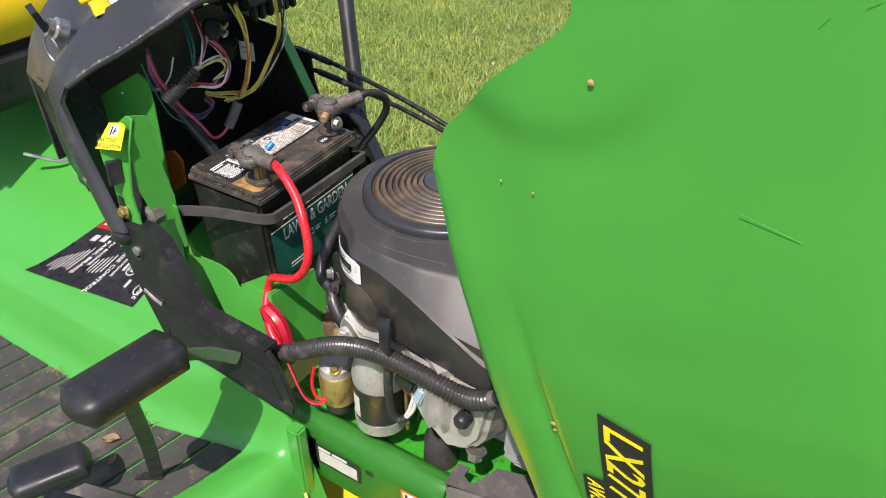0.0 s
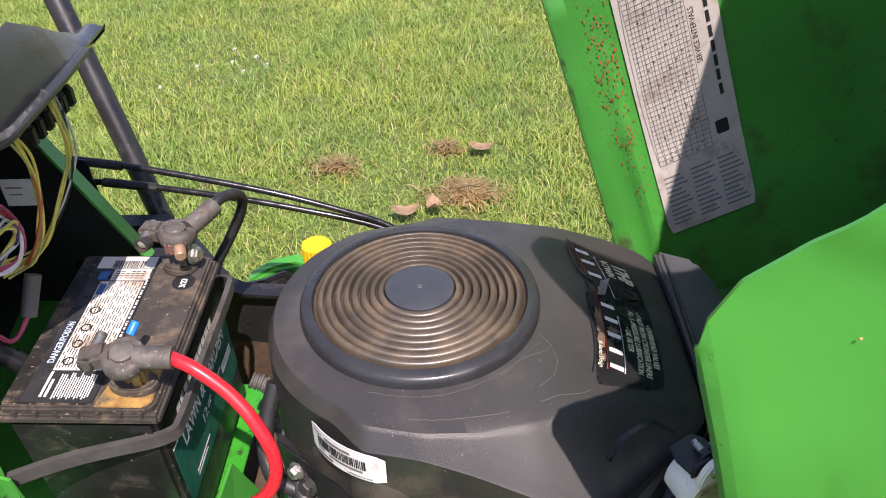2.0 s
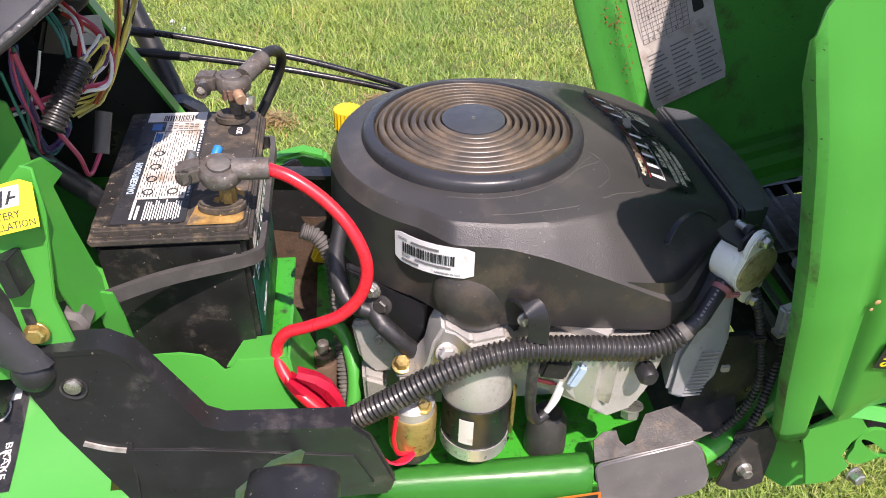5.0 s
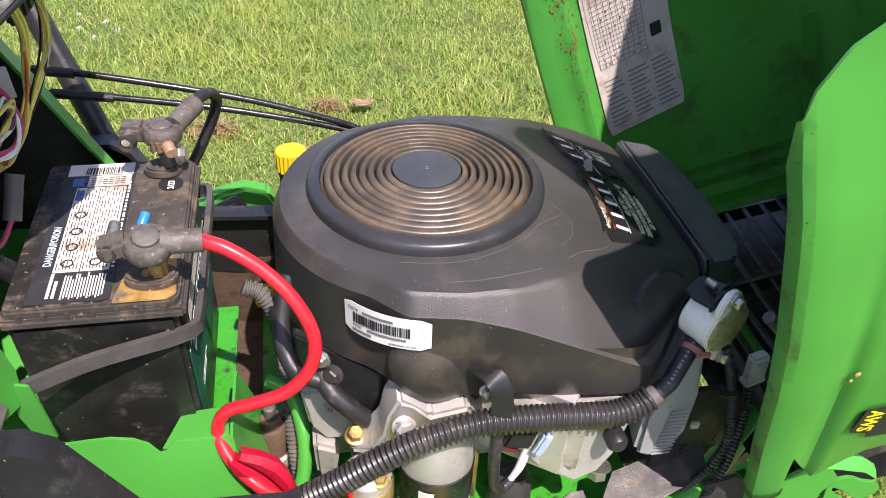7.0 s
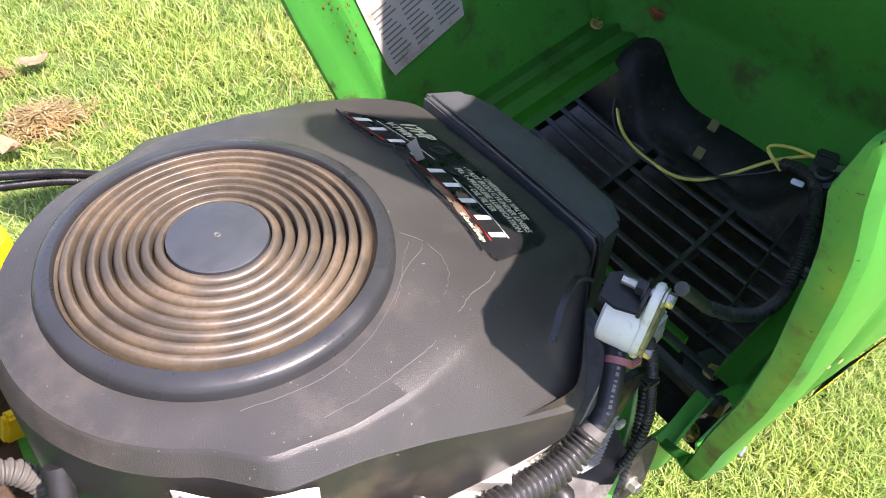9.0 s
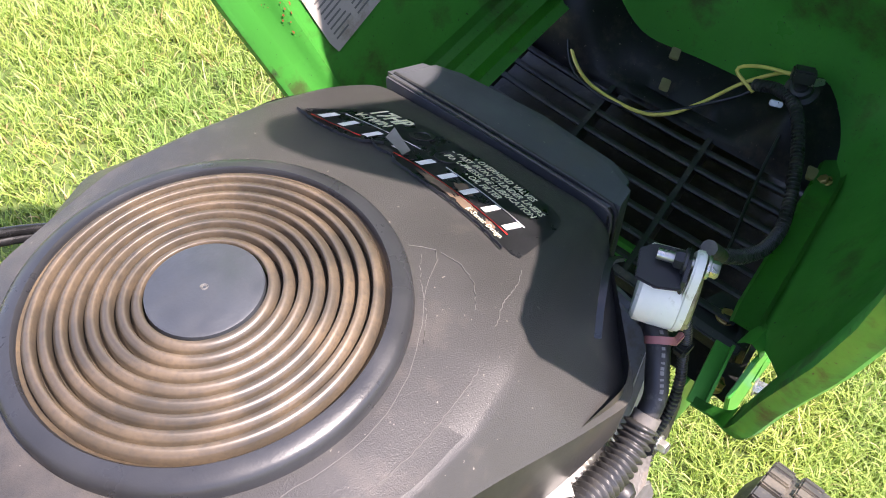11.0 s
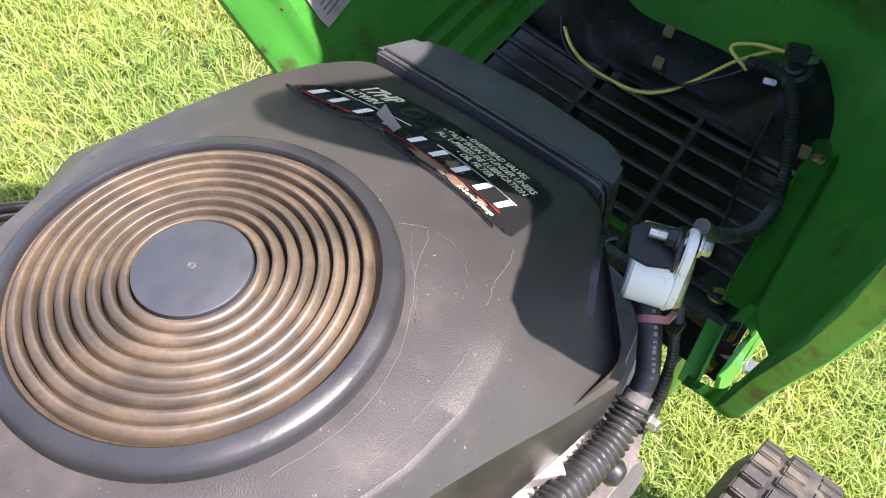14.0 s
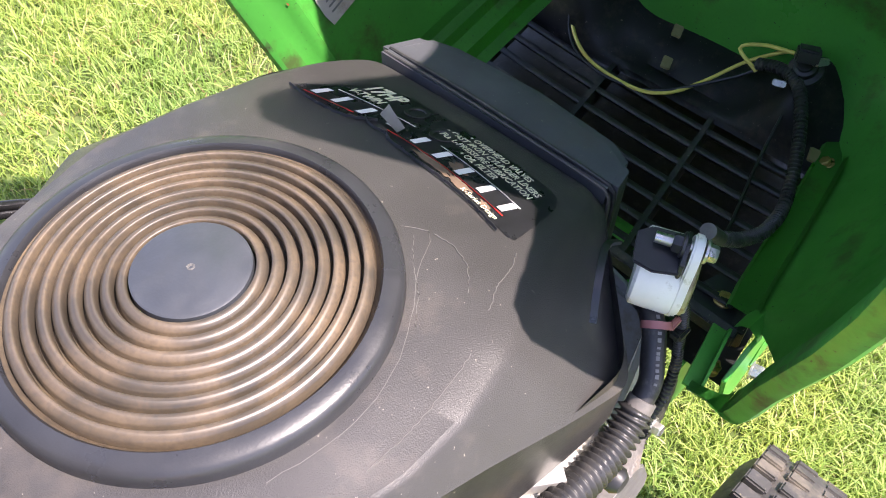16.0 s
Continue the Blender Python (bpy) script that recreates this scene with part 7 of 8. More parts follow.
part("side_skirt", prism([(-0.112, -0.082, 0.850), (-0.150, -0.070, 0.845), (-0.215, -0.048, 0.838), (-0.200, -0.040, 0.700), (-0.110, -0.075, 0.700)], (0.0, 0.004, 0), 0.001), BLACK, dash)
part("connector_block", box((0.010, 0.155, 0.916), (0.05, 0.09, 0.022), 0.004, (0, -15, 0)), BLACK_CLEAN, dash)
for k in range(6):
    part("connector_pin", box((0.034, 0.120 + 0.014 * k, 0.905), (0.010, 0.009, 0.018), 0.002), BLACK_CLEAN, dash)
part("switch_body", revolve([(0.012, 0), (0.012, 0.03), (0.009, 0.034)], (0.0, 0.075, 0.885), (0.5, -0.3, 0.4), 16), BLACK_CLEAN, dash)
part("switch_tip", revolve([(0.007, 0), (0.007, 0.010)], (0.016, 0.066, 0.900), (0.5, -0.3, 0.4), 12), STEEL, dash)
part("key_switch", revolve([(0.014, 0), (0.014, 0.012), (0.010, 0.014), (0.010, 0.020)], (-0.110, -0.045, 0.905), (-0.2, -0.8, 0.5), 20), STEEL, dash)
part("key", box((-0.122, -0.066, 0.925), (0.032, 0.008, 0.034), 0.004, (20, 10, -20)), BLACK_CLEAN, dash, "black key head")
part("key_ring", tube([(-0.118 + 0.013 * math.cos(a), -0.062, 0.888 + 0.016 * math.sin(a)) for a in (2 * math.pi * k / 18 for k in range(19))], 0.0012, 6), STEEL, dash)
KM = frame_of((-0.0275, -0.042, 0.9400), (0.35, 0.72, 0.20), (-0.42, 0.02, 0.90))
stem = loft([[KM @ Vector((p[0] * w, h, p[1] * d)) for p in rounded(-1, -1, 1, 1, 0.5)] for h, w, d in ((0.0, 0.0105, 0.0065), (0.004, 0.0110, 0.0065), (0.012, 0.0100, 0.0060), (0.017, 0.0115, 0.0065))], True, (True, True))
knob = part("choke_knob", stem, YELLOW, dash, "bright yellow pull knob", sharp=60)
part("knob_bar", loft([[KM @ Vector((p[0] * w, h, p[1] * d)) for p in rounded(-1, -1, 1, 1, 0.9)] for h, w, d in ((0.0165, 0.0155, 0.0070), (0.0180, 0.0175, 0.0085), (0.0225, 0.0178, 0.0085), (0.0245, 0.0160, 0.0070))], True, (True, True)), YELLOW, knob, sharp=60)
part("lever_boot", loft([[Vector((-0.165 + r * math.cos(a) + dx, 0.095 + r * math.sin(a), z)) for a in (2 * math.pi * k / 16 for k in range(16))] for r, z, dx in ((0.035, 0.89, 0), (0.022, 0.905, 0), (0.012, 0.925, -0.005), (0.010, 0.945, -0.012))], True, (True, True)), RUBBER, dash)
part("lever_knob", revolve([(0.010, 0), (0.016, 0.012), (0.014, 0.028), (0.004, 0.034)], (-0.178, 0.095, 0.94), (-0.3, 0, 1), 18), YELLOW, dash)

harness = thing("dash_wiring", (0.02, 0.08, 0.77), "tangle of coloured wires under the open dash", "wiring")
rw = random.Random(11)


def strand(c, pts, r=0.0014, jit=0.006, n=26):
    out = [tuple(v + rw.uniform(-jit, jit) for v in p) for p in pts]
    return part("wire_" + c, tube(out, r * 0.62, 7, n), WIRE[c], harness)


for k in range(5):
    strand("lime" if k == 2 else "yellow", [(0.040, 0.150, 0.926), (0.044, 0.150, 0.880), (0.030, 0.140 + 0.002 * k, 0.840), (0.006, 0.122 + 0.002 * k, 0.797), (-0.016, 0.104, 0.786 + 0.002 * k), (-0.032, 0.078, 0.799)], 0.0019, 0.0028, 34)
for k in range(4):
    strand("yellow" if k else "lime", [(0.048, 0.072 + 0.003 * k, 0.932), (0.048, 0.086, 0.905), (0.038, 0.098, 0.870), (0.026, 0.104, 0.830), (0.006, 0.104, 0.797), (-0.014, 0.095, 0.788)], 0.0019, 0.0026, 34)
for k in range(2):
    strand("orange", [(0.046, 0.079 + 0.003 * k, 0.932), (0.044, 0.090, 0.895), (0.036, 0.100, 0.860), (0.018, 0.101, 0.820), (0.002, 0.099, 0.795)], 0.0018, 0.0022)
for c in ("black", "black", "white", "black"):
    strand(c, [(0.036, 0.172, 0.918), (0.036, 0.164, 0.870), (0.022, 0.155, 0.830), (0.0, 0.140, 0.790)], 0.0016, 0.004)
for c in ("white", "white", "pink", "red"):
    strand(c, [(-0.070, -0.020, 0.831), (-0.020, 0.000, 0.838), (0.020, 0.022, 0.843), (0.032, 0.050, 0.838), (0.036, 0.066, 0.852), (0.026, 0.066, 0.874), (0.010, 0.056, 0.892)], 0.0023, 0.003, 36)
for c in ("yellow", "yellow", "lime", "purple", "purple", "white"):
    strand(c, [(0.026, 0.020, 0.864), (0.034, 0.036, 0.872), (0.036, 0.056, 0.868), (0.030, 0.064, 0.850), (0.020, 0.050, 0.838)], 0.0020, 0.0035)
for c in ("red", "white", "pink", "red", "white"):
    strand(c, [(-0.004, 0.060, 0.918), (0.014, 0.052, 0.900), (0.026, 0.042, 0.886), (0.028, 0.026, 0.866)], 0.0020, 0.003)
for k in range(3):
    strand("teal", [(-0.006, 0.045, 0.914), (0.014, 0.033, 0.886), (0.018, 0.025, 0.862)], 0.0019, 0.0025)
for c in ("navy", "purple", "pink", "purple", "navy", "teal", "purple"):
    strand(c, [(0.002, -0.020, 0.897), (-0.002, -0.016, 0.865), (-0.008, 0.000, 0.828), (-0.018, 0.025, 0.797), (-0.022, 0.056, 0.778), (-0.011, 0.069, 0.791), (-0.013, 0.061, 0.803)], 0.0019, 0.0032, 36)
strand("pink", [(0.003, -0.022, 0.892), (0.004, -0.015, 0.862), (0.004, 0.006, 0.820), (0.004, 0.030, 0.785), (0.000, 0.048, 0.758), (0.000, 0.062, 0.753), (0.005, 0.075, 0.763)], 0.0032, 0.0, 40)
strand("teal", [(-0.006, -0.026, 0.880), (-0.010, -0.018, 0.845), (-0.012, 0.000, 0.806), (-0.010, 0.020, 0.785)], 0.0018, 0.002)
strand("white", [(0.006, 0.010, 0.880), (0.000, 0.006, 0.858), (-0.008, -0.002, 0.842)], 0.0018, 0.001)
part("conduit", ribbed([(0.008, -0.014, 0.832), (0.016, 0.000, 0.846), (0.028, 0.021, 0.866)], 0.0092, 0.0042, 0.0016), CONDUIT, harness, "black corrugated conduit piece")
part("fuse_holder", tube([(0.005, 0.074, 0.762), (0.007, 0.082, 0.774), (0.010, 0.093, 0.791)], 0.0068, 10), STRAP, harness, "dusty grey fuse holder sleeve")
part("relay", box((-0.022, 0.118, 0.852), (0.022, 0.026, 0.030), 0.003, (10, 20, 30)), BLACK_CLEAN, harness)
for dz in (0.0, -0.011):
    part("terminal", revolve([(0.0048, 0), (0.0052, 0.003), (0.0030, 0.009), (0.0002, 0.010)], (-0.008 + 0.2 * dz, 0.108, 0.889 + dz), (0.5, -0.8, -0.3), 14), STEEL, harness, "bright metal wire terminal")
tagm = frame_of((-0.013, 0.131, 0.834), (0.98, -0.12, 0.10), (-0.08, 0.10, 0.98))
tag = part("tag", card(tagm, 0, 0, 0.030, 0.024, 0.001, 0.0006), PAPER, harness, "white paper tag")
part("tag_print", bars(tagm, [(0.004, 0.016, 0.016, 0.0012), (0.006, 0.010, 0.012, 0.0010)], lift=0.0009), INKGREY, tag)
part("strut", tube([(-0.062, 0.020, 0.830), (0.0, 0.045, 0.740), (0.04, 0.06, 0.66)], 0.0085, 12), BLACK_CLEAN, harness, "black steering strut")

# black lower cowling arm, near and far
ARM = [(-0.041, 0.690), (-0.030, 0.698), (0.030, 0.699), (0.044, 0.689), (0.086, 0.611), (0.101, 0.602), (0.206, 0.595), (0.220, 0.580), (0.240, 0.520), (0.234, 0.500), (0.178, 0.500), (0.090, 0.512), (0.015, 0.512), (-0.022, 0.612)]


def cowling(y, sgn, name):
    t = thing("side_cowling", (0.1, y, 0.50), "scuffed black plastic lower side cowling", "side cowling")
    p = part("panel", prism([(x, y, z) for x, z in ARM], (0, 0.007 * sgn, 0), 0.0028), BLACK, t)
    top_edge = [(-0.030, 0.697), (0.030, 0.698), (0.046, 0.687), (0.086, 0.609), (0.102, 0.600), (0.204, 0.594)]
    part("rim", strip([(x, y + 0.010 * sgn, z) for x, z in top_edge], (0, 1, 0), 0.022, 0.005), BLACK, t)
    part("recess", prism([(0.020, y - 0.0016 * sgn, 0.590), (0.085, y - 0.0016 * sgn, 0.582), (0.205, y - 0.0016 * sgn, 0.560), (0.222, y - 0.0016 * sgn, 0.520), (0.10, y - 0.0016 * sgn, 0.530), (0.030, y - 0.0016 * sgn, 0.530)], (0, 0.0035 * sgn, 0), 0.0012), BLACK_CLEAN, t)
    part("seam", prism([(0.028, y - 0.0012 * sgn, 0.596), (0.030, y - 0.0012 * sgn, 0.596), (0.022, y - 0.0012 * sgn, 0.516), (0.020, y - 0.0012 * sgn, 0.516)], (0, 0.003 * sgn, 0)), RUBBER, t)
    part("screw_well", revolve([(0.0105, 0.0), (0.0100, 0.0015), (0.0085, 0.0010), (0.0080, -0.002), (0.0002, -0.002)], (0.002, y, 0.662), (0, -sgn, 0.12), 22, caps=(False, False)), RUBBER, t)
    part("screw", revolve([(0.0068, 0.0), (0.0062, 0.003), (0.003, 0.0042)], (0.002, y, 0.664), (0, -sgn, 0.12), 18), STEEL, t)
    part("boss", revolve([(0.016, -0.004), (0.0155, 0.002), (0.011, 0.008), (0.004, 0.011)], (-0.022, y, 0.680), (0, -sgn, 0.25), 22), BLACK, t, "rounded black boss")
    part("scuff", strip([(-0.006, y - 0.0010 * sgn, 0.600), (0.010, y - 0.0010 * sgn, 0.592), (0.024, y - 0.0010 * sgn, 0.588)], (0, 0, 1), 0.005, 0.0016, 6), surface("pale_scuff_" + name, (0.34, 0.32, 0.29), 0.6, 0, 0.4, 90), p)
    return t


cowling(-0.099, 1, "near")
cowling(0.312, -1, "far")

# ---- footrest, mat and pedals ----
def deck_z(x, y):
    """Height of the moulded green footrest: flat tread, then a rounded rise to the middle tunnel."""
    def ss(a, b, t):
        t = min(1.0, max(0.0, (t - a) / (b - a)))
        return t * t * (3 - 2 * t)
    z = 0.392 + 0.098 * ss(-0.150, -0.098, y - 0.24 * max(0.0, x + 0.026)) + 0.10 * ss(-0.12, 0.10, y)
    z += 0.055 * ss(0.05, 0.22, y)
    z += 0.016 * ss(0.004, 0.045, x - 0.146 - 0.333 * (y + 0.108))
    z -= 0.14 * ss(0.205, 0.262, x + 0.25 * max(0.0, -0.13 - y))
    z -= 0.10 * ss(-0.47, -0.53, y) if y < -0.47 else 0
    return z


rings = []
xs = [-0.75 + 1.012 * i / 70 for i in range(71)]
ys = [-0.50 + 0.80 * j / 60 for j in range(61)]
fd = loft([[Vector((x, y, deck_z(x, y))) for y in ys] for x in xs], closed=False)
kill = [f for f in fd.faces if f.calc_center_median().x > -0.012 and f.calc_center_median().y > -0.078]
bmesh.ops.delete(fd, geom=kill, context="FACES")
bmesh.ops.solidify(fd, geom=fd.faces[:], thickness=0.004)
foot = thing("footrest", (-0.1, -0.2, 0.30), "glossy green moulded footrest deck with dried grass bits", "footrest")
part("deck", fd, GREEN, foot, sharp=70)
mat_ = thing("floor_mat", (-0.05, -0.25, 0.39), "worn black rubber floor mat with grooved planks", "mat")
part("sheet", prism([(-0.40, -0.46, 0.3925), (0.075, -0.46, 0.3925), (0.158, -0.118, 0.3925), (0.142, -0.102, 0.3925), (-0.016, -0.146, 0.3925), (-0.40, -0.158, 0.3925)], (0, 0, 0.003), 0.001), RUBBER, mat_, "dark rubber backing between the planks")
for k in range(11):
    x0 = -0.360 + 0.0460 * k
    far = [-0.155 + 0.24 * max(0.0, x + 0.02) for x in (x0, x0 + 0.042)]
    pts = [(x0 - 0.052, -0.455, 0.3945), (x0 - 0.010, -0.455, 0.3945), (x0 + 0.042, far[1], 0.3945), (x0, far[0], 0.3945)]
    part("plank", prism(pts, (0, 0, 0.005), 0.0014), RUBBERGREY, mat_)


def pedal(a, b, w, t, arm_to, label):
    p = thing("foot_pedal", (a[0], a[1], arm_to[2]), label, "pedal", "foot pedals")
    va, vb = Vector(a), Vector(b)
    d = (vb - va).normalized()
    s = Vector((0, 0, 1)).cross(d).normalized()
    n = d.cross(s)
    rings = []
    for i in range(13):
        q = i / 12
        k = min(1.0, math.sin(math.pi * min(1, max(0, q))) * 3.2 + 0.42) if i in (0, 12) else min(1.0, 0.75 + 0.25 * math.sin(math.pi * q) * 4)
        rings.append([va.lerp(vb, q) + s * (w / 2 * k * (abs(math.cos(an)) ** 0.5) * (1 if math.cos(an) > 0 else -1)) + n * (t / 2 * k * (abs(math.sin(an)) ** 0.6) * (1 if math.sin(an) > 0 else -1)) for an in (2 * math.pi * m / 24 for m in range(24))])
    part("pad", loft(rings, True, (True, True)), BLACK, p, "smooth worn black rubber pad", sharp=60)
    mid = va.lerp(vb, 0.45) - n * (t * 0.55)
    part("pad_plate", strip([va.lerp(vb, 0.15) - n * t * 0.52, va.lerp(vb, 0.85) - n * t * 0.52], s, w * 0.5, 0.006), DARKMETAL, p)
    part("arm", strip([mid, mid.lerp(Vector(arm_to), 0.5) + Vector((0.006, 0, 0.004)), Vector(arm_to)], (0.6, 0.8, 0), 0.016, 0.007, 10), DARKMETAL, p, "black steel pedal arm")
    return p


pedal((0.156, -0.311, 0.654), (0.168, -0.182, 0.652), 0.062, 0.036, (0.078, -0.205, 0.395), "black rubber foot pedal standing over the mat")
pedal((-0.002, -0.340, 0.462), (0.042, -0.258, 0.466), 0.050, 0.028, (0.110, -0.240, 0.392), "smaller black rubber reverse pedal low over the mat")
part("pedal_slot", prism([(0.056, -0.216, 0.4005), (0.084, -0.198, 0.4005), (0.091, -0.208, 0.4005), (0.062, -0.227, 0.4005)], (0, 0, 0.0012)), RUBBER, mat_, "dark slot for the pedal arm")
solo("pedal_link", strip([(0.118, -0.160, 0.594), (0.140, -0.126, 0.582), (0.160, -0.104, 0.566)], (0, 0, 1), 0.016, 0.005), LINK, "dull dark green steel pedal link bar", "link")

# dry clippings caught along the mat's edge, and two dead leaves on it
clip = bmesh.new()
cr = random.Random(5)
for cx, cy, count in ((-0.135, -0.156, 26), (-0.090, -0.152, 12), (-0.030, -0.148, 16), (0.010, -0.165, 8), (-0.200, -0.162, 10)):
    for _ in range(count):
        x, y, a = cx + cr.gauss(0, 0.012), cy + cr.gauss(0, 0.006), cr.uniform(0, 6.28)
        n = cr.uniform(0.005, 0.014)
        z = max(0.4005, deck_z(x, y) + 0.0045)
        strip([(x, y, z), (x + n * math.cos(a) * 0.5, y + n * math.sin(a) * 0.5, z + cr.uniform(0.002, 0.007)), (x + n * math.cos(a), y + n * math.sin(a), z + cr.uniform(0.0, 0.006))], (0, 0, 1), 0.0009, 0.0004, 4, bm=clip)
solo("dry_clippings", clip, surface("dry_grass", (0.34, 0.24, 0.11), 0.8, 0, 0.35, 120), "brown dry grass clippings along the mat's edge", "clippings", kind="stuff")
for x, y, w, a in ((-0.020, -0.200, 0.013, 0.5), (0.012, -0.222, 0.008, 2.0)):
    rings = []
    for k in range(7):
        q = -1 + k / 3
        h = w * 0.55 * max(0.05, 1 - q * q) ** 0.7
        rings.append([Vector((x + q * w * math.cos(a) - j * h * math.sin(a), y + q * w * math.sin(a) + j * h * math.cos(a), 0.4020 + 0.0030 * abs(j) + 0.0015 * math.sin(3 * q + j))) for j in (-1, -0.5, 0, 0.5, 1)])
    leaf = loft(rings, closed=False)
    bmesh.ops.solidify(leaf, geom=leaf.faces[:], thickness=0.0005)
    solo("dead_leaf", leaf, surface("dead_leaf", (0.42, 0.30, 0.17), 0.7, 0, 0.3, 90), "small curled pale brown dead leaf on the mat", "leaf")

# instruction decal on the footrest
def on_deck(a, b, lift):
    """a along the tractor, b across, from the decal's lower front corner."""
    x, y = -0.099 - 1.06 * a + b * (0.14 + 3.0 * a), -0.070 - 0.11 * a + 1.05 * b
    return Vector((x, y, deck_z(x, y) + lift + 0.0046))


def deck_card(a0, b0, a1, b1, lift, n=6):
    ring_a = []
    for i in range(n + 1):
        a = a0 + (a1 - a0) * i / n
        ring_a.append([on_deck(a, b0 + (b1 - b0) * j / n, lift) for j in range(n + 1)])
    bm = loft(ring_a, closed=False)
    bmesh.ops.solidify(bm, geom=bm.faces[:], thickness=0.0005)
    return bm


fdec = thing("instruction_decal", (-0.2, 0.0, 0.50), "black instruction decal with white pictograms on the footrest", "decal")
part("sheet", deck_card(0.0, 0.0, 0.215, 0.132, 0.0012, 12), DECALBLACK, fdec)
part("border", deck_card(0.128, 0.088, 0.212, 0.130, 0.0020), REDINK, fdec, "red-edged warning panel")
part("panel", deck_card(0.137, 0.094, 0.203, 0.124, 0.0026), PAPER, fdec)
for a, b, w, h in ((0.146, 0.098, 0.018, 0.005), (0.158, 0.102, 0.006, 0.014), (0.170, 0.106, 0.020, 0.004), (0.176, 0.099, 0.005, 0.018), (0.190, 0.112, 0.008, 0.006)):
    part("picture", deck_card(a, b, a + w, b + h, 0.0032, 2), INK, fdec)
part("border", deck_card(0.085, 0.088, 0.120, 0.093, 0.0020, 3), ORANGE, fdec, "orange edge line")


def deck_words(s, size, a, b):
    """Print that follows the moulded deck."""
    bm = lettering(s, size, Matrix())
    for v in bm.verts:
        q = on_deck(a - v.co.y, b + v.co.x * -1.0, 0.0026 + v.co.z)
        v.co = q
    return bm


for s, size, a, b in (("PARK BRAKE", 0.010, 0.150, 0.074), ("CRUISE CONTROL", 0.010, 0.094, 0.080), ("TO ENGAGE", 0.007, 0.137, 0.074), ("TO DISENGAGE", 0.007, 0.080, 0.078), ("BRAKE", 0.009, 0.012, 0.036), ("FWD", 0.008, 0.060, 0.060), ("REV", 0.008, 0.030, 0.060)):
    part("print", deck_words(s, size, a, b), WHITEINK, fdec)
pict = bmesh.new()
small = random.Random(12)
for k in range(7):
    a0 = 0.158 + 0.0062 * k
    join(pict, deck_card(a0, 0.012 + small.uniform(0, 0.016), a0 + 0.0022, 0.060 - 0.004 * k, 0.0024, 2))
for k in range(5):
    a0 = 0.101 + 0.0062 * k
    join(pict, deck_card(a0, 0.014 + small.uniform(0, 0.02), a0 + 0.0022, 0.058 - 0.003 * k, 0.0024, 2))
tagged(part("fine_print", pict, WHITEINK, fdec), kind="stuff")


def deck_ring(a, b, ra, rb, w):
    """A drawn oval outline on the deck."""
    rings = []
    for k in range(21):
        t = 2 * math.pi * k / 20
        rings.append([on_deck(a + (ra + q) * math.cos(t), b + (rb + q) * math.sin(t), 0.0030) for q in (0.0, w)])
    bm = loft(rings, closed=False)
    bmesh.ops.solidify(bm, geom=bm.faces[:], thickness=0.0004)
    return bm


for a, b, ra, rb in ((0.112, 0.076, 0.010, 0.005), (0.088, 0.078, 0.010, 0.005), (0.050, 0.044, 0.009, 0.007), (0.026, 0.060, 0.009, 0.007), (0.012, 0.022, 0.006, 0.006)):
    part("pictogram", deck_ring(a, b, ra, rb, 0.0018), WHITEINK, fdec)
for a, b, w, h in ((0.176, 0.068, 0.013, 0.010), (0.156, 0.070, 0.013, 0.010), (0.047, 0.041, 0.006, 0.006), (0.023, 0.057, 0.006, 0.006), (0.064, 0.040, 0.005, 0.012), (0.036, 0.020, 0.005, 0.012), (0.008, 0.066, 0.012, 0.018), (0.108, 0.0745, 0.008, 0.003), (0.084, 0.0765, 0.008, 0.003)):
    part("pictogram", deck_card(a, b, a + w, b + h, 0.0024, 2), WHITEINK, fdec)
dial = thing("height_dial", (-0.40, 0.14, 0.55), "black cutting height dial with white marks", "dial")
part("knob", revolve([(0.030, 0), (0.030, 0.010), (0.024, 0.014), (0.022, 0.030), (0.018, 0.033)], (-0.335, 0.075, deck_z(-0.335, 0.075)), (0.1, -0.5, 0.85), 28), BLACK_CLEAN, dial)
DMX = frame_of(Vector((-0.335, 0.075, deck_z(-0.335, 0.075))) + Vector((0.1, -0.5, 0.85)).normalized() * 0.0335, (1, 0, -0.1), (0, 0.85, 0.5))
part("marks", bars(DMX, [(-0.012, -0.008, 0.010, 0.003), (-0.004, -0.002, 0.014, 0.003), (0.0, 0.006, 0.010, 0.003)]), WHITEINK, dial)

# seat
seat = thing("operator_chair", (-0.72, 0.12, 0.55), "bright yellow vinyl tractor seat, black base filling the shade below", "chair")
cu = bmesh.new()
rings = []
for i in range(11):
    t = i / 10
    x = -0.47 - 0.42 * t
    rr = 0.085
    rings.append([Vector((x, 0.16 + 0.25 * (abs(math.cos(a)) ** 0.45) * (1 if math.cos(a) > 0 else -1) * (0.90 if i in (0, 10) else 1.0), 0.832 + rr * (abs(math.sin(a)) ** 0.6) * (1 if math.sin(a) > 0 else -1) * (0.75 if i in (0, 10) else 1))) for a in (2 * math.pi * k / 36 for k in range(36))])
part("cushion", loft(rings, True, (True, True)), YELLOW_SEAT, seat, sharp=70)
# Black base box, widened to cover the dark shade under the seat.
part("base", box((-0.65, 0.13, 0.735), (0.40, 0.48, 0.10), 0.02), BLACK, seat)
part("spring_wire", tube([(-0.44, 0.02, 0.62), (-0.40, 0.06, 0.60), (-0.39, 0.10, 0.605)], 0.003, 8, 10), STEEL, seat)

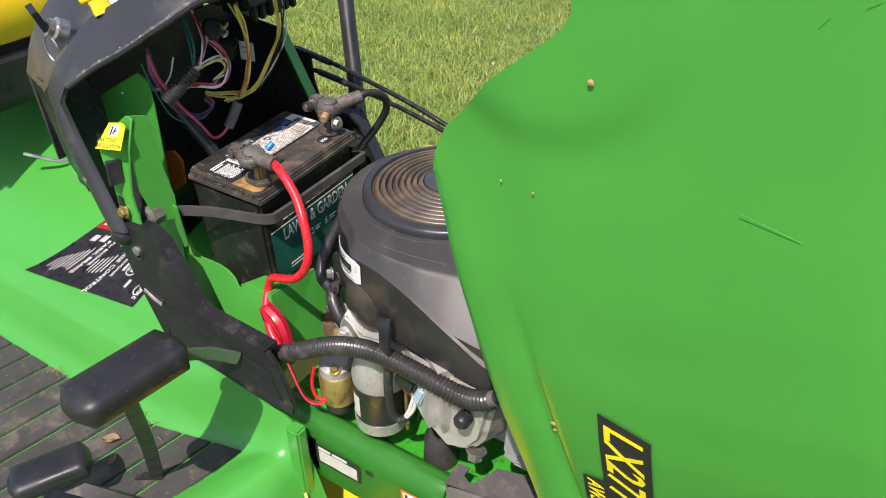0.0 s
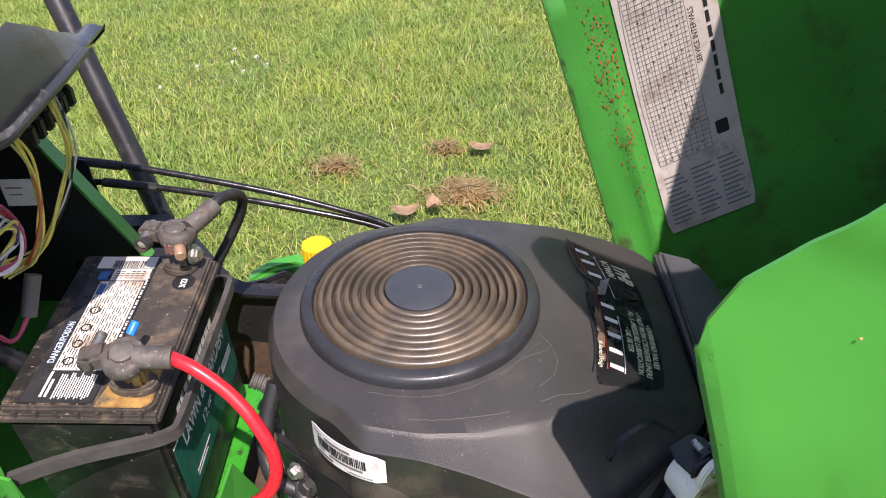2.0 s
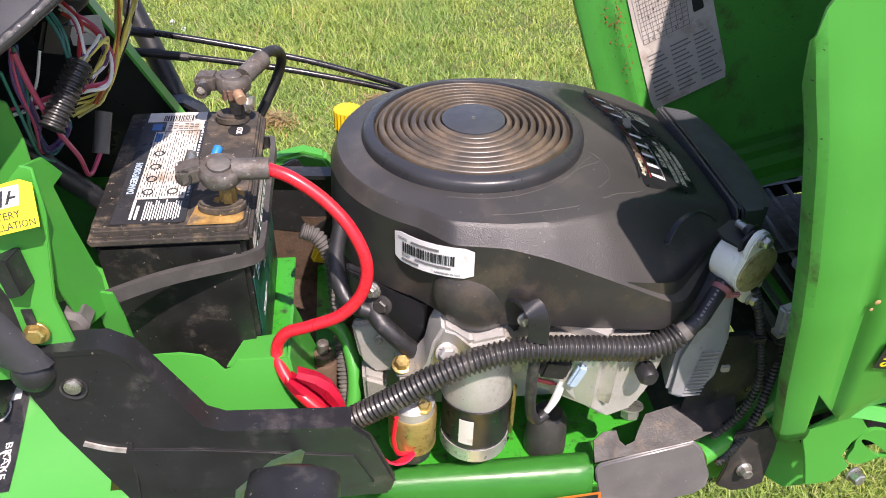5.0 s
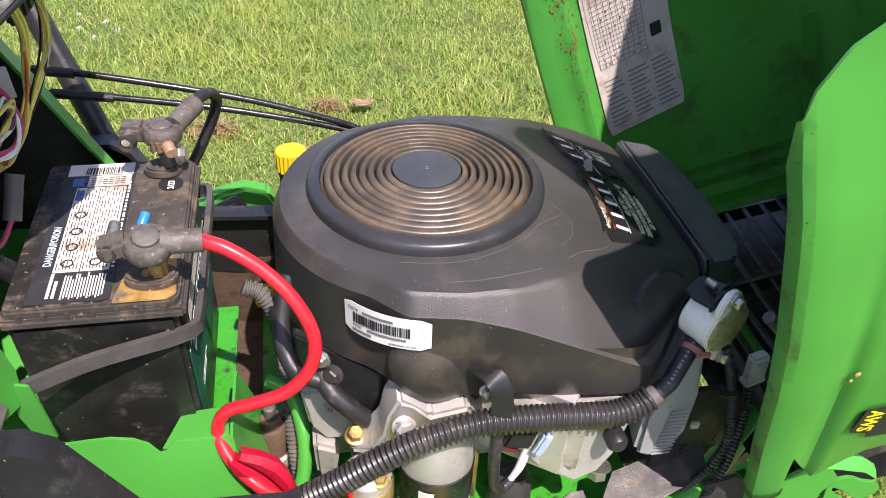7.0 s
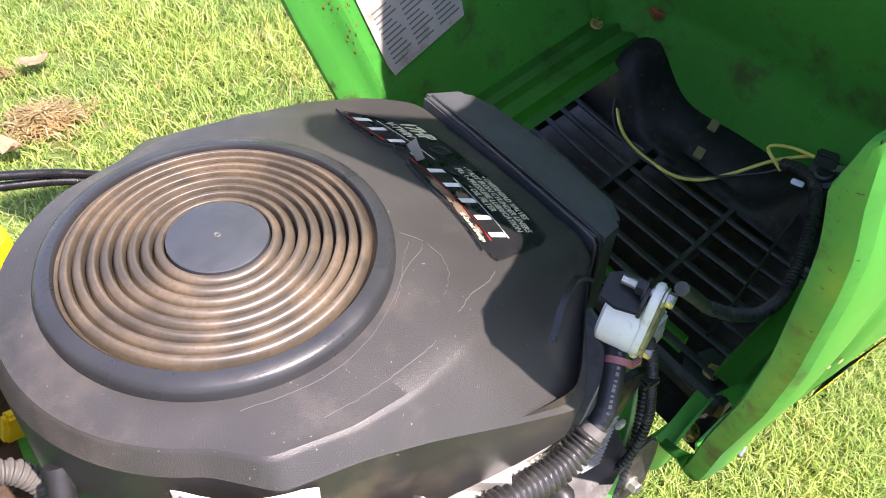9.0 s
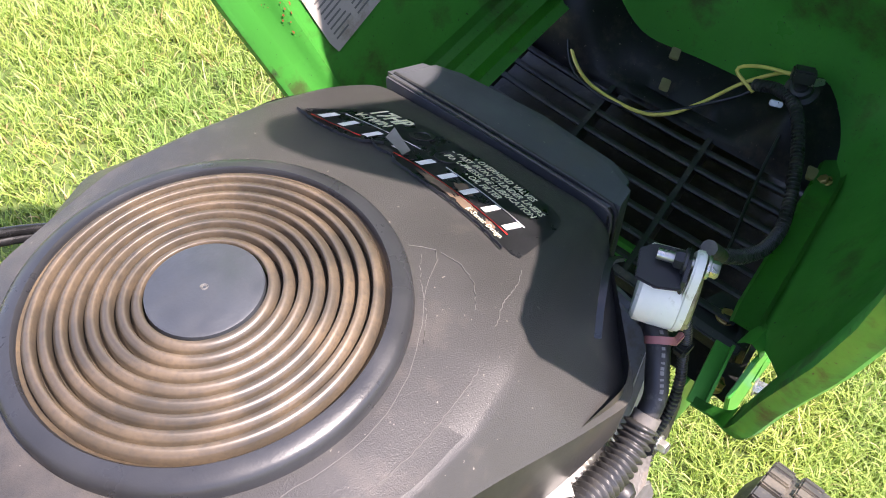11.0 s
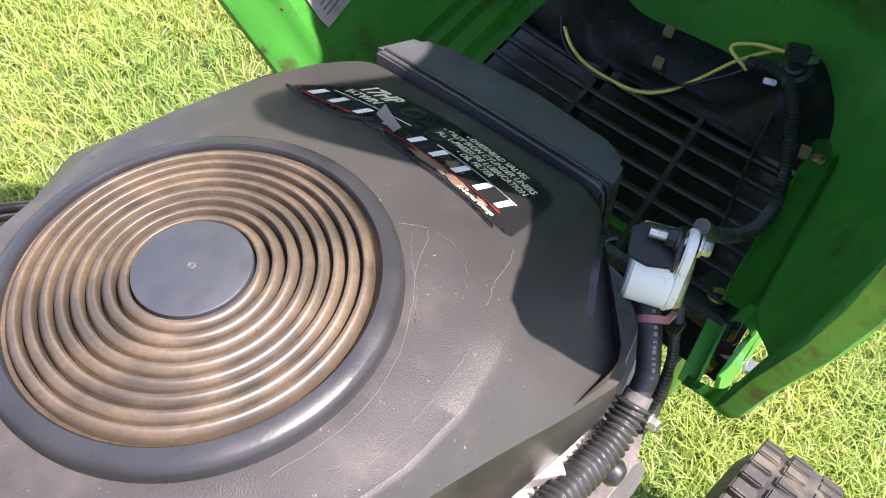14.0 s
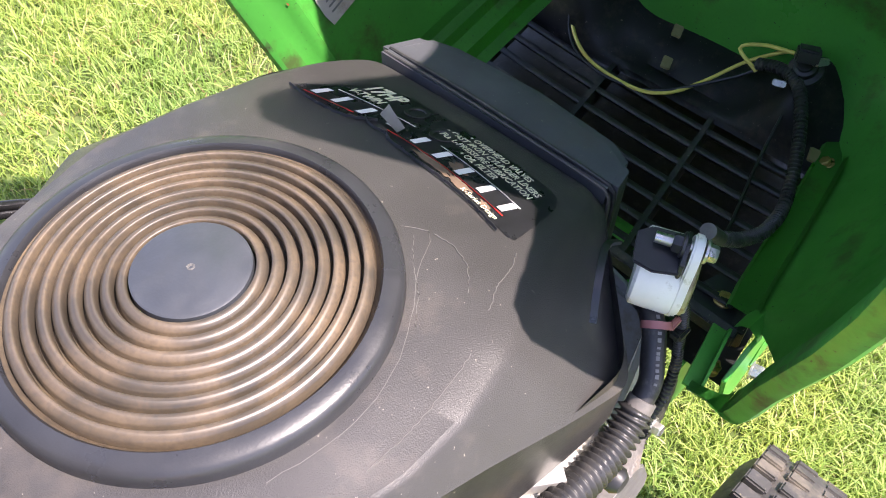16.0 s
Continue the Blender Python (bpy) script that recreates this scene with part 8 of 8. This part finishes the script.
# ---- far side ----
solo("lift_lever", tube([(-0.120, 0.468, 1.005), (-0.048, 0.395, 0.836), (0.028, 0.318, 0.658), (0.060, 0.285, 0.58)], 0.0125, 16, 20), BLACK, "worn black steel tube rising beyond the dash", "lever")
cab = thing("control_cable", (0.1, 0.27, 0.70), "thin glossy black control cable running forward to the engine", "cable", "control cables")
part("sheath", tube([(-0.075, 0.262, 0.800), (-0.044, 0.270, 0.798), (0.035, 0.270, 0.787), (0.160, 0.270, 0.759), (0.240, 0.270, 0.734), (0.285, 0.270, 0.716), (0.330, 0.262, 0.692)], 0.0034, 10, 50), CABLE, cab)
part("end_tube", tube([(-0.044, 0.270, 0.798), (0.020, 0.270, 0.789)], 0.0048, 9), RUBBER, cab)
cab2 = thing("control_cable", (0.1, 0.27, 0.68), "thin glossy black control cable running forward to the engine", "cable", "control cables")
part("sheath", tube([(-0.060, 0.262, 0.768), (-0.005, 0.270, 0.770), (0.119, 0.270, 0.752), (0.200, 0.270, 0.735), (0.275, 0.270, 0.714), (0.325, 0.262, 0.690)], 0.0034, 10, 50), CABLE, cab2)
part("end_tube", tube([(-0.005, 0.270, 0.770), (0.050, 0.270, 0.763)], 0.0048, 9), RUBBER, cab2)
gb2 = thing("cable_guide", (-0.02, 0.26, 0.66), "black plastic cable guide beside the dash", "cable guide")
part("plate", prism([(-0.080, 0.262, 0.806), (-0.012, 0.262, 0.800), (-0.010, 0.262, 0.760), (0.010, 0.262, 0.690), (0.012, 0.262, 0.64), (-0.085, 0.262, 0.64)], (0, 0.004, 0), 0.001), BLACK_CLEAN, gb2)
part("far_block", box((0.045, 0.245, 0.665), (0.07, 0.05, 0.06), 0.012), RUBBER, gb2)
farrail = thing("far_fender", (0.14, 0.36, 0.52), "green fender edge with a black insert on the far side", "fender")
part("fender", prism([(0.085, 0.362, 0.560), (0.118, 0.366, 0.580), (0.150, 0.368, 0.587), (0.178, 0.368, 0.578), (0.190, 0.368, 0.555), (0.085, 0.362, 0.550)], (0, 0.02, 0.004), 0.004), GREEN, farrail, "green fender edge")
part("insert", prism([(0.060, 0.354, 0.540), (0.081, 0.354, 0.563), (0.113, 0.354, 0.571), (0.136, 0.354, 0.583), (0.143, 0.354, 0.5845), (0.153, 0.354, 0.565), (0.165, 0.354, 0.540)], (0, 0.008, 0.0), 0.002), BLACK_CLEAN, farrail, "black framed insert")
part("insert_panel", prism([(0.090, 0.3525, 0.553), (0.115, 0.3525, 0.566), (0.137, 0.3525, 0.577), (0.146, 0.3525, 0.562), (0.150, 0.3525, 0.545)], (0, 0.002, 0.0), 0.0008), GRILLE, farrail, "dusty grey insert panel")
mow = thing("mower_deck", (0.2, 0.2, 0.14), "yellow painted mower deck under the tractor", "mower deck")
part("shell", prism([(x, y, 0.20) for x, y in rounded(-0.55, -0.30, 0.42, 0.62, 0.20, 6)], (0, 0, 0.05), 0.02), YELLOW, mow)
crust = box((0.155, 0.318, 0.468), (0.200, 0.024, 0.134), 0.006)
join(crust, box((0.155, 0.200, 0.415), (0.200, 0.230, 0.030), 0.008))
bmesh.ops.subdivide_edges(crust, edges=crust.edges[:], cuts=5, use_grid_fill=True)
for vert in crust.verts:
    vert.co += Vector(noise.noise_vector(vert.co * 45)) * 0.005 + Vector(noise.noise_vector(vert.co * 160)) * 0.002
part("soil_crust", crust, GRIME, mow, "brown crust of soil and clippings")
part("yellow_tab", box((0.175, 0.249, 0.515), (0.030, 0.012, 0.030), 0.003, (0, 20, 15)), YELLOW, mow)
solo("tie_cord", tube([(0.236, -0.102, 0.36), (0.250, -0.108, 0.345), (0.275, -0.110, 0.352), (0.300, -0.104, 0.340), (0.330, -0.11, 0.30)], 0.0022, 7, 20), WIRE["yellow"], "yellow cord tied round the frame below the footrest", "cord")
solo("frame_post", box((0.225, -0.090, 0.41), (0.022, 0.018, 0.12), 0.003), GREEN, "green frame upright below the cowling", "post")
